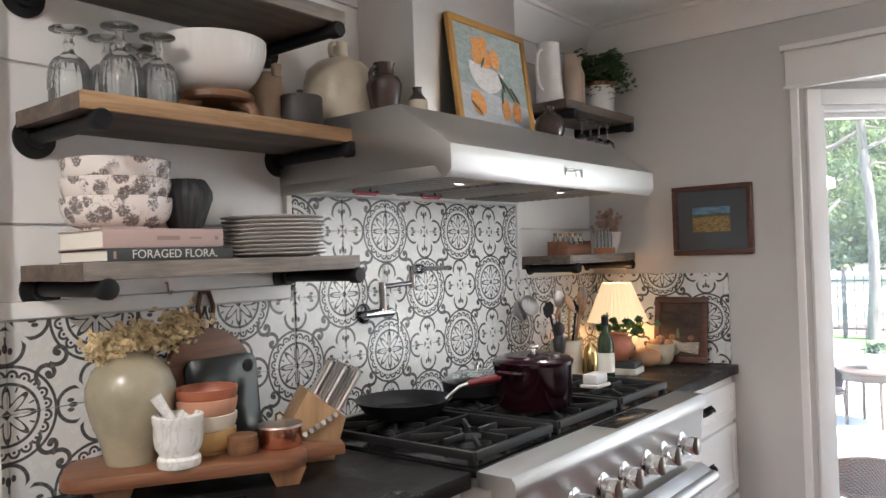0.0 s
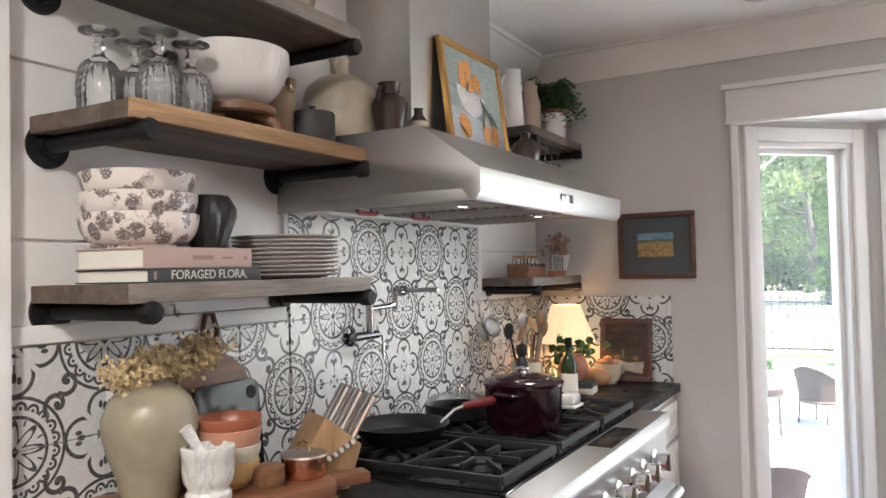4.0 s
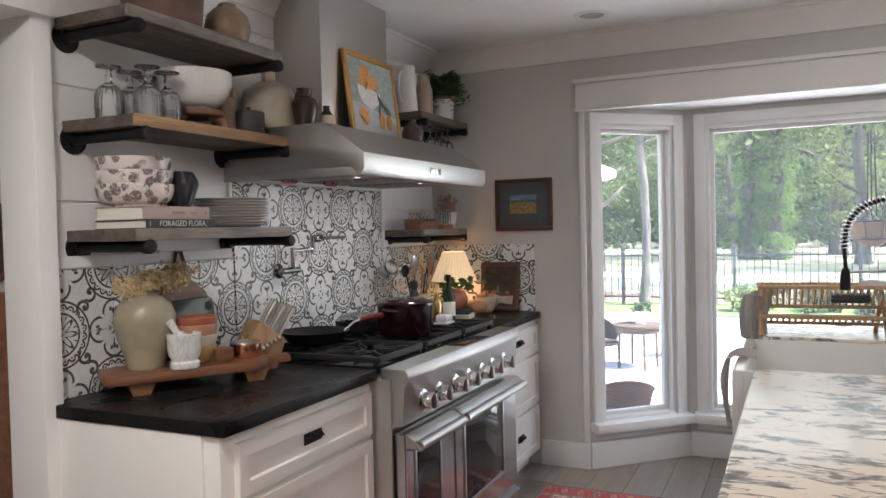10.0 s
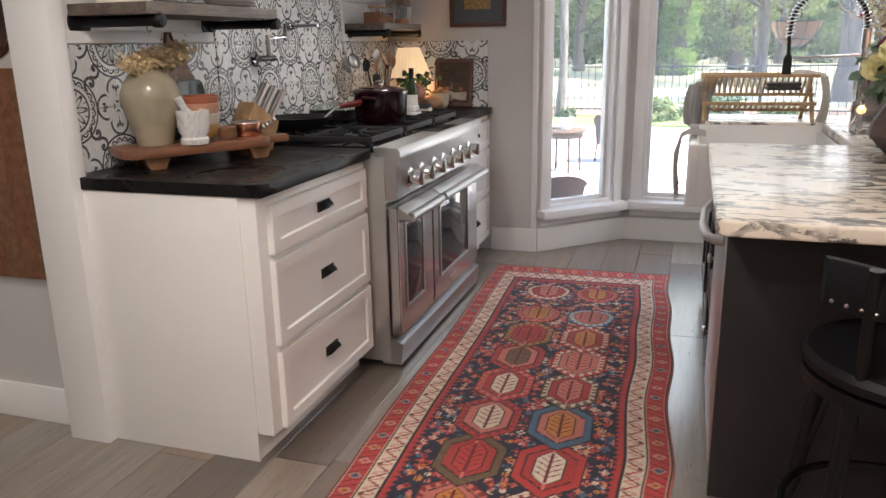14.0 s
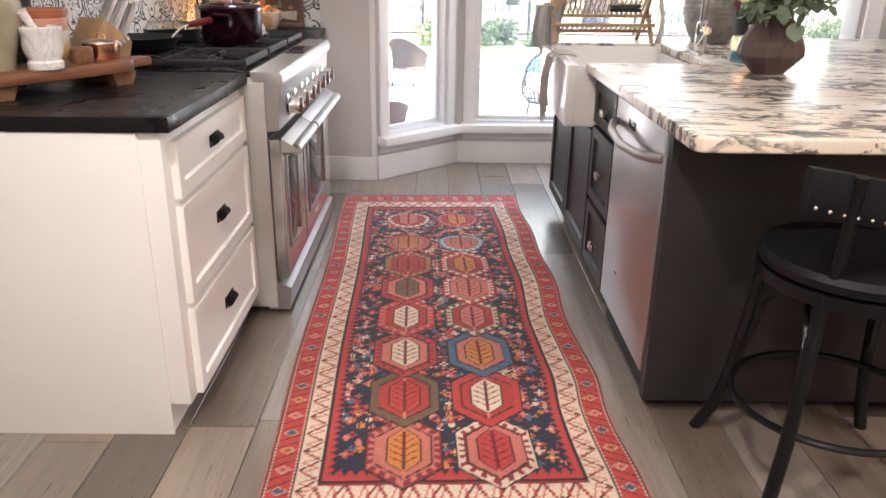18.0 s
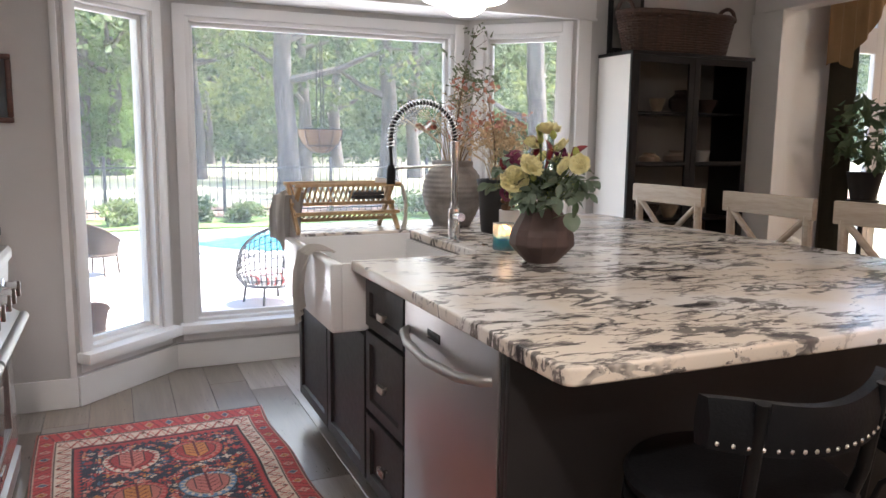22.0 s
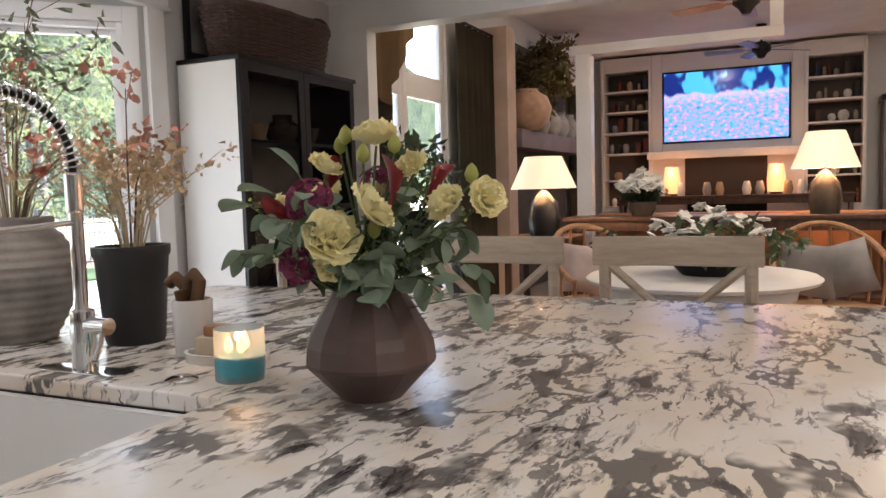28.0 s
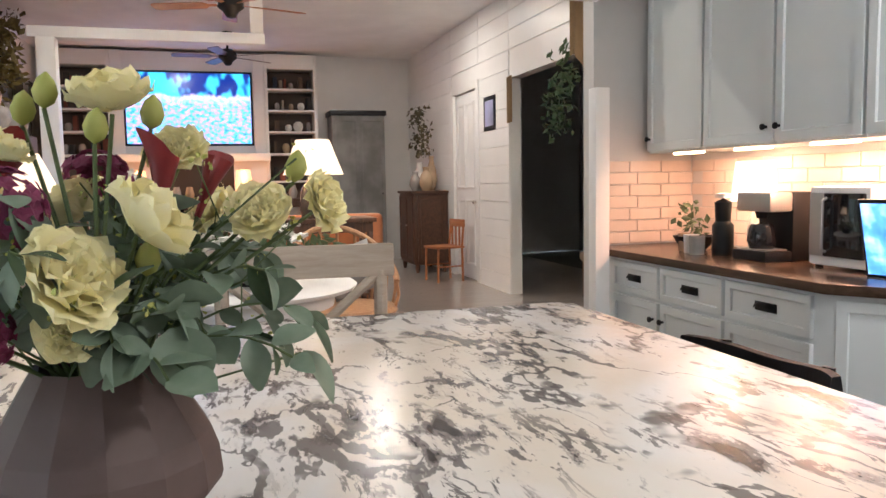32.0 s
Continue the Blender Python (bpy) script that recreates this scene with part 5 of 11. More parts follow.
# pot filler
# Chrome, with the dark room's reflections put into its colour.
M_POLISH = metal("chrome darkened for its reflections", (0.34, 0.34, 0.35), 0.12)
pf = thing("pot_filler", "polished chrome folding pot filler tap", "tap", WX + 0.008, 1.10, 1.25)
part("wall_flange", lathe([(0.001, 0), (0.033, 0), (0.033, 0.006), (0.02, 0.012), (0.001, 0.013)], 28, m=face("+x", 0, 0, 0)), M_POLISH, pf)
part("inlet", tube([(0.0, 0, 0), (0.055, 0.0, 0)], 0.013, 14), M_POLISH, pf)
part("valve_body", tube([(0.052, -0.045, 0), (0.052, 0.085, 0)], 0.0145, 14), M_POLISH, pf)
part("lever", tube([(0.052, 0.08, 0.0), (0.06, 0.10, -0.004), (0.06, 0.108, -0.03), (0.06, 0.108, -0.085)], 0.004, 8), M_POLISH, pf)
part("riser", tube([(0.052, 0.045, 0.0), (0.052, 0.045, 0.10)], 0.012, 14), M_POLISH, pf)
part("arm", tube([(0.052, 0.045, 0.085), (0.07, 0.17, 0.092)], 0.009, 12), M_POLISH, pf)
part("elbow", tube([(0.07, 0.172, 0.075), (0.07, 0.172, 0.15)], 0.012, 14), M_POLISH, pf)
part("joint_knob", lathe([(0.001, -0.025), (0.016, -0.022), (0.02, 0.0), (0.016, 0.022), (0.001, 0.025)], 18, m=pose(0.085, 0.185, 0.138, 90, 0, 0)), M_POLISH, pf)
part("spout", tube([(0.085, 0.185, 0.138), (0.19, 0.19, 0.14), (0.235, 0.175, 0.14)], 0.008, 10), M_POLISH, pf)
hk = tagged(part("wall_hook", tube([(WX, 0.40, 1.385), (WX + 0.012, 0.40, 1.384), (WX + 0.014, 0.40, 1.365), (WX + 0.022, 0.40, 1.357), (WX + 0.03, 0.40, 1.366)], 0.003, 8), M_NICKEL), "small metal hook under the shelf", "hook")

# cutting boards
cb = thing("round_cutting_board", "round wooden board with a leather loop, leaning on the tiles", "cutting board", -0.012, 0.50, 0.915, ry=-4)
lo = face("+x", 0, 0, 0)
part("board", prism([(0.14 * math.sin(a), 0.19 + (0.155 if math.cos(a) > 0 else 0.19) * math.cos(a)) for a in [2 * math.pi * i / 40 for i in range(40)]], 0.018, 0.004, m=lo), M_ACACIA, cb)
part("leather_loop", tube([(0.012, -0.012, 0.335), (0.014, -0.024, 0.40), (0.014, -0.012, 0.44), (0.014, 0.012, 0.44), (0.014, 0.024, 0.40), (0.012, 0.012, 0.335)], 0.0065, 8), M_LEATHER, cb)
cb = thing("dark_serving_board", "black stone serving board with a hole", "cutting board", 0.022, 0.525, 0.915, ry=-5)
b = prism(rounded(-0.115, 0.105, 0, 0.27, 0.03), 0.012, 0.002, m=lo)
part("slab", b, Mat("polished black stone", (0.02, 0.022, 0.022), 0.12).m, cb)
part("hole_ring", lathe([(0.011, 0.0122), (0.017, 0.0122), (0.017, 0.0136), (0.011, 0.0136)], 20, m=face("+x", 0, 0.075, 0.235)), M_BLACK, cb)
part("hole", lathe([(0.001, 0.0125), (0.011, 0.0125), (0.011, 0.0128), (0.001, 0.0128)], 16, m=face("+x", 0, 0.075, 0.235)), M_BLACK, cb)

# footed board and what stands on it
M_FOOT = wood("brown foot wood", (0.13, 0.06, 0.028), (0.30, 0.155, 0.075), 0.5, 2)
fb = thing("footed_board", "red brown wooden footed serving board", "serving board", 0.19, 0.355, 0.914, -33)
part("top", prism(rounded(-0.105, 0.105, -0.31, 0.22, 0.06) , 0.032, 0.008, z=0.040), M_ACACIA, fb)
part("handle", prism([(-0.05, 0.21), (0.05, 0.21), (0.028, 0.26), (0.024, 0.315), (-0.024, 0.315), (-0.028, 0.26)], 0.028, 0.007, z=0.042), M_ACACIA, fb)
for u, v in ((-0.055, -0.20), (0.055, -0.20), (-0.055, 0.17), (0.055, 0.17)):
    part("foot", prism([(-0.026, 0), (0.026, 0), (0.044, 0.0405), (-0.044, 0.0405)], 0.056, 0.003, m=Matrix(((0, 0, 1, u - 0.028), (1, 0, 0, v), (0, 1, 0, 0), (0, 0, 0, 1)))), M_FOOT, fb)
am = pot("amphora", "large olive cream glazed vase", "vase", [(0.001, 0), (0.058, 0), (0.06, 0.006), (0.070, 0.05), (0.088, 0.10), (0.098, 0.145), (0.097, 0.172), (0.084, 0.206), (0.064, 0.231), (0.047, 0.242), (0.044, 0.25), (0.050, 0.258), (0.040, 0.258), (0.034, 0.24), (0.001, 0.22)], 0.085, 0.225, 0.9865, M_AMPHORA, 56)
puffs(am, "dried_blooms", M_DRY, 4, 800, 0.02, 0.02, 0.278, 0.03, 0.045, 0.016, 0.003, 0.0075, "dried tan blooms")
puffs(am, "dried_blooms", M_DRY, 5, 350, 0.045, 0.105, 0.30, 0.022, 0.026, 0.016, 0.003, 0.0075)
puffs(am, "dried_blooms", M_DRY, 6, 300, -0.01, -0.05, 0.262, 0.02, 0.02, 0.016, 0.003, 0.0075)
for a in (-0.05, 0.0, 0.05, 0.1):
    part("stem", tube([(0, 0, 0.2), (0.01, a * 0.5, 0.25), (0.02, a, 0.285)], 0.002, 6), M_DRY, am)


def marble(name):
    k = Mat(name, (0.75, 0.74, 0.72), 0.25)
    v = k.coord("Object")
    n = k.noise(v, 12, 6, 0.6, 1.5)
    k.set("Base Color", k.mix((1 - (n - 0.5).abs().step(0.0, 0.06)) * 0.4, (0.78, 0.77, 0.745), (0.42, 0.41, 0.40)))
    return k.m


M_MARBLE = marble("white marble")
mo = pot("mortar", "white marble mortar and pestle", "mortar", [(0.001, 0), (0.045, 0), (0.047, 0.004), (0.047, 0.018), (0.042, 0.024), (0.042, 0.029), (0.050, 0.042), (0.053, 0.06), (0.053, 0.094), (0.055, 0.097), (0.055, 0.112), (0.047, 0.114), (0.044, 0.08), (0.001, 0.05)], 0.215, 0.262, 0.9865, M_MARBLE, 40)
part("pestle", tube([(0.0, 0.01, 0.06), (-0.015, -0.02, 0.12), (-0.024, -0.038, 0.155)], 0.012, 14, radii=[0.016, 0.011, 0.014]), M_MARBLE, mo)
for i, (c, r) in enumerate((((0.52, 0.34, 0.14), 0.066), ((0.62, 0.56, 0.47), 0.069), ((0.50, 0.26, 0.17), 0.071), ((0.36, 0.12, 0.065), 0.073))):
    pot("prep_bowl", ("mustard", "cream", "peach", "terracotta")[i] + " glazed ceramic bowl in a stack", "bowl", [(r2, z * (0.75 if i < 3 else 0.6)) for r2, z in bowl_prof(r, 0.075, 0.6, 0.005)], 0.17, 0.365, 0.9865 + 0.036 * i, glaze("bowl glaze", c, 0.3, 0.1), 44, "stacked glazed bowls", wave=(lambda a, z: 1 + 0.012 * math.cos(26 * a)) if i != 3 else None)
pot("wooden_pinch_pot", "small turned wooden pot", "pot", [(0.001, 0), (0.031, 0), (0.035, 0.01), (0.034, 0.042), (0.028, 0.045), (0.001, 0.046)], 0.25, 0.405, 0.9865, M_WALNUT, 28)
cp = pot("copper_saucepan", "small copper pan with a lid", "pan", [(0.001, 0), (0.050, 0), (0.052, 0.004), (0.052, 0.046), (0.055, 0.048)], 0.27, 0.50, 0.9865, M_COPPER, 40)
part("lid", lathe([(0.055, 0.048), (0.053, 0.053), (0.03, 0.057), (0.001, 0.058)], 40), metal("tinned lid", (0.45, 0.36, 0.32), 0.3), cp)
part("lid_loop", tube([(-0.016, 0, 0.056), (-0.014, 0, 0.073), (0.0, 0, 0.079), (0.014, 0, 0.073), (0.016, 0, 0.056)], 0.0028, 8), M_BRASS, cp)
kb = thing("knife_block", "pale wood knife block full of steel-handled knives", "knife block", 0.185, 0.632, 0.914, 150)
kb.scale = (0.88, 0.88, 0.92)
sl = Matrix(((1, 0, 0, -0.05), (0, 0, 1, 0), (0, 1, 0, 0), (0, 0, 0, 1)))
part("block", prism([(-0.085, 0), (0.065, 0), (0.065, 0.075), (-0.015, 0.20), (-0.125, 0.115)], 0.14, 0.004, m=Matrix(((0, 0, 1, -0.07), (1, 0, 0, 0), (0, 1, 0, 0), (0, 0, 0, 1)))), M_MAPLE, kb)
for i in range(10):
    u, v = -0.048 + 0.032 * (i % 4), i // 4
    base_p = Vector((u, -0.105 + 0.034 * v, 0.133 + 0.027 * v))
    way = Vector((0.0, -0.55, 0.83))
    h = part("knife", tube([base_p, base_p + way * 0.05, base_p + way * (0.125 - 0.012 * v)], 0.010, 8, radii=[0.0095, 0.0095, 0.0115]), M_STEELV, kb, "steel knife handle")
    part("end_cap", lathe([(0.001, -0.004), (0.0105, -0.003), (0.0105, 0.004), (0.001, 0.006)], 10, m=Matrix.Translation(base_p + way * (0.127 - 0.012 * v)) @ way.to_track_quat("Z", "Y").to_matrix().to_4x4()), M_CHROME, h)
for i in range(8):
    base_p = Vector((-0.067, -0.085 + 0.018 * i, 0.118 - 0.009 * i))
    way = Vector((-0.9, -0.1, 0.42)).normalized()
    part("steak_knife", tube([base_p, base_p + way * 0.03], 0.0075, 8), M_STEELV, kb, "steel knife handle")
part("label_plate", box(-0.035, 0.035, 0.0645, 0.067, 0.02, 0.05, 0.001), M_NICKEL, kb)

# pans on the range
M_PANBLACK = paint("seasoned black iron", (0.008, 0.008, 0.009), 0.5, 0.2, 0.0006, 90, spec=0.28)
sk = pot("skillet", "black carbon steel skillet with a red handle", "pan", [(0.001, 0), (0.095, 0), (0.115, 0.012), (0.145, 0.052), (0.148, 0.052), (0.141, 0.05), (0.112, 0.016), (0.001, 0.005)], 0.20, 1.02, 0.955, M_PANBLACK, 48)
hn = part("handle_neck", tube([(0.08, 0.10, 0.04), (0.11, 0.135, 0.075), (0.135, 0.155, 0.085)], 0.005, 8), M_STEEL, sk)
part("handle", tube([(0.13, 0.15, 0.083), (0.165, 0.185, 0.09), (0.215, 0.235, 0.098), (0.235, 0.25, 0.098)], 0.011, 12, radii=[0.011, 0.014, 0.014, 0.010]), Mat("red silicone", (0.13, 0.008, 0.012), 0.4).m, sk, "red handle")
do = pot("dutch_oven", "dark plum enamelled casserole with a lid", "casserole", [(0.001, 0), (0.108, 0), (0.118, 0.012), (0.122, 0.13), (0.125, 0.134)], 0.455, 1.345, 0.955, Mat("plum enamel", (0.016, 0.0025, 0.006), 0.2, coat=0.3).m, 56)
M_PLUM = Mat("plum enamel lid", (0.016, 0.0025, 0.006), 0.2, coat=0.3).m
part("lid", lathe([(0.126, 0.132), (0.128, 0.142), (0.12, 0.149), (0.09, 0.154), (0.088, 0.159), (0.05, 0.162), (0.02, 0.166), (0.001, 0.166)], 56), M_PLUM, do)
part("lid_knob", lathe([(0.001, 0.165), (0.008, 0.165), (0.008, 0.176), (0.02, 0.181), (0.02, 0.187), (0.001, 0.191)], 24), M_CHROME, do)
for s in (-1, 1):
    part("side_handle", tube([(-0.03, s * 0.118, 0.115), (-0.026, s * 0.15, 0.118), (0.026, s * 0.15, 0.118), (0.03, s * 0.118, 0.115)], 0.008, 10), M_PLUM, do)
lp = pot("lidded_saute_pan", "dark pan with a domed glass lid", "pan", [(0.001, 0), (0.10, 0), (0.112, 0.01), (0.116, 0.05), (0.11, 0.05), (0.107, 0.012), (0.001, 0.006)], 0.19, 1.40, 0.955, M_PANBLACK, 44)
part("glass_lid", lathe([(0.115, 0.051), (0.10, 0.066), (0.06, 0.08), (0.001, 0.086), (0.001, 0.083), (0.06, 0.077), (0.099, 0.063), (0.113, 0.051)], 44), Mat("lid glass", (0.9, 0.95, 0.93), 0.03, trans=1, ior=1.45).m, lp)
part("lid_knob", lathe([(0.001, 0.085), (0.008, 0.085), (0.007, 0.10), (0.016, 0.104), (0.015, 0.112), (0.001, 0.114)], 18), M_CHROME, lp)

# the far worktop: utensils, lamp, bottles, squash, small painting
ut = pot("utensil_crock", "cream crock crowded with cooking spoons", "crock", [(0.001, 0), (0.062, 0), (0.066, 0.01), (0.066, 0.15), (0.07, 0.155), (0.06, 0.155), (0.058, 0.02), (0.001, 0.015)], 0.155, 2.07, 0.914, M_STONEWARE, 36)
q = random.Random(21)
M_SPOON = wood("spoon wood", (0.20, 0.10, 0.05), (0.45, 0.27, 0.14), 0.5, 2)
for i in range(9):
    a = q.uniform(0, 6.28)
    dx, dy, hh = 0.075 * math.cos(a), 0.075 * math.sin(a), q.uniform(0.24, 0.32)
    mt = (M_SPOON, M_STEEL, M_SPOON, M_BLACK)[i % 4]
    s = part("spoon_handle", tube([(dx * 0.3, dy * 0.3, 0.03), (dx, dy, hh)], 0.005, 8), mt, ut)
    w = Vector((dx * 0.7, dy * 0.7, hh - 0.03)).normalized()
    mm = Matrix.Translation((dx * 1.1, dy * 1.1, hh + 0.02)) @ pose(0, 0, 0, q.uniform(-25, 25), q.uniform(-25, 25), q.uniform(0, 180)) @ Matrix.Diagonal((1, 0.35, 1.5, 1))
    part("spoon_head", lathe([(0.001, -0.026), (0.016, -0.018), (0.024, 0), (0.018, 0.018), (0.001, 0.026)], 14, m=mm), mt, s)
for i, (x, y, z, rot) in enumerate(((-0.02, 1.925, 1.235, 20), (0.005, 1.97, 1.255, -15))):
    ld = thing("ladle", "steel ladle hanging on the tiles", "ladle", x, y, z, group="hanging ladles")
    part("bowl", lathe([(r2, z2) for r2, z2 in bowl_prof(0.045, 0.035, 0.3, 0.003)], 28, m=pose(0.02, 0, -0.05, 0, 70, rot)), M_STEEL, ld)
    part("handle", tube([(0.03, 0.01, -0.03), (0.03, 0.03, 0.0), (0.0, 0.05, 0.085)], 0.004, 8), M_STEEL, ld)
pot("pepper_mill", "tall black wooden pepper mill", "mill", [(0.001, 0), (0.026, 0), (0.027, 0.03), (0.019, 0.06), (0.022, 0.12), (0.026, 0.16), (0.016, 0.18), (0.024, 0.20), (0.022, 0.225), (0.001, 0.235)], 0.17, 1.99, 0.914, M_BLACKWARE, 24)
pot("brass_canister", "small shiny brass canister", "canister", [(0.001, 0), (0.027, 0), (0.029, 0.006), (0.029, 0.10), (0.022, 0.125), (0.01, 0.135), (0.008, 0.15), (0.001, 0.152)], 0.25, 2.10, 0.914, M_BRASS, 28)
ob_ = thing("olive_oil_bottle", "dark green oil bottle with a cream label", "bottle", 0.365, 2.01, 0.914)
part("glass", lathe([(0.001, 0), (0.031, 0), (0.032, 0.01), (0.032, 0.15), (0.026, 0.175), (0.012, 0.20), (0.012, 0.255), (0.001, 0.256)], 28), Mat("dark green glass", (0.02, 0.035, 0.012), 0.08).m, ob_)
part("label", lathe([(0.0326, 0.045), (0.0328, 0.05), (0.0328, 0.115), (0.0326, 0.12)], 28), M_PAPER, ob_, "cream paper label")
part("cap", lathe([(0.0125, 0.225), (0.0135, 0.227), (0.0135, 0.26), (0.001, 0.261)], 18), M_BLACK, ob_)
sb = thing("butter_dish", "white lidded butter dish", "dish", 0.47, 1.72, 0.955, 0)
part("dish", box(-0.035, 0.035, -0.05, 0.05, 0, 0.012, 0.005), M_CERAMIC, sb)
part("lid", box(-0.028, 0.028, -0.042, 0.042, 0.012, 0.048, 0.01), M_CERAMIC, sb)
bk = thing("cookbook_stack", "two small books lying under the lamp", "books", 0.30, 2.27, 0.914, 8)
part("lower_book", box(-0.08, 0.08, -0.06, 0.06, 0, 0.025, 0.003), M_PAPER, bk)
part("upper_book", box(-0.075, 0.075, -0.055, 0.055, 0.0255, 0.05, 0.003), M_DARKBOOK, bk)
pot("clay_pot", "round terracotta pot on the books", "pot", [(0.001, 0), (0.035, 0), (0.06, 0.03), (0.066, 0.06), (0.052, 0.095), (0.035, 0.105), (0.038, 0.115), (0.03, 0.115), (0.001, 0.09)], 0.285, 2.28, 0.9645, M_TERRA, 32)


def shade_mat(name, color, glow):
    k = Mat(name, color, 0.9, trans=0.0)
    k.set("Emission Color", color), k.set("Emission Strength", glow)
    return k.m


def table_lamp(label, x, y, z, r0, r1, h_base, h_shade, base_mat, prof, glow, watts, pleats=36, color=(1.0, 0.66, 0.34)):
    ob = thing("table_lamp", label, "lamp", x, y, z)
    part("base", lathe(prof, 32), base_mat, ob)
    pl = (lambda a, zz: 1 + 0.02 * math.cos(pleats * a)) if pleats else None
    part("shade", lathe([(r0, h_base), (r1, h_base + h_shade), (r1 - 0.004, h_base + h_shade), (r0 - 0.004, h_base)], 96, wave=pl), shade_mat("lit lamp shade", (1.0, 0.72, 0.42), glow), ob, "glowing cream pleated shade")
    lamp("bulb", "POINT", watts, pose(x, y, z + h_base + h_shade * 0.45), color, radius=0.03)
    return ob


table_lamp("small table lamp with a glowing cream pleated shade", 0.165, 2.525, 0.914, 0.135, 0.065, 0.19, 0.175, M_STONEWARE, [(0.001, 0), (0.05, 0), (0.055, 0.02), (0.04, 0.08), (0.018, 0.12), (0.012, 0.20), (0.001, 0.21)], 0.075, 0.28)
sp = thing("leafy_sprig", "green leafy sprig in a small jar", "plant", 0.255, 2.40, 0.914)
part("jar", lathe([(0.001, 0), (0.026, 0), (0.028, 0.06), (0.018, 0.08), (0.02, 0.09), (0.014, 0.09), (0.001, 0.06)], 24), M_CRYSTAL, sp)
f = puffs(sp, "leaves", M_GREEN, 31, 46, 0, 0, 0.17, 0.05, 0.05, 0.035, 0.010, 0.022, "green leaves")
part("stem", tube([(0, 0, 0.03), (0.005, 0, 0.1), (0.0, 0.01, 0.17)], 0.002, 6), M_GREEN, sp)
sq = thing("butternut_squash", "tan butternut squash lying on the worktop", "squash", 0.335, 2.46, 0.914, 20)
part("flesh", lathe([(0.001, -0.075), (0.026, -0.066), (0.041, -0.04), (0.042, -0.01), (0.036, 0.025), (0.024, 0.05), (0.001, 0.058)], 28, m=pose(0, 0, 0.042, 0, 90, 0)), glaze("squash skin", (0.40, 0.22, 0.115), 0.45, 0.12), sq)
M_ONION = glaze("brown shallot skin", (0.36, 0.20, 0.11), 0.5, 0.25)
fbw = pot("shallot_bowl", "cream bowl filled with brown shallots", "bowl", bowl_prof(0.062, 0.09, 0.62, 0.006), 0.345, 2.575, 0.914, M_STONEWARE, 36)
for i in range(7):
    a = i * 0.9
    r = 0.036 if i < 6 else 0
    part("shallot", lathe([(0.001, -0.022), (0.018, -0.013), (0.022, 0), (0.018, 0.013), (0.001, 0.02)], 14, m=pose(r * math.cos(a), r * math.sin(a), 0.090 + (0.018 if i == 6 else 0))), M_ONION, fbw)
M_DKFRAME = wood("dark red mahogany frame", (0.05, 0.018, 0.012), (0.14, 0.05, 0.03), 0.4, 0, 2)
M_ART_RUST = brushed("painted rust fruit", (0.14, 0.06, 0.03), (0.28, 0.15, 0.08), 50)
M_ART_GREY = brushed("painted grey cloth", (0.22, 0.20, 0.18), (0.40, 0.37, 0.34), 30)
M_DUTCH = brushed("painted dark brown interior", (0.02, 0.012, 0.008), (0.07, 0.035, 0.02), 9)
canvas(0.245, 0.295, Matrix.Translation((0.53, 2.64, 0.9145)) @ Matrix.Rotation(radians(-9), 4, "X") @ face("-y", -0.245, 0, 0), M_DKFRAME, 0.026, 0.016, "small dark still life in a mahogany frame", "small_painting",
       [("painted_cloth", [(0.10, 0.06), (0.42, 0.02), (0.50, 0.10), (0.92, 0.06), (0.95, 0.28), (0.55, 0.26), (0.25, 0.33), (0.12, 0.25)], M_ART_GREY), ("painted_fruit", oval(0.3, 0.36, 0.08, 0.05), M_ART_RUST), ("painted_fruit", oval(0.75, 0.35, 0.07, 0.05), M_ART_RUST), ("painted_glass", [(0.40, 0.34), (0.48, 0.34), (0.47, 0.52), (0.41, 0.52)], M_ART_LEAF)], M_DUTCH)
ln = canvas(0.355, 0.31, Matrix.Translation((0.378, 2.70, 1.393)) @ face("-y", 0, 0, 0), M_DKFRAME, 0.024, 0.022, "framed landscape in a wide grey mat", "landscape_picture",
            [("painted_sky", [(0.22, 0.30), (0.76, 0.30), (0.76, 0.72), (0.22, 0.72)], brushed("painted blue sky", (0.07, 0.17, 0.30), (0.20, 0.32, 0.45))),
             ("painted_field", [(0.22, 0.30), (0.76, 0.30), (0.76, 0.56), (0.5, 0.58), (0.22, 0.54)], brushed("painted gold field", (0.12, 0.07, 0.03), (0.46, 0.32, 0.12), 60)), ("painted_hills", [(0.22, 0.54), (0.5, 0.57), (0.76, 0.55), (0.76, 0.60), (0.6, 0.62), (0.4, 0.60), (0.22, 0.61)], M_ART_LEAF)], paint("slate grey mat board", (0.085, 0.095, 0.105), 0.8))
# hall: boards and an oval picture on the grey wall
hb = thing("hanging_board", "large striped wooden board hanging in the hall", "cutting board", -0.30, -0.022, 0.55)
for i in range(5):
    part("stave", box(-0.22 + i * 0.066, -0.155 + i * 0.066, 0, 0.02, 0, 0.70, 0.002), M_ACACIA if i % 2 else M_WALNUT, hb)
ov = thing("oval_picture", "small dark oval framed picture in the hall", "picture", -0.31, -0.002, 1.41)
part("frame", lathe([(0.09, 0), (0.105, 0.006), (0.10, 0.018), (0.088, 0.012), (0.086, 0)], 40, m=face("-y", 0, 0, 0) @ Matrix.Diagonal((1, 1.25, 1, 1))), M_DKFRAME, ov)
part("picture", lathe([(0.001, 0.004), (0.09, 0.004), (0.09, 0.006), (0.001, 0.006)], 40, m=face("-y", 0, 0, 0) @ Matrix.Diagonal((1, 1.25, 1, 1))), M_DUTCH, ov)
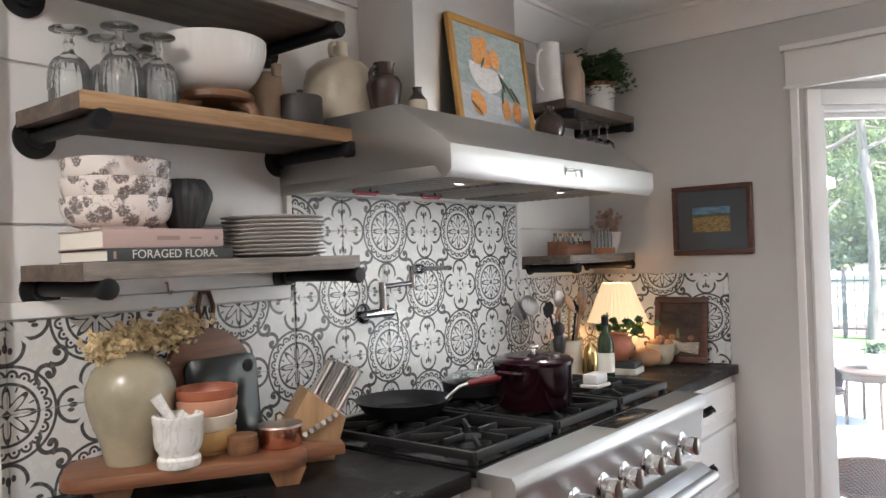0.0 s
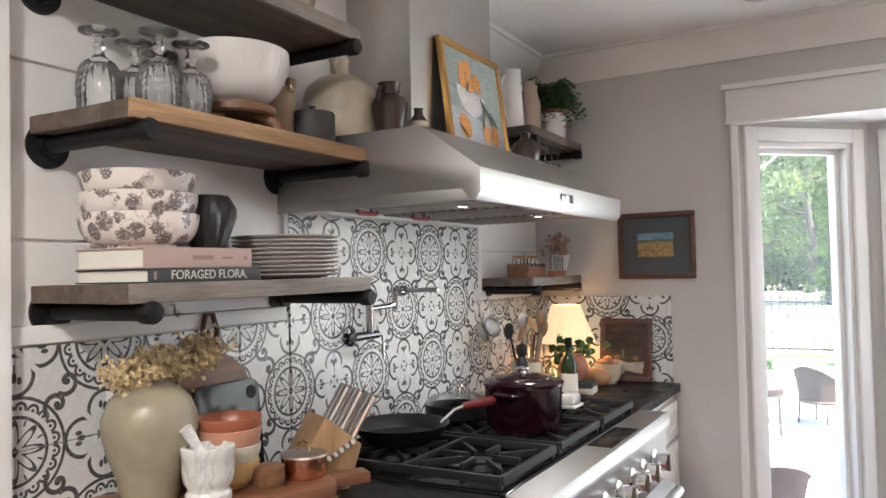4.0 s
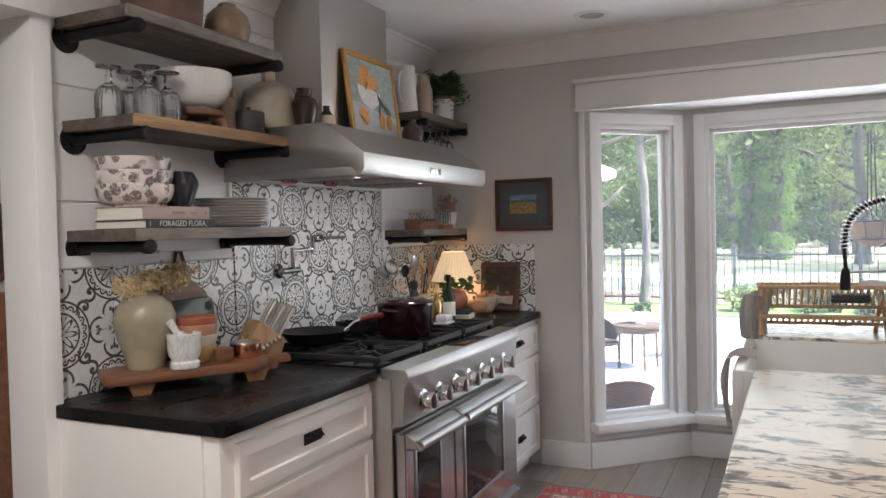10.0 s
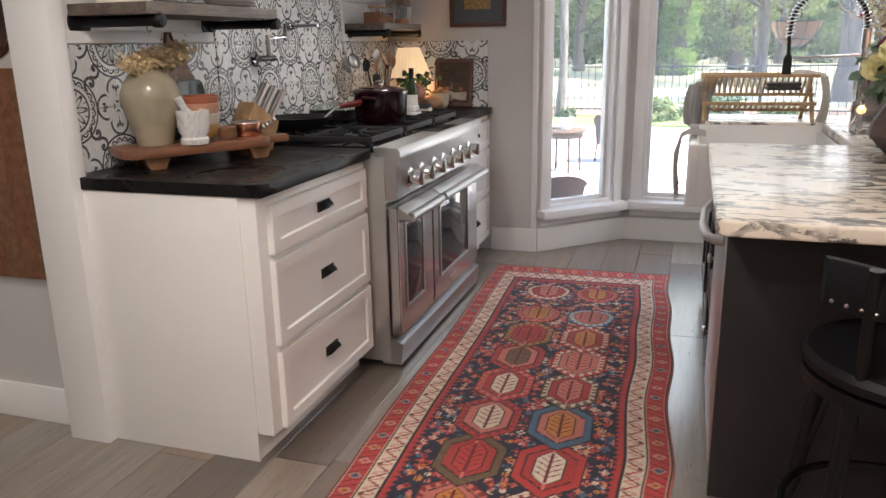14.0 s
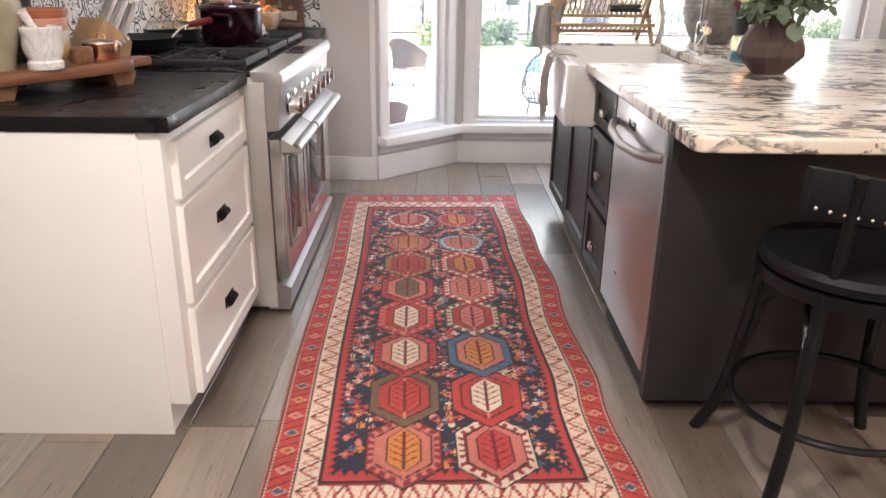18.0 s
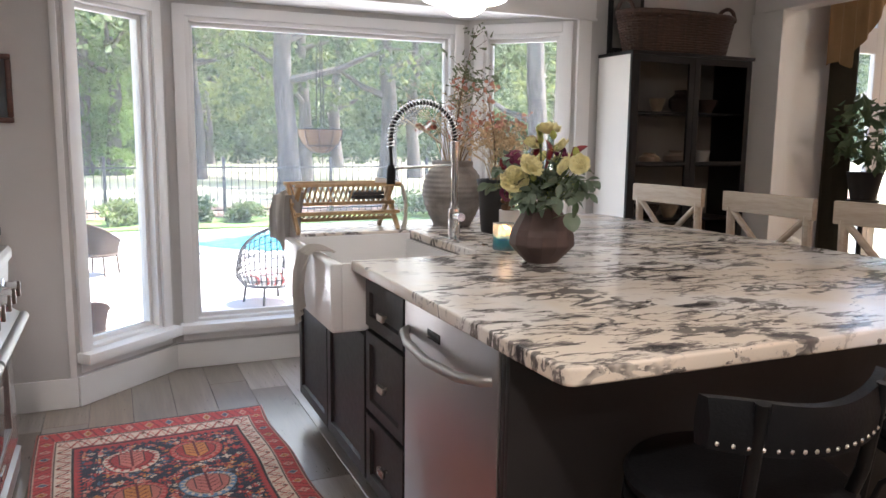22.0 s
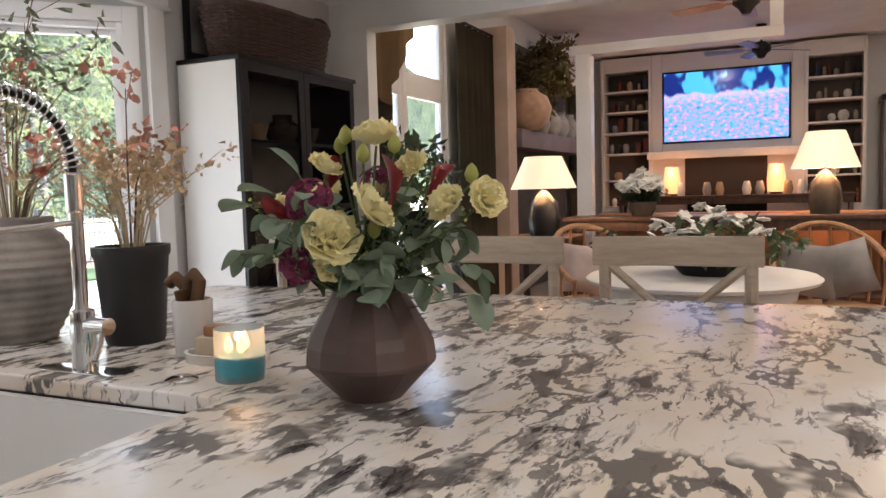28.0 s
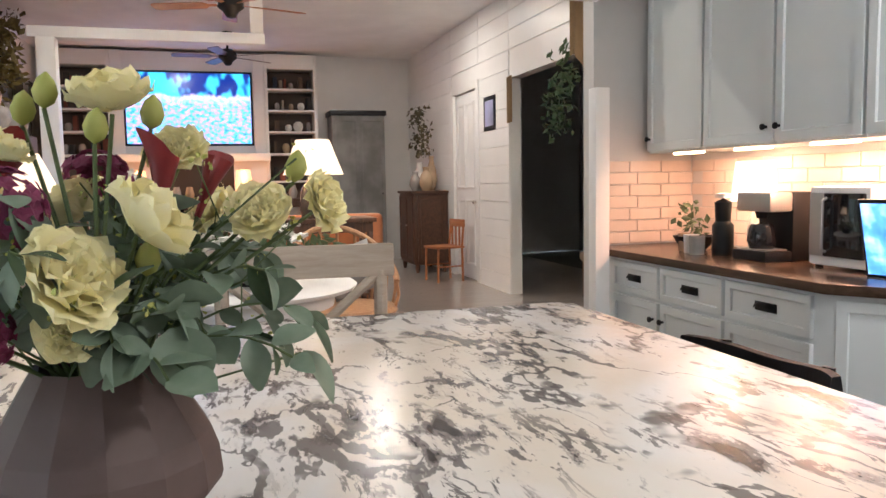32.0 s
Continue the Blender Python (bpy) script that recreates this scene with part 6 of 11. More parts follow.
hp = thing("hall_picture", "dark wooden frame on the hall wall", "picture", -0.50, -0.002, 1.46)
part("frame", box(-0.14, 0.165, -0.025, 0, 0, 0.50, 0.004), M_DKFRAME, hp)

# ---- the rug ----
def make_rug():
    """A hand-knotted runner: every knot row is a strip of the mesh with its own wool colour."""
    W, L, st = 1.0, 2.86, 0.005
    nu, nv = int(W / st) + 1, int(L / st) + 1
    u = np.linspace(-W / 2, W / 2, nu)[:, None] * np.ones((1, nv))
    v = np.linspace(0, L, nv)[None, :] * np.ones((nu, 1))
    rs = np.random.RandomState(7)
    red, deep, navy = np.array((0.41, 0.040, 0.034)), np.array((0.21, 0.022, 0.026)), np.array((0.014, 0.018, 0.036))
    cream, orange, olive = np.array((0.60, 0.48, 0.37)), np.array((0.52, 0.19, 0.04)), np.array((0.13, 0.085, 0.045))
    blue, pink, black = np.array((0.06, 0.12, 0.19)), np.array((0.52, 0.155, 0.12)), np.array((0.016, 0.013, 0.015))
    c = np.zeros((nu, nv, 3)) + red

    def put(mask, col):
        c[mask] = col

    e = np.minimum(0.5 - np.abs(u), np.minimum(v, L - v) * 0.62)
    put(e < 0.006, pink * 0.8)
    put((e > 0.006) & (e < 0.013), black)
    run = np.where(0.5 - np.abs(u) < np.minimum(v, L - v) * 0.62, v, u + 3)
    cell = (run / 0.086) % 1 - 0.5
    alt = (np.floor(run / 0.086) % 3)[..., None]
    ob_band = (e > 0.018) & (e < 0.078)
    slant = np.abs(cell * 0.086 - (e - 0.048) * 0.55)
    put(ob_band & (np.abs(slant - 0.026) < 0.0028), deep * 0.55)
    lozenge = np.abs(cell) * 0.086 + np.abs(e - 0.048) * 0.8
    tint = np.where(alt == 0, pink, np.where(alt == 1, orange * 0.8, blue * 0.8))
    hit = ob_band & (lozenge < 0.015)
    c[hit] = tint[hit]
    put(ob_band & (np.abs(lozenge - 0.017) < 0.002), cream * 0.7)
    put(ob_band & (lozenge < 0.005), deep * 0.5)
    put((np.abs(e - 0.0165) < 0.002) & (np.sin(run * 420) > 0), cream * 0.8)
    put((np.abs(e - 0.0795) < 0.002) & (np.sin(run * 420) > 0), cream * 0.8)
    put((e > 0.082) & (e < 0.089), black)
    wb = (e > 0.089) & (e < 0.150)
    put(wb, cream)
    zz = np.abs((run / 0.085) % 1 - 0.5) * 2
    put(wb & (np.abs((e - 0.12) / 0.03 - (zz * 2 - 1) * 0.85) < 0.17), deep * 0.6)
    z2 = np.abs((run / 0.0425 + 0.25) % 1 - 0.5) * 2
    put(wb & (np.abs((e - 0.12) / 0.03 + (z2 * 2 - 1) * 0.8) < 0.20) & (np.abs(e - 0.12) < 0.024), pink * 0.85)
    put(wb & (np.abs(np.abs(e - 0.12) - 0.027) < 0.0018), deep)
    put(wb & ((((run / 0.085) % 0.5) - 0.25) ** 2 * 0.0072 * 4 + (e - 0.12) ** 2 < 0.00007), red * 0.8)
    put(wb & ((((run / 0.17) + 0.25) % 1 - 0.5) ** 2 * 0.0289 + (e - 0.108) ** 2 < 0.00005), olive)
    put((e > 0.150) & (e < 0.156), black)
    put((e > 0.156) & (e < 0.170), red)
    tooth = np.abs((run / 0.03) % 1 - 0.5) * 2
    f = e > 0.170
    put(f, navy)
    put(f & (e < 0.170 + 0.016 * tooth), red * 0.9)
    # small flowers strewn over the field
    for k in range(1900):
        fu, fv = rs.uniform(-0.325, 0.325), rs.uniform(0.27, L - 0.27)
        a0, a1, a2 = int((fu + 0.5) / st), int(fv / st), 8
        s = (slice(max(0, a0 - a2), a0 + a2), slice(max(0, a1 - a2), a1 + a2))
        du, dv = u[s] - fu, v[s] - fv
        r, th = np.hypot(du, dv), np.arctan2(dv, du)
        R = rs.uniform(0.009, 0.020)
        col = (red, pink, red, cream, pink, red * 0.8, blue, orange)[rs.randint(8)]
        cc = c[s]
        ok = e[s] > 0.185
        if rs.rand() < 0.7:
            cc[ok & (r < R * (0.75 + 0.35 * np.cos(4 * th)))] = col
            cc[ok & (r < R * 0.3)] = (cream, black, orange)[rs.randint(3)]
        else:
            cc[ok & (np.abs(du) < 0.003) & (np.abs(dv) < R)] = col
            cc[ok & (np.abs(np.abs(du) - 0.008) < 0.003) & (np.abs(dv) < R * 0.6)] = col
    rows = [0.385, 0.665, 0.95, 1.235, 1.51, 1.775, 2.07, 2.42]
    A = [(orange, deep, pink), (red, olive, olive), (cream, red, deep), (cream, red, pink), (olive, red, deep), (red, olive, orange), (orange, red, pink), (pink, cream, red)]
    B = [(red, cream, deep), (cream, red, red), (orange, blue, blue), (pink, olive, cream), (pink, red, cream), (orange, red, cream), (pink, blue * 1.8, cream), (orange, red, pink)]
    for i, rv in enumerate(rows):
        for side, (inner, outer, rim) in ((-1, A[i]), (1, B[i])):
            cu = side * 0.128
            hw, hh = 0.106, 0.106
            du, dv = np.abs(u - cu), np.abs(v - rv)
            hexa = np.maximum(du / hw, dv / hh * 0.62 + du / hw * 0.52)
            if i > 5:
                hexa = np.hypot(du / hw * 0.98, dv / hh * (1.0 + 0.25 * np.sign(v - rv)))
            step = np.floor(hexa * 22) / 22 * 0.5 + hexa * 0.5
            put(step < 1.03, black)
            put(step < 0.99, outer)
            dots = (np.sin(np.arctan2(v - rv, u - cu) * 22) > 0.2)
            put((step < 0.93) & (step > 0.80) & dots, rim)
            put((step < 0.80) & (step > 0.765), rim * 0.8)
            put((step < 0.765) & (step > 0.73), black)
            put(step < 0.73, red * 0.85 if i % 2 else pink * 0.9)
            slim = np.maximum(du / hw * 1.5, dv / hh * 0.70 + du / hw * 0.75)
            put((step < 0.73) & (slim < 0.70), black)
            put((step < 0.73) & (slim < 0.665), inner)
            put((slim < 0.60) & (np.abs(u - cu) < 0.0035), deep * 0.6)
            rib = np.abs(((v - rv) - 0.8 * np.abs(u - cu)) / 0.03 % 1 - 0.5)
            put((slim < 0.56) & (rib > 0.40) & (np.abs(u - cu) < 0.05), deep * 0.6)
            put((np.abs(u - cu) < 0.006) & (np.abs(dv - hh * 1.02) < 0.018), pink)
    wool = rs.normal(1, 0.09, (nu, nv, 1)) * (1 + 0.10 * np.sin(v * 11 + 2 * np.sin(v * 3.1)))[..., None]
    c = np.clip(c * wool, 0.004, 0.9)
    edge = 0.006 * np.sin(v * 4.1 + 0.6) + 0.008 * np.sin(v * 9.0) * (u > 0) + 0.010 * np.exp(-((v - 0.75) / 0.12) ** 2) * (u > 0)
    z = 0.0085 + 0.0012 * np.sin(v * 23 + u * 7) * np.sin(u * 19 + 1) + rs.normal(0, 0.0003, (nu, nv))
    z = np.where(e < 0.004, 0.001, z)
    co = np.stack([u + edge * np.abs(u) * 2, v, z], -1).reshape(-1, 3)
    idx = np.arange(nu * nv).reshape(nu, nv)
    q = np.stack([idx[:-1, :-1], idx[1:, :-1], idx[1:, 1:], idx[:-1, 1:]], -1).reshape(-1, 4)
    me = bpy.data.meshes.new("rug")
    me.vertices.add(len(co)), me.loops.add(q.size), me.polygons.add(len(q))
    me.vertices.foreach_set("co", co.ravel())
    me.loops.foreach_set("vertex_index", q.ravel())
    me.polygons.foreach_set("loop_start", np.arange(len(q)) * 4)
    me.polygons.foreach_set("use_smooth", np.ones(len(q), bool))
    me.update(calc_edges=True)
    at = me.color_attributes.new("wool", "FLOAT_COLOR", "POINT")
    at.data.foreach_set("color", np.concatenate([c, np.ones((nu, nv, 1))], -1).ravel())
    k = Mat("hand-knotted wool", (0.4, 0.1, 0.1), 0.95, sheen=0.15)
    k.set("Base Color", k.attr("wool"))
    k.bump(k.noise(k.coord("Object"), 260, 3), 0.002, 0.6)
    me.materials.append(k.m)
    return me


rug = tagged(new("rug", make_rug()), "red and navy hand-knotted runner with hexagon medallions", "rug")
rug.matrix_world = pose(1.358, -0.50, 0.0, 0, 0, 1.74)

# ---- the island ----
isl = thing("island", "charcoal painted kitchen island with drawers and doors", "island")
IX = 1.932
part("carcass", box(IX + 0.018, 3.38, 0.107, 1.168, 0.10, 0.876, 0.002), M_DARKCAB, isl)
part("carcass", box(IX + 0.018, 3.38, 1.169, 2.20, 0.10, 0.65, 0.002), M_DARKCAB, isl)
part("carcass", box(2.41, 3.38, 1.169, 2.20, 0.651, 0.876, 0.002), M_DARKCAB, isl)
part("toe_kick", box(IX + 0.085, 3.34, 0.16, 2.17, 0.0, 0.10), M_DARKCAB, isl)
part("end_panel", box(IX, 3.40, 0.088, 0.106, 0.045, 0.876, 0.002), M_DARKCAB, isl)
part("corner_post", box(IX, IX + 0.03, 0.1065, 0.128, 0.045, 0.876, 0.002), M_DARKCAB, isl)
for z0, z1 in ((0.69, 0.855), (0.385, 0.672), (0.11, 0.367)):
    d = part("drawer", shaker(0.375, z1 - z0, 0.02, 0.055, 0.012), M_DARKCAB, isl, m=face("-x", IX + 0.018, 1.138, z0))
    kn = part("handle", box(-0.028, 0.028, -0.013, 0.013, 0.022, 0.036, 0.006), M_NICKEL, d, "satin nickel pull", m=pose(0.1875, (z1 - z0) / 2 - 0.018, 0.0))
    part("stem", tube([(0, 0, 0.008), (0, 0, 0.025)], 0.006, 10), M_NICKEL, kn)
for y in (2.195, 1.672):
    d = part("door", shaker(0.515, 0.535, 0.02, 0.065, 0.012), M_DARKCAB, isl, m=face("-x", IX + 0.018, y, 0.11))
    part("knob", lathe([(0.001, 0.02), (0.006, 0.02), (0.006, 0.034), (0.015, 0.038), (0.015, 0.046), (0.001, 0.05)], 16), M_BLACK, d, m=pose(0.47 if y > 1.7 else 0.045, 0.49, 0))
dw = thing("dishwasher", "stainless steel dishwasher with a bowed handle", "dishwasher", IX - 0.004, 0.745, 0)
part("door", box(0, 0.05, -0.61, 0.0, 0.115, 0.862, 0.006), metal("brushed steel door", (0.60, 0.575, 0.575), 0.30, brush=2, amount=0.03), dw)
part("toe_panel", box(0.03, 0.05, -0.60, -0.01, 0.02, 0.11), M_BLACK, dw)
part("handle", tube([(0.004, -0.035, 0.775), (-0.02, -0.05, 0.772), (-0.042, -0.13, 0.762), (-0.05, -0.305, 0.752), (-0.042, -0.48, 0.762), (-0.02, -0.56, 0.772), (0.004, -0.575, 0.775)], 0.0135, 12), M_STEEL, dw)
part("display", box(-0.0015, 0.002, -0.275, -0.185, 0.785, 0.812, 0.001), M_ENAMEL, dw)
part("badge", box(-0.0015, 0.002, -0.22, -0.175, 0.27, 0.28, 0.0005), M_CHROME, dw)

# granite top, cut out round the apron sink
top_outline = [(1.935, -0.205)] + arc(1.925, -0.17, 0.035, 270, 180, 4)[1:] + [(1.89, 1.172), (2.405, 1.172), (2.405, 1.962), (1.89, 1.962), (1.89, 2.36), (1.92, 2.39), (3.73, 2.39), (3.77, 2.35), (3.77, -0.165), (3.73, -0.205)]
tb = prism(top_outline, 0.037, 0.007, z=0.8775, seg=3)
tagged(part("island_worktop", tb, M_GRANITE), "polished white granite worktop with dark streaks", "worktop")
M_SINK = Mat("glossy white fireclay", (0.80, 0.79, 0.775), 0.12, spec=0.5).m
sk2 = thing("apron_sink", "white fireclay apron sink with a moulded front", "sink")
b = bmesh.new()
x0, x1, y0, y1 = 1.818, 2.403, 1.176, 1.958
box(x0, x0 + 0.045, y0, y1, 0.655, 0.905, 0.012, bm=b, seg=3)
box(x1 - 0.02, x1, y0, y1, 0.66, 0.876, bm=b), box(x0 + 0.04, x1, y0, y0 + 0.022, 0.66, 0.903, 0.004, bm=b), box(x0 + 0.04, x1, y1 - 0.022, y1, 0.66, 0.903, 0.004, bm=b)
box(x0 + 0.03, x1 - 0.01, y0 + 0.01, y1 - 0.01, 0.655, 0.68, bm=b)
part("basin", b, M_SINK, sk2)
part("drain", lathe([(0.001, 0.682), (0.04, 0.682), (0.045, 0.6805)], 24, m=Matrix.Translation((2.12, 1.565, 0.0))), M_CHROME, sk2)

# spring tap
tp = thing("kitchen_tap", "chrome spring-necked kitchen tap", "tap", 2.475, 1.60, 0.914)
dirn = Vector((-1, 0.03, 0)).normalized()
part("deck_plate", prism(rounded(-0.03, 0.03, -0.125, 0.125, 0.028), 0.006, 0.002), M_CHROME, tp)
part("column", lathe([(0.001, 0.006), (0.026, 0.006), (0.026, 0.10), (0.024, 0.13), (0.0145, 0.135), (0.0145, 0.34), (0.001, 0.34)], 24), M_CHROME, tp)
part("mixer_lever", tube([(0, -0.02, 0.10), (0.0, -0.075, 0.10)], 0.018, 16), M_CHROME, tp)
part("lever_grip", tube([(0, -0.062, 0.10), (-0.02, -0.068, 0.06), (-0.035, -0.07, 0.035)], 0.006, 10), M_CHROME, tp)
R_A = 0.142
hose = [Vector((0, 0, 0.34)), Vector((0, 0, 0.43))] + [dirn * (R_A - R_A * math.cos(radians(a))) + Vector((0, 0, 0.43 + R_A * math.sin(radians(a)))) for a in range(15, 181, 15)] + [dirn * 0.286 + Vector((0, 0, 0.385))]
part("hose", tube(hose + [dirn * 0.282 + Vector((0, 0, 0.31))], 0.0075, 10), M_BLACK, tp, "black rubber hose")
coil, acc = [], 0
fine = []
for p, q in zip(hose, hose[1:]):
    n = max(2, int((q - p).length / 0.0011))
    fine += [p.lerp(q, i / n) for i in range(n)]
for i in range(1, len(fine) - 1):
    d = (fine[i + 1] - fine[i - 1]).normalized()
    s = d.cross(Vector((dirn.y, -dirn.x, 0))).normalized()
    w = d.cross(s)
    acc += (fine[i] - fine[i - 1]).length
    a = acc / 0.0145 * 2 * math.pi
    coil.append(fine[i] + (s * math.cos(a) + w * math.sin(a)) * 0.0155)
part("spring", tube(coil, 0.0024, 6), M_CHROME, tp)
part("spring_sleeve", lathe([(0.0165, 0.335)] + [(0.0175 + 0.0012 * (k % 2), 0.338 + 0.0035 * k) for k in range(23)] + [(0.0165, 0.418)], 20), M_CHROME, tp)
part("holder_arm", tube([Vector((0, 0, 0.315)), dirn * 0.295 + Vector((0, 0, 0.302))], 0.0065, 10), M_CHROME, tp)
part("spray_head", tube([dirn * 0.282 + Vector((0, 0, 0.318)), dirn * 0.283 + Vector((0, 0, 0.30)), dirn * 0.285 + Vector((0, 0, 0.238))], 0.016, 16, radii=[0.011, 0.0175, 0.0185]), M_BLACK, tp, "black spray head")


def cloth(name, label, cat, grid, mat, x=0, y=0, z=0, rz=0, thick=0.004):
    """A draped cloth from a function of two numbers between 0 and 1."""
    n, m = 28, 36
    b = bmesh.new()
    vs = [[b.verts.new(grid(i / n, j / m)) for j in range(m + 1)] for i in range(n + 1)]
    for i in range(n):
        for j in range(m):
            b.faces.new((vs[i][j], vs[i + 1][j], vs[i + 1][j + 1], vs[i][j + 1]))
    bmesh.ops.solidify(b, geom=b.faces[:], thickness=thick)
    ob = thing(name, label, cat, x, y, z, rz)
    part("cloth", b, mat, ob)
    return ob


def linen(name, c, stripe=None):
    k = Mat(name, c, 0.95, sheen=0.1)
    v = k.coord("Object")
    n = k.noise(v, 300, 3)
    col = k.mix(k.noise(v, 8, 3), tuple(a * 0.8 for a in c), c)
    if stripe:
        x, y, z = k.xyz(v)
        col = k.mix(((y * 14).fract() - 0.5).abs().step(0.3, 0.34), col, stripe)
    k.set("Base Color", col)
    return k.bump(n, 0.001, 0.5).m


M_LINEN = linen("grey beige linen", (0.72, 0.68, 0.63))
M_STRIPE = linen("striped grey linen", (0.52, 0.49, 0.455), (0.34, 0.32, 0.30))


def drape(a, b):
    """Over the sink's front edge and down the apron, gathered in loose folds."""
    w = 0.20 * (a - 0.5) * (1 - 0.40 * b)
    fold = (0.5 + 0.5 * math.sin(a * 19 + b * 3)) * 0.020 * min(1, b * 2.0)
    if b < 0.3:
        q = b / 0.3
        return (1.885 - 0.08 * q, w + 0.02 * q, 0.912 + 0.010 * math.sin(a * 14 + 1) ** 2 + 0.006 * math.sin(q * 3.1))
    q = (b - 0.3) / 0.7
    return (1.804 - 0.010 - fold - 0.014 * math.sin(q * 3), w + 0.05 * q, 0.908 - (0.20 + 0.11 * a) * q)


cloth("tea_towel", "grey beige linen towel draped over the sink", "towel", drape, M_LINEN, 0, 1.45, 0)


def drape2(a, b):
    w = 0.16 * (a - 0.5)
    if b < 0.35:
        q = b / 0.35
        return (0.12 - 0.12 * q, w, 0.19 - 0.02 * q + 0.01 * math.sin(a * 11))
    q = (b - 0.35) / 0.65
    return (-0.005 - 0.02 * math.sin(q * 3.1) + 0.008 * math.sin(a * 19), w + 0.02 * q, 0.17 - (0.24 + 0.04 * math.sin(a * 5)) * q)


cloth("striped_towel", "striped cream towel with a fringe hanging from the rack", "towel", drape2, M_STRIPE, 1.868, 2.075, 0.915, 50)
cloth("rack_towel", "grey linen towel over the end of the rack", "towel", drape2, M_LINEN, 2.40, 2.06, 0.955, 160)


# folding bamboo dish rack
M_BAMBOO = wood("pale bamboo", (0.36, 0.22, 0.10), (0.58, 0.40, 0.21), 0.45, 2, 2.0)
rk = thing("dish_rack", "folding bamboo dish rack", "dish rack", 1.875, 2.065, 0.914, 4)
LX = 0.485
for x in (0.0, LX):
    part("end_leg", box(-0.008, 0.008, -0.012, 0.012, 0.0, 0.275, 0.003, m=Matrix.Translation((x, -0.10, 0)) @ pose(0, 0, 0, -38, 0, 0)), M_BAMBOO, rk)
    part("end_leg", box(-0.008, 0.008, -0.012, 0.012, 0.0, 0.275, 0.003, m=Matrix.Translation((x + (0.017 if x == 0 else -0.017), 0.10, 0)) @ pose(0, 0, 0, 38, 0, 0)), M_BAMBOO, rk)
for y, z in ((-0.10, 0.215), (0.085, 0.215), (-0.085, 0.085), (0.09, 0.07), (-0.02, 0.125), (0.0, 0.05)):
    part("rail", box(-0.012, LX + 0.012, y - 0.009, y + 0.009, z - 0.008, z + 0.008, 0.003), M_BAMBOO, rk)
for i in range(19):
    x = 0.02 + i * (LX - 0.04) / 18
    for nm, p, q in (("slat", (-0.10, 0.215), (-0.02, 0.125)), ("slat", (0.085, 0.215), (-0.02, 0.125)), ("slat", (-0.085, 0.085), (0.0, 0.05)), ("slat", (0.09, 0.07), (0.0, 0.05))):
        part(nm, tube([(x, p[0], p[1] + 0.004), (x, q[0], q[1] + 0.004)], 0.0045, 6), M_BAMBOO, rk)
for i, (yy, c) in enumerate(((0.145, (0.05, 0.05, 0.055)), (0.165, (0.09, 0.09, 0.095)))):
    ft = thing("folded_cloth", "dark folded dish cloth in the rack", "cloth", 2.23, 2.065, 0.914 + yy, 4)
    part("cloth", box(-0.075, 0.075, -0.045, 0.045, 0, 0.018, 0.008), linen("dark linen", c), ft)


# ---- pots, candle and soap beside the tap ----
M_GREYPOT = glaze("weathered grey clay", (0.26, 0.235, 0.215), 0.75, 0.3, 0.3, 0.004)
M_TWIG = paint("brown twig", (0.16, 0.10, 0.06), 0.85, 0.3)
URN = [(0.09, 0.0), (0.098, 0.015), (0.122, 0.06), (0.142, 0.115), (0.149, 0.16), (0.146, 0.21), (0.13, 0.255), (0.108, 0.285)]
ribs = []
for (r0, z0), (r1, z1) in zip(URN, URN[1:]):
    ribs += [(r0 + (r1 - r0) * k / 9, z0 + (z1 - z0) * k / 9) for k in range(9)]
gp = pot("grey_clay_urn", "large ribbed grey clay urn with tall branches", "urn", [(0.001, 0)] + [(r + 0.0022 * math.sin(z * 260), z) for r, z in ribs] + [(0.10, 0.292), (0.102, 0.315), (0.097, 0.322), (0.088, 0.318), (0.085, 0.28), (0.001, 0.25)], 2.685, 2.09, 0.914, M_GREYPOT, 48, wave=lambda a, z: 1 + 0.006 * math.sin(a * 3 + z * 40))


def sprays(ob, seed, n, spread, h0, h1, z0, mat, lean=(0, 0), name="branch", twigs=3):
    """Thin branching stems from a pot's mouth; returns their tips, in the pot's frame."""
    q = random.Random(seed)
    tips = []
    for i in range(n):
        a, h = q.uniform(0, 6.283), q.uniform(h0, h1)
        end = Vector((spread * q.random() ** 0.6 * math.cos(a) + lean[0], spread * q.random() ** 0.6 * math.sin(a) + lean[1], z0 + h))
        mid = Vector((end.x * 0.35, end.y * 0.35, z0 + h * 0.55))
        b = tube([Vector((end.x * 0.08, end.y * 0.08, z0 - 0.05)), mid, end], 0.002, 5, radii=[0.003, 0.0022, 0.0012])
        tips.append(end)
        for k in range(twigs):
            p = mid.lerp(end, q.uniform(0.1, 0.9))
            t = p + Vector((q.gauss(0, 0.05), q.gauss(0, 0.05), q.uniform(0.02, 0.08)))
            tube([p, t], 0.001, 4, bm=b)
            tips.append(t)
        part(name, b, mat, ob)
    return tips


def sprinkle(ob, name, tips, mat, seed, per, sg, r0, r1, label="", slim=0.75):
    q = random.Random(seed)
    b = bmesh.new()
    for t in tips:
        for i in range(per):
            c = t + Vector((q.gauss(0, sg), q.gauss(0, sg), q.gauss(0, sg)))
            u = Vector((q.gauss(0, 1), q.gauss(0, 1), q.gauss(0, 1))).normalized()
            v = u.orthogonal().normalized()
            w, r = u.cross(v), q.uniform(r0, r1)
            b.faces.new([b.verts.new(c + (v * math.cos(a) * slim + w * math.sin(a)) * r + u * r * 0.3 * math.sin(2 * a)) for a in (0, 1.05, 2.09, 3.14, 4.19, 5.24)])
    return part(name, b, mat, ob, label, smooth=False)


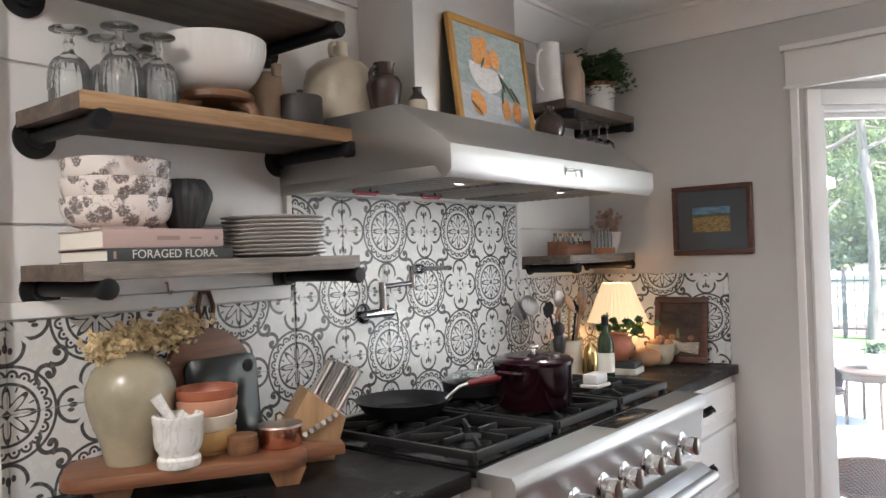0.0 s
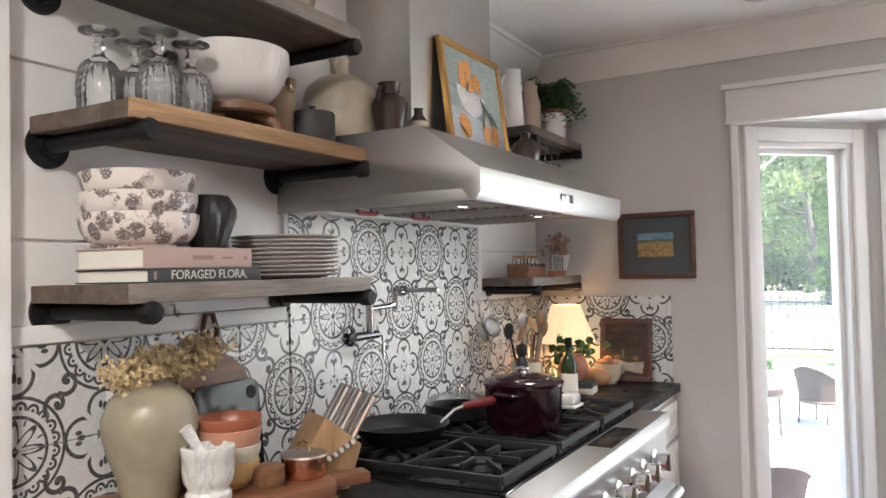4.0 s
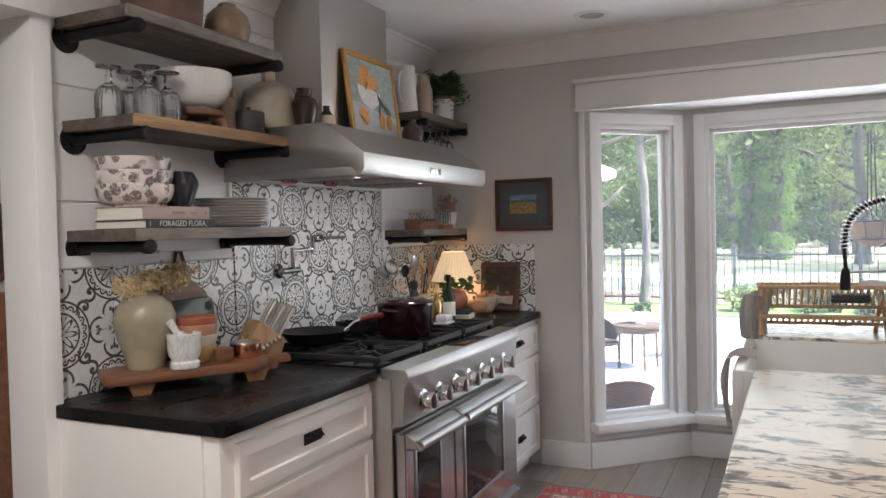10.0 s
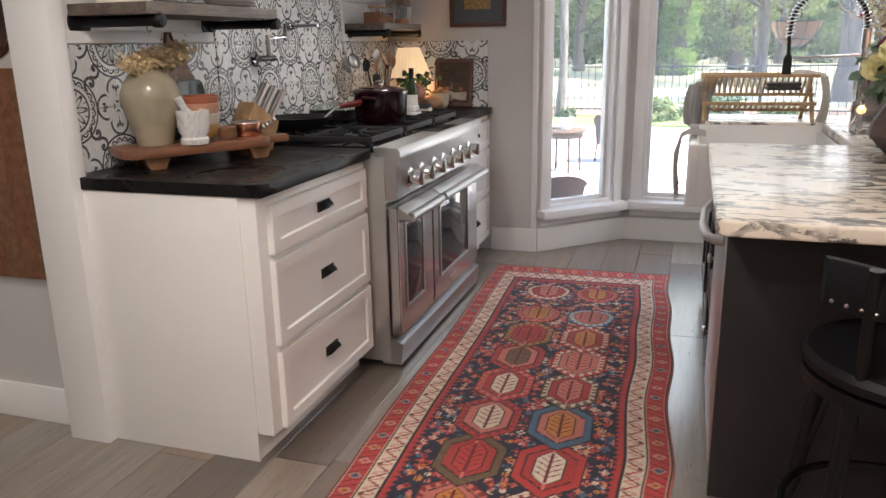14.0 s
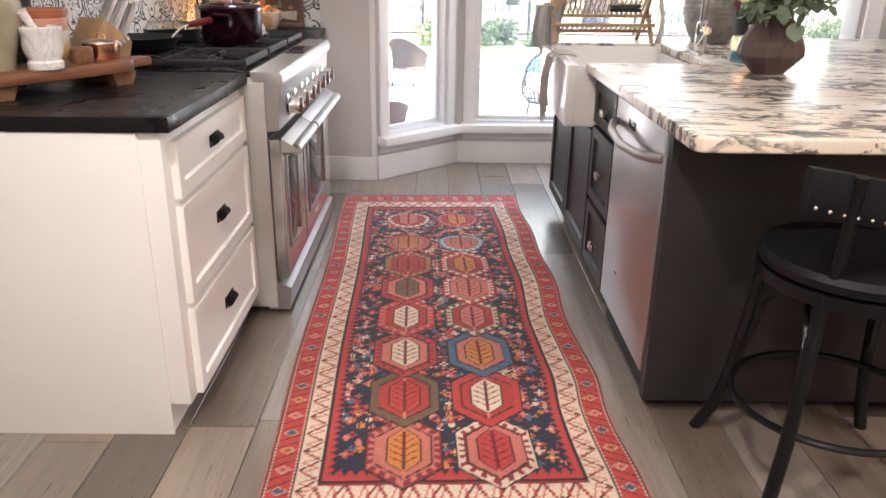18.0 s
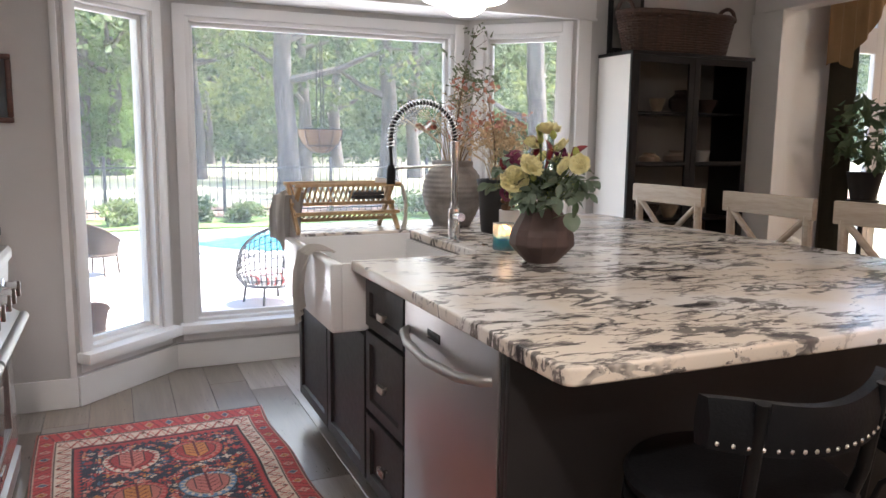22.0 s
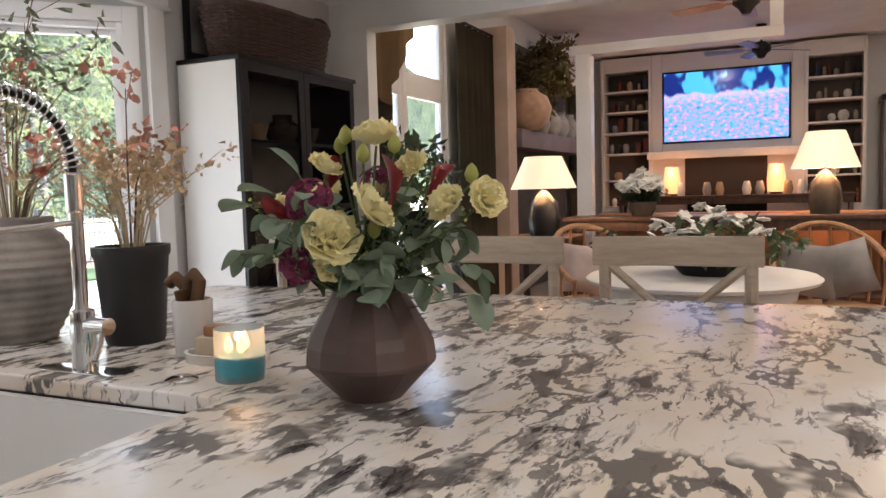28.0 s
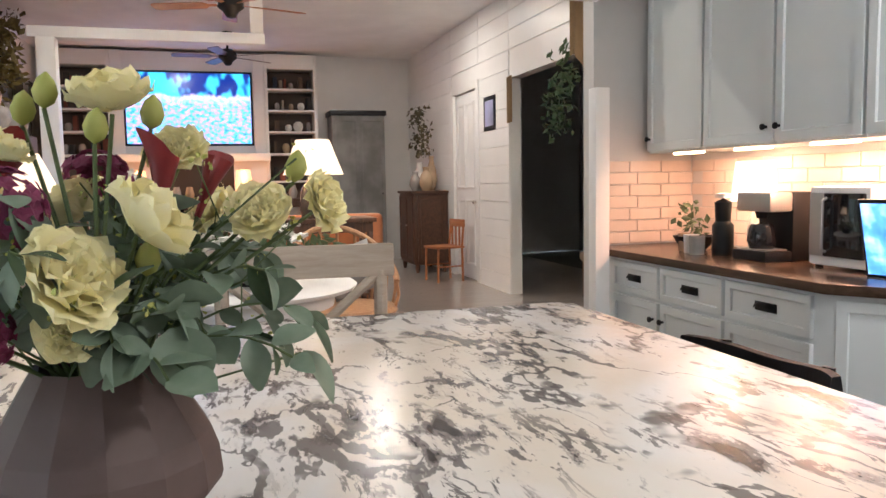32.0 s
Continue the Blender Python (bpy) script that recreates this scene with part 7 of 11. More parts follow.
M_RUST = paint("rust red dried blossom", (0.30, 0.085, 0.05), 0.85, 0.3)
M_PEACH = paint("faded peach blossom", (0.50, 0.24, 0.17), 0.85, 0.25)
M_STRAW = paint("straw seed heads", (0.48, 0.38, 0.24), 0.9, 0.25)
M_OLIVE = paint("olive leaves", (0.13, 0.155, 0.085), 0.6, 0.3)
tips = sprays(gp, 41, 10, 0.34, 0.12, 0.38, 0.30, M_TWIG)
sprinkle(gp, "red_blossoms", tips[::3], M_RUST, 42, 5, 0.014, 0.007, 0.015, "rust red dried blossoms")
sprinkle(gp, "peach_blossoms", tips[1::3], M_PEACH, 43, 4, 0.016, 0.007, 0.015, "faded peach blossoms")
tips = sprays(gp, 44, 16, 0.32, 0.08, 0.36, 0.30, M_STRAW, name="grass_stem", twigs=5)
STUFF = sprinkle(gp, "seed_heads", tips, M_STRAW, 45, 6, 0.014, 0.003, 0.007, "straw seed heads")
STUFF["kind"] = "stuff"
tips = sprays(gp, 46, 4, 0.16, 0.40, 0.66, 0.30, M_TWIG, (0.16, 0.02), "olive_branch", 12)
sprinkle(gp, "olive_leaves", tips, M_OLIVE, 47, 3, 0.024, 0.012, 0.026, "narrow olive leaves", 0.28)
bp = pot("black_pot", "black pot with dried straw flowers", "pot", [(0.001, 0), (0.068, 0), (0.072, 0.01), (0.088, 0.215), (0.094, 0.225), (0.094, 0.245), (0.085, 0.245), (0.08, 0.21), (0.001, 0.20)], 2.76, 1.755, 0.914, M_BLACKWARE, 40)
tips = sprays(bp, 51, 18, 0.24, 0.06, 0.27, 0.24, M_STRAW, (-0.02, -0.05), "stem", 4)
STUFF = sprinkle(bp, "straw_flowers", tips, paint("pale straw flowers", (0.56, 0.40, 0.24), 0.9, 0.25), 52, 6, 0.014, 0.006, 0.012, "pale straw flowers")
STUFF["kind"] = "stuff"
tips = sprays(bp, 53, 5, 0.26, 0.24, 0.38, 0.24, M_TWIG, (-0.02, -0.02), "branch", 2)
sprinkle(bp, "peach_blossoms", tips, M_PEACH, 54, 8, 0.016, 0.008, 0.016, "faded peach blossoms")
cu = pot("brush_cup", "white cup holding round bristle brushes", "cup", [(0.001, 0), (0.040, 0), (0.042, 0.004), (0.046, 0.128), (0.041, 0.128), (0.038, 0.01), (0.001, 0.01)], 2.69, 1.50, 0.914, M_CERAMIC, 36)
M_BRISTLE = paint("brown bristle", (0.17, 0.085, 0.04), 0.95, 0.35, 0.004, 200)
for pts in ([(-0.01, -0.02, 0.11), (-0.005, -0.03, 0.17), (0.0, -0.01, 0.185), (0.005, 0.012, 0.17), (0.0, 0.008, 0.12)], [(0.01, 0.015, 0.11), (0.012, 0.03, 0.155), (0.01, 0.055, 0.175), (0.01, 0.075, 0.16)], [(-0.012, 0.01, 0.11), (-0.018, 0.016, 0.15)]):
    part("brush_head", tube(pts, 0.015, 12), M_BRISTLE, cu, "round brown bristle brush")
tr = thing("soap_tray", "small white oval tray with soap bars", "tray", 2.655, 1.375, 0.914, 12)
part("tray", lathe([(0.001, 0.004), (0.058, 0.004), (0.062, 0.022), (0.068, 0.022), (0.066, 0.0), (0.001, 0.0)], 40, m=Matrix.Diagonal((0.9, 1.45, 1, 1))), M_CERAMIC, tr)
for nm, lab, x0, x1, y0, y1, z0, z1, col in (("soap_bar", "cream soap bar", -0.025, 0.03, -0.01, 0.065, 0.006, 0.055, (0.66, 0.56, 0.44)), ("soap_bar", "brown soap bar", -0.02, 0.022, -0.005, 0.045, 0.0555, 0.08, (0.30, 0.15, 0.07)), ("soap_bar", "tan soap bar", -0.03, 0.03, -0.075, -0.018, 0.006, 0.06, (0.48, 0.29, 0.16))):
    so = thing(nm, lab + " stacked on the tray", "soap", 2.655, 1.375, 0.914, 12, group="soap bars")
    part("bar", box(x0, x1, y0, y1, z0, z1, 0.006), glaze("soap", col, 0.6, 0.08), so)
cn = thing("candle", "teal glass candle with three lit wicks", "candle", 2.53, 1.235, 0.914)
part("glass", lathe([(0.001, 0.0), (0.046, 0.0), (0.049, 0.003), (0.049, 0.103), (0.0465, 0.103), (0.0465, 0.012), (0.001, 0.010)], 44), Mat("teal tinted glass", (0.86, 0.95, 0.96), 0.04, trans=1.0, ior=1.15).thin(0.3).m, cn)
wx = Mat("teal wax", (0.05, 0.42, 0.52), 0.35).m
part("wax", lathe([(0.001, 0.0125), (0.0455, 0.0125), (0.0455, 0.050), (0.001, 0.048)], 40), wx, cn, "teal wax")
fl = Mat("flame", (1.0, 0.62, 0.2), 0.5)
fl.set("Emission Color", (1.0, 0.40, 0.14)), fl.set("Emission Strength", 0.9)
lamp("candle_flame", "POINT", 0.012, pose(2.53, 1.235, 1.0), (1, 0.6, 0.3), radius=0.01)
for x, y in ((0.018, 0.0), (-0.014, 0.016), (-0.014, -0.016)):
    part("wick", tube([(x, y, 0.048), (x, y, 0.060)], 0.001, 6), M_BLACK, cn)
    part("flame", lathe([(0.001, 0.056), (0.0075, 0.062), (0.009, 0.070), (0.006, 0.082), (0.0005, 0.094)], 12, m=Matrix.Translation((x, y, 0))), fl.m, cn)
ss = pot("sink_stopper", "round steel sink stopper on the worktop", "stopper", [(0.001, 0), (0.03, 0), (0.032, 0.006), (0.022, 0.011), (0.006, 0.012), (0.001, 0.018)], 2.475, 1.335, 0.914, M_CHROME, 28)

# ---- the bouquet ----
M_VASE = glaze("matt mauve brown clay", (0.105, 0.066, 0.058), 0.55, 0.18, bump=0.001)
VX, VY, VZ = 2.507, 0.924, 0.914


def facets(a, z):
    k = 14
    f = (a * k / (2 * math.pi)) % 1 - 0.5
    return math.cos(math.pi / k) / math.cos(2 * math.pi / k * f) if 0.004 < z < 0.20 else 1


va = thing("faceted_vase", "mauve brown faceted clay vase on the island", "vase", VX, VY, VZ, 9)
part("body", lathe([(0.001, 0), (0.054, 0), (0.058, 0.004), (0.114, 0.062), (0.116, 0.069), (0.113, 0.098), (0.106, 0.118), (0.066, 0.186), (0.062, 0.193), (0.056, 0.191), (0.058, 0.178), (0.10, 0.10), (0.001, 0.02)], 84, wave=facets), M_VASE, va, smooth=False)
bq = thing("bouquet", "yellow lisianthus, maroon calla and eucalyptus bouquet", "bouquet", VX, VY, VZ)


def petal_mat(name, c0, c1, rough=0.6):
    k = Mat(name, c0, rough, sub=0.0)
    n = k.noise(k.coord("Object"), 40, 3)
    k.set("Base Color", k.mix(n, c0, c1))
    return k.thin(0.22).m


M_YEL = petal_mat("pale yellow petals", (0.97, 0.87, 0.42), (0.98, 0.94, 0.68))
M_MAROON = petal_mat("maroon calla petals", (0.15, 0.008, 0.018), (0.28, 0.03, 0.025), 0.35)
M_PURPLE = petal_mat("purple pink petals", (0.13, 0.008, 0.045), (0.34, 0.06, 0.15))
M_EUC = petal_mat("grey green eucalyptus", (0.13, 0.19, 0.125), (0.25, 0.31, 0.225), 0.5)
M_DKLEAF = petal_mat("dark green leaf", (0.03, 0.055, 0.02), (0.06, 0.10, 0.04), 0.45)
M_BUD = petal_mat("green yellow bud", (0.36, 0.40, 0.08), (0.52, 0.52, 0.16))
M_STEM = paint("green stem", (0.10, 0.14, 0.05), 0.6)


def lisianthus(seed, r):
    q = random.Random(seed)
    b = bmesh.new()
    for layer, (n, tilt, size) in enumerate(((4, 84, 0.52), (5, 74, 0.68), (6, 60, 0.82), (7, 44, 0.95), (7, 26, 1.05), (6, 8, 1.10))):
        for i in range(n):
            az = 2 * math.pi * (i + 0.37 * layer) / n + q.uniform(-0.15, 0.15)
            el = radians(tilt + q.uniform(-8, 8))
            m = Matrix.Rotation(az, 4, "Z") @ Matrix.Rotation(-el, 4, "Y")
            N, K = 6, 7
            vs = []
            for a in range(N + 1):
                s = a / N
                row = []
                for k in range(K + 1):
                    w = (k / K - 0.5) * 2
                    wid = size * r * 0.74 * math.sin(math.pi * (0.10 + 0.58 * s))
                    ruff = 0.13 * r * s ** 3 * math.sin(w * 11 + i * 2 + layer) + q.uniform(-0.012, 0.012) * r
                    cup = size * r * (0.25 * w * w * s + 0.35 * math.sin(s * 1.9) ** 2 * 0.5)
                    row.append(b.verts.new(m @ Vector((size * r * s * (1 - 0.10 * w * w), wid * w, cup + ruff))))
                vs.append(row)
            for a in range(N):
                for k in range(K):
                    b.faces.new((vs[a][k], vs[a + 1][k], vs[a + 1][k + 1], vs[a][k + 1]))
    return b


FL = [mesh_of("flower", lisianthus(60 + i, 0.0365), M_YEL) for i in range(3)]


def stem_to(p, mat=M_STEM, r=0.0022):
    p = Vector(p)
    return part("stem", tube([Vector((p.x * 0.08, p.y * 0.08, 0.12)), Vector((p.x * 0.35, p.y * 0.35, 0.12 + (p.z - 0.12) * 0.55)), p], r, 6), mat, bq)


# flowers: across the view (west to east is away from the walker), along y, height over the vase's foot
for i, (dx, dy, dz, s, ax, ay) in enumerate(((0.0, -0.025, 0.445, 1.05, 10, 10), (-0.105, 0.012, 0.282, 1.25, -5, -58), (-0.090, -0.05, 0.328, 1.15, -15, -52), (0.0, 0.085, 0.40, 0.85, 25, -20), (-0.02, 0.175, 0.325, 0.9, 70, -30), (0.02, -0.085, 0.395, 0.85, -40, 10),
                                              (-0.01, -0.165, 0.335, 0.85, -45, -30), (0.0, -0.222, 0.345, 0.85, -70, -10), (-0.095, 0.008, 0.243, 0.75, 0, -80), (0.09, 0.02, 0.34, 1.0, 0, 45), (0.07, 0.12, 0.35, 0.9, 35, 35), (0.08, -0.12, 0.33, 0.9, -35, 35))):
    f = part("flower", FL[i % 3], None, bq, "pale yellow ruffled bloom", m=pose(dx, dy, dz, -ax, ay, i * 47) @ Matrix.Scale(s, 4))
    stem_to((dx, dy, dz - 0.005))
for dx, dy, dz in ((0.0, 0.036, 0.445), (0.02, 0.06, 0.43), (-0.07, -0.055, 0.285), (0.0, -0.06, 0.425), (0.0, -0.20, 0.37), (-0.02, -0.01, 0.41)):
    part("bud", lathe([(0.001, 0), (0.009, 0.006), (0.012, 0.016), (0.008, 0.028), (0.001, 0.035)], 12, m=pose(dx, dy, dz, 8, -12, 0)), M_BUD, bq, "green yellow bud")
    stem_to((dx, dy, dz))


def calla(L, r):
    b = bmesh.new()
    N, K = 14, 16
    vs = []
    for a in range(N + 1):
        s = a / N
        row = []
        for k in range(K + 1):
            t = (k / K) * 1.0
            ang = (t - 0.5) * 2 * math.pi * 0.94
            rad = r * (0.22 + 0.78 * s ** 1.7)
            lip = 1 + 0.9 * s ** 4 * math.cos(ang) ** 2 * (1 if math.cos(ang) > 0 else -0.3)
            row.append(b.verts.new((rad * math.cos(ang) * lip, rad * math.sin(ang), L * s + 0.35 * L * s ** 3 * max(0, math.cos(ang)))))
        vs.append(row)
    for a in range(N):
        for k in range(K):
            b.faces.new((vs[a][k], vs[a + 1][k], vs[a + 1][k + 1], vs[a][k + 1]))
    return b


CALLA = mesh_of("calla", calla(0.085, 0.021), M_MAROON)
for dx, dy, dz, ax, ay, rz in ((-0.03, -0.065, 0.33, 8, -12, 120), (-0.05, 0.08, 0.305, -62, -20, 40), (0.0, 0.10, 0.34, -25, -15, 200), (0.03, -0.10, 0.335, 20, 20, 0)):
    part("calla", CALLA, None, bq, "maroon calla lily", m=pose(dx, dy, dz, ax, ay, rz) @ Matrix.Scale(0.8, 4))
    stem_to((dx, dy, dz))


def cluster(seed, r, n):
    q = random.Random(seed)
    b = bmesh.new()
    for i in range(n):
        u = Vector((q.gauss(0, 1), q.gauss(0, 1), abs(q.gauss(0, 1)) + 0.1)).normalized()
        c = u * r * q.uniform(0.85, 1.05)
        v = u.orthogonal().normalized()
        w = u.cross(v)
        for k in range(5):
            a0 = 1.257 * k + i
            d = v * math.cos(a0) + w * math.sin(a0)
            e2 = v * math.cos(a0 + 0.75) + w * math.sin(a0 + 0.75)
            f2 = v * math.cos(a0 - 0.75) + w * math.sin(a0 - 0.75)
            R = r * 0.24
            b.faces.new([b.verts.new(c), b.verts.new(c + f2 * R * 0.7 + u * R * 0.25), b.verts.new(c + d * R * 1.1 + u * R * 0.15), b.verts.new(c + e2 * R * 0.7 + u * R * 0.25)])
    return b


for s, (dx, dy, dz, r, ay) in enumerate(((-0.075, 0.065, 0.345, 0.040, -50), (-0.085, 0.085, 0.24, 0.034, -80), (0.05, 0.0, 0.37, 0.036, 20))):
    part("dianthus", cluster(70 + s, r, 60), M_PURPLE, bq, "purple pink flower cluster", smooth=False, m=pose(dx, dy, dz, 0, ay, 0))
    stem_to((dx, dy, dz - 0.01))


def leaf_mesh(L, w, curl, point=0.0):
    b = bmesh.new()
    N = 7
    vs = []
    for a in range(N + 1):
        s = a / N
        wd = w * (math.sin(math.pi * min(1, s * (1 - 0.12 * point) + 0.02)) ** (0.6 + 0.5 * point)) * (1 - 0.25 * s * point)
        row = [b.verts.new((L * s, wd * k, curl * L * s * s + 0.25 * abs(k) * wd)) for k in (-1, -0.5, 0, 0.5, 1)]
        vs.append(row)
    for a in range(N):
        for k in range(4):
            b.faces.new((vs[a][k], vs[a + 1][k], vs[a + 1][k + 1], vs[a][k + 1]))
    return b


LEAF = [mesh_of("leaf", leaf_mesh(0.058, 0.025, -0.12), M_EUC), mesh_of("leaf", leaf_mesh(0.062, 0.020, -0.3, 0.5), M_EUC), mesh_of("leaf", leaf_mesh(0.07, 0.015, -0.25, 1.0), M_DKLEAF)]
q = random.Random(77)
for i in range(21):
    a = 2 * math.pi * i / 21 + q.uniform(-0.15, 0.15)
    reach, rise = q.uniform(0.11, 0.18), q.uniform(0.0, 0.10)
    if 0 <= i % 9 < 1:
        rise += 0.10
    if math.sin(a) > 0.75 or math.sin(a) < -0.8:
        reach += 0.05
    p0, p1 = Vector((0.02 * math.cos(a), 0.02 * math.sin(a), 0.17)), Vector((0.6 * reach * math.cos(a), 0.6 * reach * math.sin(a), 0.25 + rise * 0.7))
    p2 = Vector((reach * math.cos(a), reach * math.sin(a), (0.195 if math.sin(a) < -0.2 else 0.235) + rise))
    pts = [p0.lerp(p1, t).lerp(p1.lerp(p2, t), t) for t in [k / 8 for k in range(9)]]
    br = part("eucalyptus_stem", tube(pts, 0.0014, 5), M_STEM, bq, "grey green eucalyptus stem")
    for k in range(3, 9):
        for sd in (-1, 1):
            if q.random() < 0.16:
                continue
            d = (pts[k] - pts[k - 1]).normalized()
            az = math.degrees(math.atan2(d.y, d.x)) + sd * q.uniform(25, 75)
            part("leaf", LEAF[(0, 0, 1, 1, 2)[q.randrange(5)]], None, br, m=Matrix.Translation(pts[k]) @ pose(0, 0, 0, q.uniform(-50, 50), q.uniform(-25, 65), az) @ Matrix.Scale(q.uniform(0.5, 0.88), 4))
for i in range(16):
    a = 2 * math.pi * i / 16 + q.uniform(-0.2, 0.2)
    reach, top = q.uniform(0.03, 0.12), q.uniform(0.27, 0.37)
    p0, p2 = Vector((0.015 * math.cos(a), 0.015 * math.sin(a), 0.195)), Vector((reach * math.cos(a), reach * math.sin(a), top))
    br = part("eucalyptus_stem", tube([p0, p0.lerp(p2, 0.5), p2], 0.0014, 5), M_STEM, bq, "grey green eucalyptus stem")
    for k in range(2, 7):
        for sd in (-1, 1):
            part("leaf", LEAF[(0, 1, 2)[q.randrange(3)]], None, br, m=Matrix.Translation(p0.lerp(p2, k / 6)) @ pose(0, 0, 0, q.uniform(-40, 40), q.uniform(-50, 30), math.degrees(a) + sd * q.uniform(30, 100)) @ Matrix.Scale(q.uniform(0.5, 0.9), 4))
for dx, dy, dz, az, ay, s in ((0.0, 0.20, 0.365, 95, -10, 1.25), (0.0, 0.255, 0.345, 80, 5, 1.3), (0.03, 0.16, 0.40, 120, -50, 1.2), (-0.02, -0.20, 0.19, -95, 55, 1.15), (-0.06, -0.16, 0.24, -60, 60, 1.1), (-0.10, -0.08, 0.24, 200, 55, 1.15), (-0.08, 0.12, 0.262, 150, 15, 1.25), (-0.05, 0.17, 0.258, 120, 10, 1.3)):
    part("leaf", LEAF[0], None, bq, m=pose(dx, dy, dz, 15, ay, az) @ Matrix.Scale(s, 4))
    stem_to((dx, dy, dz), M_STEM, 0.0014)
sb2 = sprays(bq, 81, 10, 0.17, 0.02, 0.16, 0.19, M_STEM, (-0.03, 0), "berry_stem", 3)
STUFF = sprinkle(bq, "seeded_berries", sb2, M_BUD, 82, 7, 0.010, 0.002, 0.004, "small green seed clusters")
STUFF["kind"] = "stuff"


# ---- stools and chairs ----
M_BLKWOOD = paint("black painted wood", (0.005, 0.005, 0.0055), 0.34, 0.2, 0.0005, 60, spec=0.3)
M_BLKLEATHER = paint("black leather", (0.006, 0.006, 0.007), 0.5, 0.25, 0.0012, 130, spec=0.2)


def stool(x, y):
    ob = thing("counter_stool", "black bentwood stool with a nail-studded leather back", "stool", x, y, 0, group="stools at the island")
    part("seat", lathe([(0.001, 0.60), (0.215, 0.60), (0.23, 0.61), (0.235, 0.63), (0.224, 0.645), (0.14, 0.654), (0.001, 0.652)], 44), M_BLKLEATHER, ob)
    part("seat_ring", lathe([(0.21, 0.565), (0.232, 0.57), (0.232, 0.60), (0.21, 0.60)], 44), M_BLKWOOD, ob)
    for sx, sy in ((-1, 1), (1, 1), (-1, -1), (1, -1)):
        part("leg", tube([(sx * 0.155, sy * 0.15, 0.59), (sx * 0.172, sy * 0.165, 0.40), (sx * 0.19, sy * 0.182, 0.22), (sx * 0.212, sy * 0.20, 0.10), (sx * 0.248, sy * 0.232, 0.0)], 0.0175, 12), M_BLKWOOD, ob)
    part("foot_ring", tube([(0.178 * math.cos(2 * math.pi * i / 36) * 1.38, 0.178 * math.sin(2 * math.pi * i / 36) * 1.34, 0.24) for i in range(36)], 0.010, 8, closed=True), M_BLKWOOD, ob)
    for sx in (-1, 1):
        part("brace", tube([(sx * 0.175, 0.165, 0.30), (sx * 0.15, 0.12, 0.46), (sx * 0.10, 0.03, 0.55), (sx * 0.15, -0.10, 0.46), (sx * 0.175, -0.165, 0.30)], 0.009, 8), M_BLKWOOD, ob)
        part("back_post", tube([(sx * 0.14, -0.14, 0.58), (sx * 0.15, -0.175, 0.70), (sx * 0.155, -0.20, 0.88)], 0.014, 10), M_BLKWOOD, ob)
    b = bmesh.new()
    n = 24
    ring = []
    for i in range(n + 1):
        s = i / n * 2 - 1
        cx, cy = 0.232 * s, -0.215 + 0.08 * s * s
        top = 0.874 - 0.010 * math.cos(s * 3.14)
        lowz = 0.772 + 0.018 * s * s
        ring.append([b.verts.new((cx, cy - 0.016, lowz)), b.verts.new((cx, cy - 0.022, (top + lowz) / 2)), b.verts.new((cx, cy - 0.012, top)), b.verts.new((cx, cy + 0.012, top)), b.verts.new((cx, cy + 0.02, (top + lowz) / 2)), b.verts.new((cx, cy + 0.016, lowz))])
    for p, r in zip(ring, ring[1:]):
        for k in range(6):
            b.faces.new((p[k], p[(k + 1) % 6], r[(k + 1) % 6], r[k]))
    b.faces.new(ring[0]), b.faces.new(ring[-1][::-1])
    bmesh.ops.recalc_face_normals(b, faces=b.faces)
    bk2 = part("backrest", b, M_BLKLEATHER, ob, "black leather backrest")
    for i in range(19):
        s = i / 18 * 2 - 1
        part("nail_head", lathe([(0.001, 0.004), (0.004, 0.002), (0.005, 0)], 8, m=Matrix.Translation((0.218 * s, -0.215 + 0.072 * s * s - 0.018, 0.785 + 0.016 * s * s)) @ pose(0, 0, 0, 90, 0, 0)), M_NICKEL, bk2, "silver nail head")
    return ob


s0 = stool(2.325, -0.205)
copy_thing(s0, pose(3.10, -0.205, 0, 0, 0, 4))
M_ASH = wood("whitewashed ash", (0.30, 0.235, 0.175), (0.48, 0.40, 0.32), 0.55, 1, 1.6)


def xchair(x, y, rz):
    """A chair with a crossed back; its back stands at x, the seat lies beyond it."""
    ob = thing("x_back_chair", "whitewashed wooden chair with a crossed back", "chair", x, y, 0, rz, group="chairs behind the island")
    w = 0.25
    for s in (-1, 1):
        part("back_post", tube([(0.03, s * (w - 0.03), 0.0), (0.0, s * (w - 0.025), 0.5), (-0.02, s * (w - 0.025), 1.03)], 0.02, 8), M_ASH, ob)
        part("front_leg", box(0.41, 0.45, s * 0.2 - 0.02, s * 0.2 + 0.02, 0, 0.46, 0.004), M_ASH, ob)
    part("top_rail", prism([(-0.04, -w - 0.012), (-0.012, -w - 0.012), (0.012, 0), (-0.012, w + 0.012), (-0.04, w + 0.012), (-0.016, 0)], 0.095, 0.006, z=1.012), M_ASH, ob)
    part("lower_rail", box(-0.012, 0.012, -w + 0.03, w - 0.03, 0.60, 0.65, 0.004), M_ASH, ob)
    for s in (-1, 1):
        part("cross_bar", tube([(-0.01, s * (w - 0.04), 0.65), (-0.016 + 0.004 * s, 0, 0.83), (-0.02, -s * (w - 0.04), 1.015)], 0.015, 8), M_ASH, ob)
    part("seat", box(-0.01, 0.46, -0.23, 0.23, 0.455, 0.485, 0.01), M_ASH, ob)
    return ob


c0 = xchair(3.875, 1.885, 2)
copy_thing(c0, pose(3.875, 1.205, 0, 0, 0, -1))
copy_thing(c0, pose(3.875, 0.58, 0, 0, 0, 1))

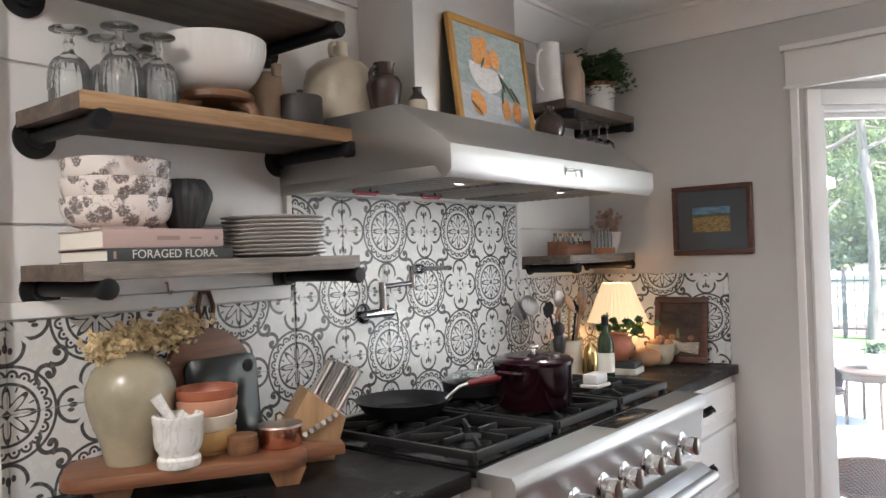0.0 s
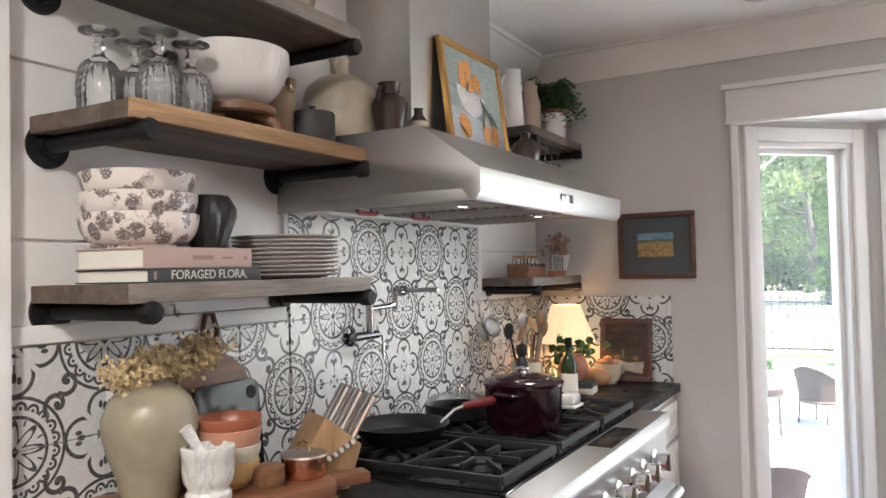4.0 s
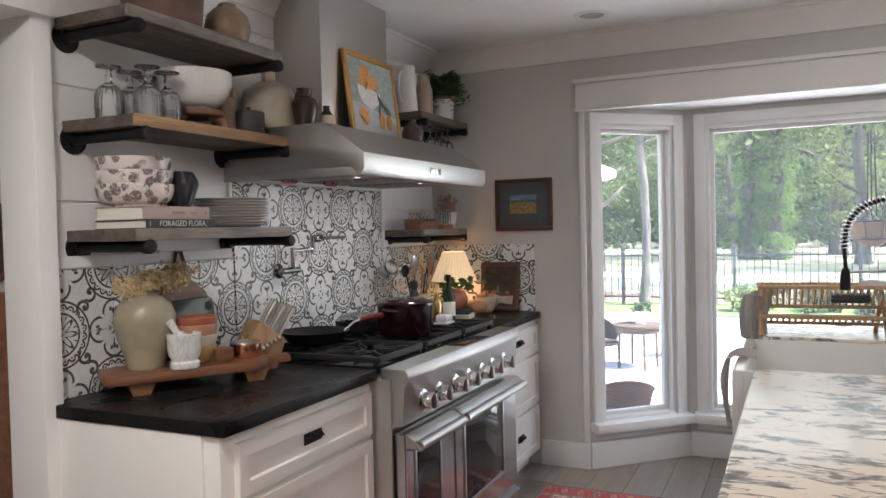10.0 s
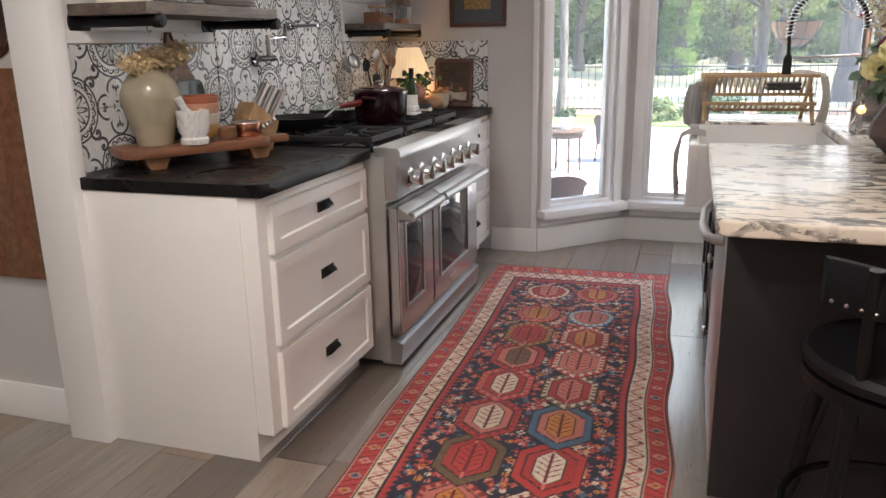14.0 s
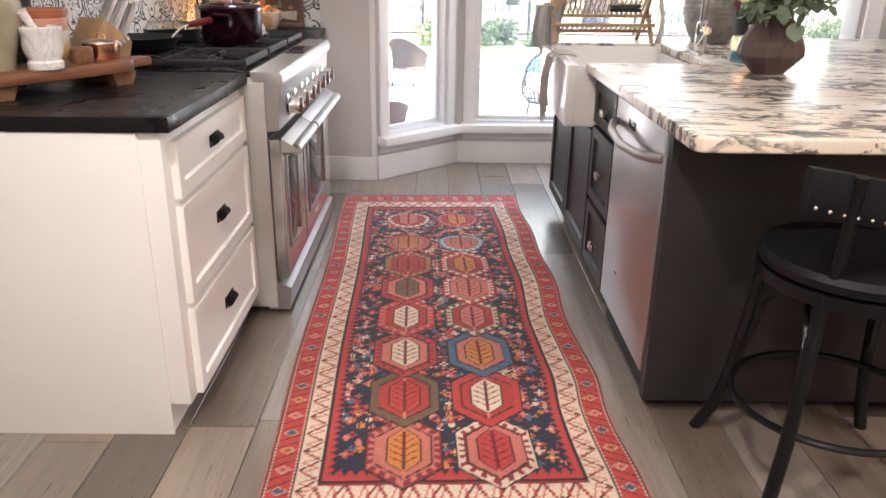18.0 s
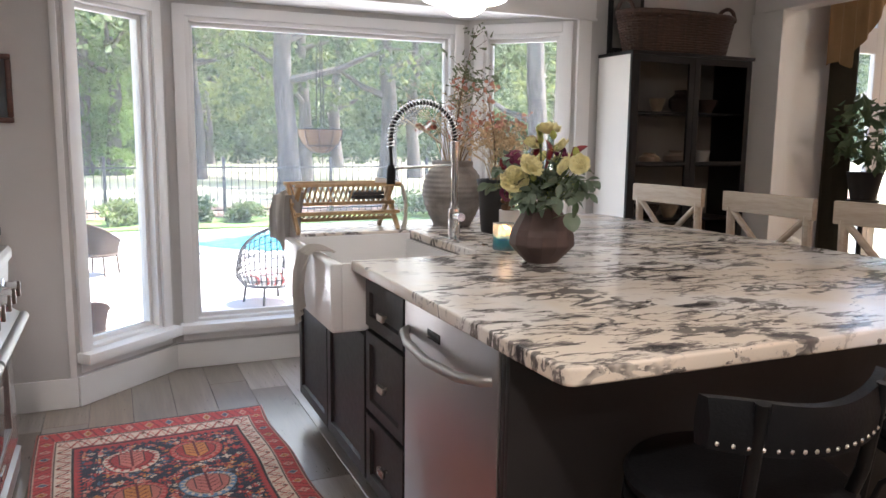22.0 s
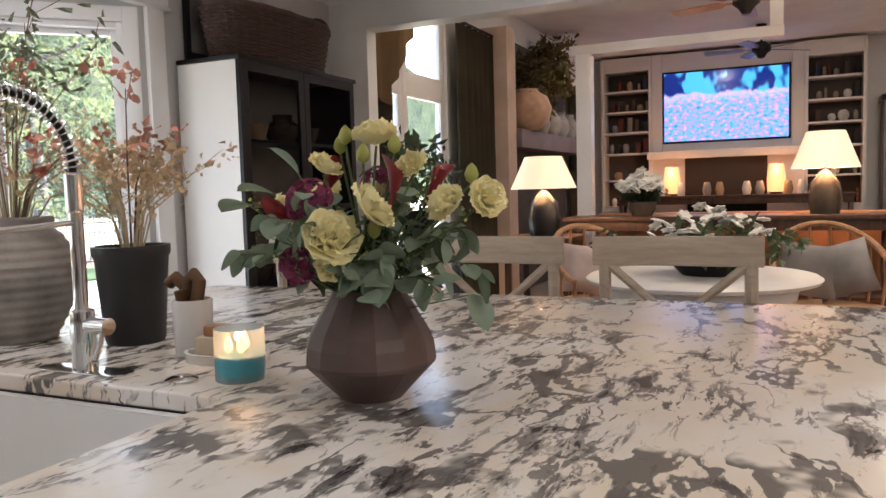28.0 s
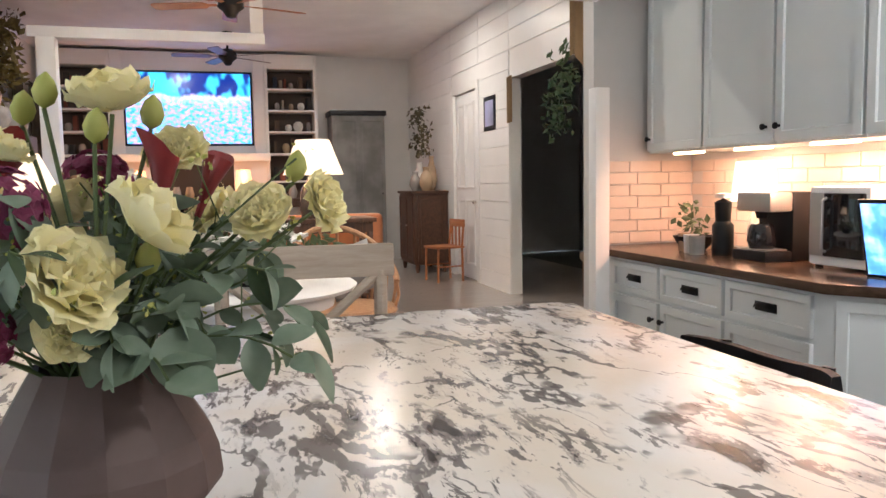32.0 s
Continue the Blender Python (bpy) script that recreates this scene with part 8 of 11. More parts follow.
# ---- outside ----
def lawn():
    k = Mat("pale dry lawn", (0.4, 0.4, 0.28), 0.95)
    v = k.world()
    n, f, s = k.noise(v, 0.35, 4), k.noise(v, 30, 4), k.noise(v, 0.08, 3)
    col = k.mix(n.step(0.35, 0.7), (0.47, 0.44, 0.33), (0.34, 0.37, 0.21))
    col = k.mix(s.step(0.45, 0.65) * 0.5, col, (0.55, 0.51, 0.42))
    k.set("Base Color", k.mix(f * 0.35, col, (0.2, 0.21, 0.1)))
    return k.bump(f, 0.03, 0.8).m


def leaf_mat(name, dark, light):
    k = Mat(name, light, 0.5, spec=0.35)
    r = k.island()
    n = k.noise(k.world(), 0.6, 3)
    # Broad noise patches put sunlit and shaded clumps into the leaf colour.
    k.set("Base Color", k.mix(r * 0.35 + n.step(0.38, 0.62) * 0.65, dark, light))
    return k.thin(0.45).m


def bark_mat():
    k = Mat("grey brown bark", (0.2, 0.16, 0.13), 0.9)
    v = k.coord("Object", (9, 9, 1.6))
    n = k.noise(v, 2.2, 5, 0.65, 0.4)
    k.set("Base Color", k.mix(n.step(0.35, 0.65), (0.055, 0.05, 0.046), (0.17, 0.15, 0.135)))
    return k.bump(n, 0.03, 0.9).m


M_LAWN, M_BARK = lawn(), bark_mat()
M_MULCH = paint("brown bark mulch", (0.24, 0.155, 0.11), 0.95, 0.35, 0.02, 18)
# The second palette is paler, with sunlight put into its greens.
M_LEAF = [leaf_mat("oak leaves", (0.045, 0.08, 0.045), (0.19, 0.25, 0.11)), leaf_mat("pale leaves with sun in the colour", (0.085, 0.13, 0.055), (0.28, 0.325, 0.13)), leaf_mat("deep green leaves", (0.035, 0.066, 0.04), (0.11, 0.155, 0.08))]
M_IVY = leaf_mat("bright ivy leaves", (0.10, 0.19, 0.06), (0.27, 0.40, 0.13))
M_PATIO = paint("pale broom-finished concrete", (0.50, 0.485, 0.465), 0.85, 0.12, 0.004, 40)
M_COPING = paint("pale pool coping stone", (0.66, 0.63, 0.58), 0.7, 0.12, 0.003, 30)
M_STRIP = paint("green garden grass", (0.13, 0.22, 0.06), 0.95, 0.35, 0.03, 20)
GZ = -0.15
structure(part("ground", box(-600, 600, -60, 900, GZ - 0.3, GZ), M_LAWN), "pale sunlit lawn that reaches the woods", "ground")
structure(part("patio", prism([(-4.5, 3.33), (9.5, 3.33), (9.5, 8.2), (7.2, 11.2), (2.0, 11.3), (-0.5, 11.6), (-4.5, 11.2)], 0.02, z=GZ, bevel=0.004), M_PATIO), "pale concrete patio round the pool", "pavement")
structure(part("garden_strip", prism([(-7, 11.65), (14, 11.35), (14, 13.2), (-7, 13.2)], 0.03, z=GZ), M_STRIP), "strip of green grass before the fence", "ground")
structure(part("mulch_bed", prism([(-20, 13.35), (26, 13.35), (26, 15.6), (12, 16.2), (2, 15.4), (-8, 15.9), (-20, 15.3)], 0.03, z=GZ), M_MULCH), "brown mulch bed beyond the fence", "ground")


def pool_outline(grow, n=60):
    pts = []
    for i in range(n):
        a = 2 * math.pi * i / n
        r = 1 + 0.10 * math.cos(2 * a + 0.6) + 0.07 * math.cos(3 * a)
        pts.append((4.55 + (2.45 * r + grow) * math.cos(a), 9.35 + (1.35 * r + grow) * math.sin(a)))
    return pts


water = Mat("blue pool water", (0.05, 0.42, 0.62), 0.06, spec=0.6)
water.set("Base Color", water.mix(water.noise(water.world(), 1.2, 3), (0.04, 0.36, 0.58), (0.10, 0.55, 0.72)))
water.bump(water.noise(water.world(), 7, 2), 0.02, 0.4)
structure(part("pool_water", prism(pool_outline(0.02), 0.03, z=GZ), water.m), "bright blue water of a curved pool", "water")
inner, outer = pool_outline(0.0), pool_outline(0.34)
cope = thing("pool_coping", "pale stone coping round the curved pool", "coping")
for i in range(0, 60, 2):
    j, q = (i + 1) % 60, (i + 2) % 60
    part("coping_stone", prism([inner[i], inner[j], inner[q], outer[q], outer[j], outer[i]], 0.05, z=GZ + 0.012, bevel=0.006, seg=1), M_COPING, cope)


def leaves(centres, count, spread, size, seed, squash=0.8):
    """A mesh of single kite-shaped leaves scattered round centres."""
    rng = np.random.default_rng(seed)
    c = np.repeat(np.array(centres, float), count, axis=0)
    d = rng.normal(size=c.shape)
    d /= np.linalg.norm(d, axis=1)[:, None]
    p = c + d * (spread * rng.random((len(c), 1)) ** 0.5) * np.array([1, 1, squash])
    u = rng.normal(size=c.shape)
    u[:, 2] -= 0.5
    u /= np.linalg.norm(u, axis=1)[:, None]
    w = np.cross(u, rng.normal(size=c.shape) + np.array([0, 0, 1.2]))
    w /= np.linalg.norm(w, axis=1)[:, None]
    nrm = np.cross(u, w)
    s = size * (0.6 + 0.8 * rng.random((len(c), 1)))
    verts = np.stack([p, p + u * s * 0.5 + w * s * 0.28 + nrm * s * 0.08, p + u * s, p + u * s * 0.5 - w * s * 0.28 + nrm * s * 0.08], axis=1).reshape(-1, 3)
    me = bpy.data.meshes.new("leaves")
    me.from_pydata(verts.tolist(), [], np.arange(len(verts)).reshape(-1, 4).tolist())
    return me


def tree(label, x, y, height, r, crown_lo, width, mat, seed, count=80, size=0.20, lean=0.0, ivy=False, clumps=64):
    """A tapered trunk with limbs, and a crown of single leaves gathered in clumps."""
    rng = random.Random(seed)
    ob = thing("tree", label, "tree", x, y, GZ)
    pts = [(lean * (h / height) + 0.12 * math.sin(h * 0.9 + seed) * min(1, h / 3), 0.1 * math.sin(h * 0.7 + seed * 2), h) for h in np.linspace(-0.05, height * 0.9, 14)]
    trunk = tube(pts, r, 12, radii=[r * (1.35 if i == 0 else 1.0) * (1 - 0.75 * i / 14) for i in range(14)])
    tips = []
    for k in range(9):
        h = crown_lo * 0.75 + (height * 0.85 - crown_lo) * k / 9
        i = min(12, int(h / (height * 0.9) * 13))
        a, L = rng.uniform(0, 6.28), width * rng.uniform(0.45, 0.85)
        b = Vector(pts[i])
        q = [b, b + Vector((math.cos(a) * L * 0.4, math.sin(a) * L * 0.4, 0.35)), b + Vector((math.cos(a) * L * 0.75, math.sin(a) * L * 0.75, 0.9)), b + Vector((math.cos(a) * L, math.sin(a) * L, 0.8))]
        tube(q, 0.05, 6, bm=trunk, radii=[r * 0.42, r * 0.3, r * 0.17, 0.012])
        tips += [q[2], q[3]]
    part("trunk", trunk, M_BARK, ob)
    cs = [tuple(t + Vector((rng.gauss(0, 0.3), rng.gauss(0, 0.3), rng.gauss(0, 0.3)))) for t in tips]
    while len(cs) < clumps:
        h = rng.uniform(0, 1)
        a, q = rng.uniform(0, 6.28), width * math.sqrt(rng.random()) * (0.35 + 0.75 * math.sin(math.pi * min(1, 0.15 + h * 0.85)))
        cs.append((q * math.cos(a), q * math.sin(a), crown_lo + h * (height - crown_lo)))
    me = leaves(cs, count, 0.75, size, seed)
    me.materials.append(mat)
    part("crown", me, None, ob)
    if ivy:
        vs = [(pts[i][0] + rng.gauss(0, r), pts[i][1] + rng.gauss(0, r), rng.uniform(0.1, 6.0)) for i in range(3) for _ in range(26)]
        me = leaves(vs, 60, 0.42, 0.15, seed + 5)
        me.materials.append(M_IVY)
        part("ivy", me, None, ob, "bright green ivy round the trunk")
    return ob


big = "tall leafy tree on the sunlit lawn"
tree("slender tree with a bare grey trunk behind the fence", -0.58, 12.8, 11, 0.085, 4.2, 2.6, M_LEAF[0], 1, lean=0.2)
tree("stout tree with a broad bare trunk on the lawn", 5.2, 17.8, 14, 0.27, 4.4, 4.2, M_LEAF[0], 2)
tree(big, 4.4, 35.0, 14, 0.2, 2.6, 3.8, M_LEAF[1], 3)
tree("tree with its trunk thick with ivy", 0.2, 31.5, 15, 0.3, 6.0, 4.0, M_LEAF[0], 4, ivy=True)
tree("tree with its trunk thick with ivy", 1.25, 31.3, 14, 0.3, 6.0, 3.6, M_LEAF[1], 5, ivy=True)
rng = random.Random(77)
protos = [tree(big, 9.6, 22.8, 14, 0.3, 3.2, 4.2, M_LEAF[2], 6), tree(big, 7.2, 24.5, 13, 0.24, 2.4, 4.4, M_LEAF[1], 7), tree(big, -4.2, 24.0, 15, 0.28, 2.8, 4.6, M_LEAF[0], 8)]
SPOTS = [(-8.5, 21), (-7, 30), (-3.5, 36), (3.6, 37), (4.5, 27.5), (8, 33), (12.5, 27), (13.5, 20), (16.5, 31), (12, 38), (20, 24), (-12, 27), (-13, 38), (24, 36), (18, 42), (-1, 44), (6, 45), (28, 28), (30, 44), (-19, 33), (11, 15.5), (16, 12.5)]
for i, (x, y) in enumerate(SPOTS):
    copy_thing(protos[i % 3], pose(x + rng.uniform(-0.5, 0.5), y, GZ, 0, 0, rng.uniform(0, 360)) @ Matrix.Scale(rng.uniform(0.85, 1.15), 4))
# woods that close the view
hill = Mat("distant green woods", (0.12, 0.17, 0.08), 0.95)
hv = hill.world()
hill.set("Base Color", hill.mix(hill.noise(hv, 0.5, 6, 0.65).step(0.3, 0.7), (0.05, 0.085, 0.035), (0.20, 0.26, 0.12)))
hill.bump(hill.noise(hv, 1.2, 5), 0.6, 0.9)
hb = bmesh.new()
ridge = [[hb.verts.new((x, 64 + 2.5 * noise.noise(Vector((x * 0.11, z * 0.2, 1.3))), z + (3.0 * noise.noise(Vector((x * 0.13, 0.0, 7.0))) if z > 1 else 0))) for z in (-0.3, 3, 7, 11, 15, 19, 23)] for x in range(-130, 171, 3)]
for c0, c1 in zip(ridge, ridge[1:]):
    for k in range(6):
        hb.faces.new((c0[k], c1[k], c1[k + 1], c0[k + 1]))
bmesh.ops.solidify(hb, geom=hb.faces[:], thickness=1.5)
structure(part("backdrop", hb, hill.m), "distant green woods beyond the lawn", "backdrop")
cs = []
for i in range(900):
    x = rng.uniform(-60, 90)
    cs.append((x, rng.uniform(47, 62), rng.uniform(0.5, 20) - 0.05 * abs(rng.gauss(0, 10))))
me = leaves(cs, 80, 2.3, 0.55, 99)
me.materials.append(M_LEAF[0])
tagged(part("woods", me, None), "dense green woods behind the lawn", "woods", kind="stuff")
cs = [(rng.uniform(-50, 80), rng.uniform(44, 48), rng.uniform(-0.1, 1.9)) for _ in range(260)]
me = leaves(cs, 70, 1.0, 0.35, 98)
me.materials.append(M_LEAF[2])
tagged(part("undergrowth", me, None), "dark undergrowth along the woods' edge", "undergrowth", kind="stuff")

# black metal fence
# The black is lightened to put the grey haze of distance into it.
M_FENCE = paint("black fence paint lightened for distance", (0.05, 0.05, 0.052), 0.5)
fence = thing("fence", "black metal picket fence behind the pool", "fence", 0, 13.0, GZ)
for z in (0.16, 0.94):
    part("rail", box(-9, 15, -0.012, 0.012, z, z + 0.03), M_FENCE, fence)
post = mesh_of("post", box(-0.028, 0.028, -0.028, 0.028, 0, 1.16, 0.004), M_FENCE)
picket = mesh_of("picket", box(-0.006, 0.006, -0.006, 0.006, 0.08, 1.08), M_FENCE)
for i in range(13):
    part("post", post, None, fence, m=pose(-9 + 2 * i, 0, -0.01))
for i in range(186):
    part("picket", picket, None, fence, m=pose(-8.9 + 0.128 * i, 0, 0))

# low shrubs along the fence and by the patio
for x, y, r, mm in ((-2.6, 12.2, 0.42, 1), (1.3, 12.3, 0.36, 1), (2.5, 12.5, 0.4, 0), (3.3, 12.3, 0.3, 1), (6.6, 12.4, 0.5, 0), (8.4, 12.2, 0.5, 1), (-1.0, 8.4, 0.42, 1), (9.0, 6.0, 0.6, 2), (7.8, 5.6, 0.5, 0)):
    me = leaves([(random.Random(int(x * 10) + k).gauss(0, r * 0.5), random.Random(int(x * 7) - k).gauss(0, r * 0.5), r * (0.35 + 0.1 * (k % 7))) for k in range(16)], 60, r * 0.42, 0.09, int(x * 31) + 400)
    me.materials.append(M_LEAF[mm])
    s = part("shrub", me, None, m=pose(x, y, GZ + 0.02))
    tagged(s, "small bright green garden shrub by the patio", "shrub", "garden shrubs")

# eave over the bay with the hanging basket
structure(part("eave", box(-2.2, EAST, 2.83, 4.0, 2.56, 2.66), M_WHITE), "white painted eave over the bay", "eave")
M_COCO = paint("coarse coco fibre", (0.34, 0.21, 0.12), 0.95, 0.3, 0.006, 60)
M_WIRE = paint("black wire", (0.02, 0.018, 0.017), 0.5)
bas = thing("hanging_basket", "coco lined hanging basket on dark chains under the eave", "plant basket", 2.45, 3.77, 1.24)
part("liner", lathe([(0.001, 0.0), (0.05, 0.004), (0.11, 0.05), (0.148, 0.12), (0.153, 0.158), (0.14, 0.16), (0.13, 0.13), (0.001, 0.12)], 28, wave=lambda a, z: 1 + 0.025 * math.sin(a * 7) + 0.015 * math.sin(a * 13)), M_COCO, bas)
cage = bmesh.new()
for r, z in ((0.158, 0.16), (0.12, 0.05)):
    tube([(r * math.cos(a), r * math.sin(a), z) for a in np.linspace(0, 6.28, 25)[:-1]], 0.004, 6, bm=cage, closed=True)
for i in range(10):
    a = i * 0.628
    tube([(q * math.cos(a), q * math.sin(a), z) for q, z in ((0.158, 0.16), (0.152, 0.11), (0.118, 0.045), (0.05, -0.004))], 0.003, 5, bm=cage)
part("wire_frame", cage, M_WIRE, bas)
for i in range(3):
    a = i * 2.094 + 0.4
    part("chain", tube([(0.157 * math.cos(a), 0.157 * math.sin(a), 0.16), (0.03 * math.cos(a), 0.03 * math.sin(a), 0.19), (0.018 * math.cos(a), 0.018 * math.sin(a), 0.72)], 0.0045, 6), M_WIRE, bas)
part("hook", tube([(0, 0, 0.70), (0.014, 0, 0.76), (0, 0, 0.80), (0, 0, 1.325)], 0.005, 6), M_WIRE, bas)
part("cord", tube([(0.012, 0, 0.01), (0.015, 0, -0.06), (0.008, 0.004, -0.10)], 0.003, 5), M_WIRE, bas)


# ---- patio furniture ----
def wicker(name, dark, light):
    k = Mat(name, light, 0.6)
    x, y, z = k.xyz(k.coord("Object"))
    w = ((x + y) * 190).sin() * (z * 190).sin()
    k.set("Base Color", k.mix(w.step(-0.4, 0.7) * 0.8 + k.noise(k.coord("Object"), 12, 3) * 0.2, dark, light))
    return k.bump(w, 0.004, 0.8).m


M_WICKER = wicker("brown wicker", (0.035, 0.022, 0.016), (0.15, 0.10, 0.07))
M_DARKWICK = paint("black rattan", (0.025, 0.022, 0.02), 0.5)
M_ORANGEWICK = wicker("orange brown rattan", (0.15, 0.065, 0.03), (0.36, 0.18, 0.09))
M_STRIPE = Mat("red and white striped cushion cloth", (0.8, 0.8, 0.8), 0.9)
_sx, _sy, _sz = M_STRIPE.xyz(M_STRIPE.coord("Object"))
M_STRIPE.set("Base Color", M_STRIPE.mix((_sx * 70).sin().step(0.35, 0.55), (0.78, 0.76, 0.72), (0.55, 0.10, 0.09)))
M_STRIPE = M_STRIPE.m


def sweep_back(r, h, flare, n=18, lo=0.0, arc_deg=230):
    """A curved chair shell that wraps the seat, high at the back and low at the arms."""
    b = bmesh.new()
    rows = []
    for i in range(n + 1):
        t = i / n
        a = radians(90 - arc_deg / 2 + arc_deg * t)
        top = lo + (h - lo) * (0.42 + 0.58 * math.sin(math.pi * t) ** 1.6)
        rows.append([b.verts.new(((r + flare * k / 5) * math.cos(a), (r + flare * k / 5) * math.sin(a), lo + (top - lo) * k / 5)) for k in range(6)])
    for p, q in zip(rows, rows[1:]):
        for k in range(5):
            b.faces.new((p[k], q[k], q[k + 1], p[k + 1]))
    tops = [tuple(r_[5].co) for r_ in rows]
    bmesh.ops.solidify(b, geom=b.faces[:], thickness=0.02)
    bmesh.ops.recalc_face_normals(b, faces=b.faces)
    return b, tops


def wicker_chair(label, x, y, rz, mat, h=0.86, r=0.3):
    ob = thing("wicker_armchair", label, "chair", x, y, GZ + 0.02, rz)
    b, tops = sweep_back(r, h, 0.05, lo=0.36)
    part("backrest", b, mat, ob)
    part("rim", tube(tops, 0.018, 8), mat, ob)
    part("seat", lathe([(0.001, 0.34), (r, 0.34), (r + 0.02, 0.37), (r, 0.40), (0.001, 0.41)], 24), mat, ob)
    for sx, sy in ((-1, -1), (1, -1), (-1, 1), (1, 1)):
        part("leg", tube([(sx * r * 0.78, sy * r * 0.72, 0), (sx * r * 0.7, sy * r * 0.66, 0.36)], 0.018, 8), mat, ob)
    return ob


wicker_chair("brown wicker armchair on the sunlit patio", 0.95, 7.45, 150, M_WICKER, 0.92, 0.32).scale = (0.62, 0.62, 0.62)
wicker_chair("brown wicker armchair beside the patio table", 0.02, 6.78, 60, M_WICKER, 0.9, 0.32).scale = (0.62, 0.62, 0.62)
low = wicker_chair("low orange brown rattan chair with a rounded back", 0.86, 3.98, 0, M_ORANGEWICK, 0.74, 0.32)
low.matrix_world = pose(0.86, 3.98, GZ + 0.02, 0, 0, 200) @ Matrix.Scale(0.58, 4)
tab = thing("patio_table", "brown wicker table with a white pot on it", "table", 0.47, 6.62, GZ + 0.02)
tab.scale = (0.62, 0.62, 0.74)
part("tabletop", lathe([(0.001, 0.60), (0.40, 0.60), (0.42, 0.615), (0.42, 0.635), (0.40, 0.645), (0.001, 0.645)], 36), M_WICKER, tab)
part("apron", lathe([(0.36, 0.60), (0.37, 0.52), (0.35, 0.52), (0.345, 0.60)], 32), M_WICKER, tab)
for i in range(4):
    a = i * 1.571 + 0.5
    part("leg", tube([(0.34 * math.cos(a), 0.34 * math.sin(a), 0), (0.32 * math.cos(a), 0.32 * math.sin(a), 0.55)], 0.024, 8), M_WICKER, tab)
pw = thing("flower_pot", "small white pot with a green plant on the table", "pot", 0.50, 6.62, GZ + 0.02 + 0.646 * 0.74)
pw.scale = (0.8, 0.8, 0.8)
part("pot", lathe([(0.001, 0.0), (0.07, 0.0), (0.10, 0.15), (0.108, 0.16), (0.10, 0.165), (0.09, 0.13), (0.001, 0.13)], 24), M_WHITE, pw)
me = leaves([(0, 0, 0.22), (0.04, 0.02, 0.25), (-0.05, 0, 0.22)], 26, 0.1, 0.08, 12)
me.materials.append(M_LEAF[0])
part("plant", me, None, pw)

# rounded rattan lounge chair with a striped cushion
lc = thing("rattan_lounge_chair", "black open-weave rattan lounge chair with a striped cushion", "chair", 2.40, 5.42, GZ + 0.02, 200)
lc.matrix_world = lc.matrix_world @ Matrix.Scale(0.68, 4)
lat = bmesh.new()
R0 = 0.42


def shell(a, k):
    t = (a - radians(-35)) / radians(250)
    top = 0.45 + 0.62 * math.sin(math.pi * min(1, max(0, t))) ** 0.8
    q = R0 * (0.72 + 0.33 * math.sin(math.pi * (0.12 + 0.62 * k)))
    return (q * math.cos(a), q * math.sin(a), 0.26 + (top - 0.26) * k)


angs = [radians(-35 + 250 * i / 26) for i in range(27)]
for a in angs:
    tube([shell(a, k / 8) for k in range(9)], 0.010, 5, bm=lat)
for k in (0.12, 0.24, 0.36, 0.5, 0.64, 0.78, 0.9):
    tube([shell(a, k) for a in angs], 0.008, 5, bm=lat)
for i in range(0, 24, 2):
    tube([shell(angs[min(26, i + k * 3 // 8)], k / 8) for k in range(9)], 0.005, 5, bm=lat)
part("woven_shell", lat, M_DARKWICK, lc, smooth=True)
part("rim", tube([shell(a, 1.0) for a in angs], 0.022, 8), M_DARKWICK, lc)
part("seat_ring", tube([(0.36 * math.cos(a), 0.36 * math.sin(a), 0.27) for a in np.linspace(0, 6.28, 29)[:-1]], 0.02, 8, closed=True), M_DARKWICK, lc)
part("cushion", lathe([(0.001, 0.28), (0.3, 0.28), (0.34, 0.31), (0.35, 0.35), (0.33, 0.39), (0.26, 0.415), (0.001, 0.42)], 30), M_STRIPE, lc, "red and white striped seat cushion")
for i in range(4):
    a = i * 1.571 + 0.78
    part("leg", tube([(0.37 * math.cos(a), 0.37 * math.sin(a), 0), (0.33 * math.cos(a), 0.33 * math.sin(a), 0.27)], 0.018, 8), M_DARKWICK, lc)

um = thing("patio_umbrella", "white patio umbrella open on its pole", "umbrella", -1.45, 9.0, GZ + 0.02)
can = lathe([(0.02, 2.75), (0.6, 2.56), (1.2, 2.3), (1.21, 2.2), (1.195, 2.2), (1.18, 2.285), (0.6, 2.54), (0.02, 2.73)], 8)
part("canopy", can, paint("white canopy cloth", (0.78, 0.78, 0.76), 0.9), um, smooth=False)
part("pole", tube([(0, 0, 0.04), (0, 0, 2.74)], 0.022, 10), M_WHITE, um)
part("base_plate", lathe([(0.001, 0), (0.28, 0), (0.28, 0.04), (0.04, 0.06), (0.001, 0.06)], 24), M_FENCE, um)
for i in range(8):
    a = i * math.pi / 4
    part("rib", tube([(0.03 * math.cos(a), 0.03 * math.sin(a), 2.70), (1.17 * math.cos(a), 1.17 * math.sin(a), 2.27)], 0.008, 6), M_FENCE, um)

# ---- glass cabinet on the north wall, with its basket ----
M_IRON = metal("dark gunmetal sheet", (0.035, 0.035, 0.037), 0.4)
M_TINT = Mat("smoky cabinet glass", (0.74, 0.74, 0.75), 0.02, trans=1.0, ior=1.05, spec=0.5).m
HX0, HX1, HY0, HY1, HT = 3.93, 4.86, 2.335, 2.675, 1.865
hutch = thing("display_cabinet", "dark metal display cabinet with glass doors and cream sides", "cabinet", 0, 0, 0)
part("side_panel", box(HX0, HX0 + 0.018, HY0 + 0.02, HY1, 0.10, HT - 0.02, 0.002), M_CREAM, hutch, "cream painted side panel")
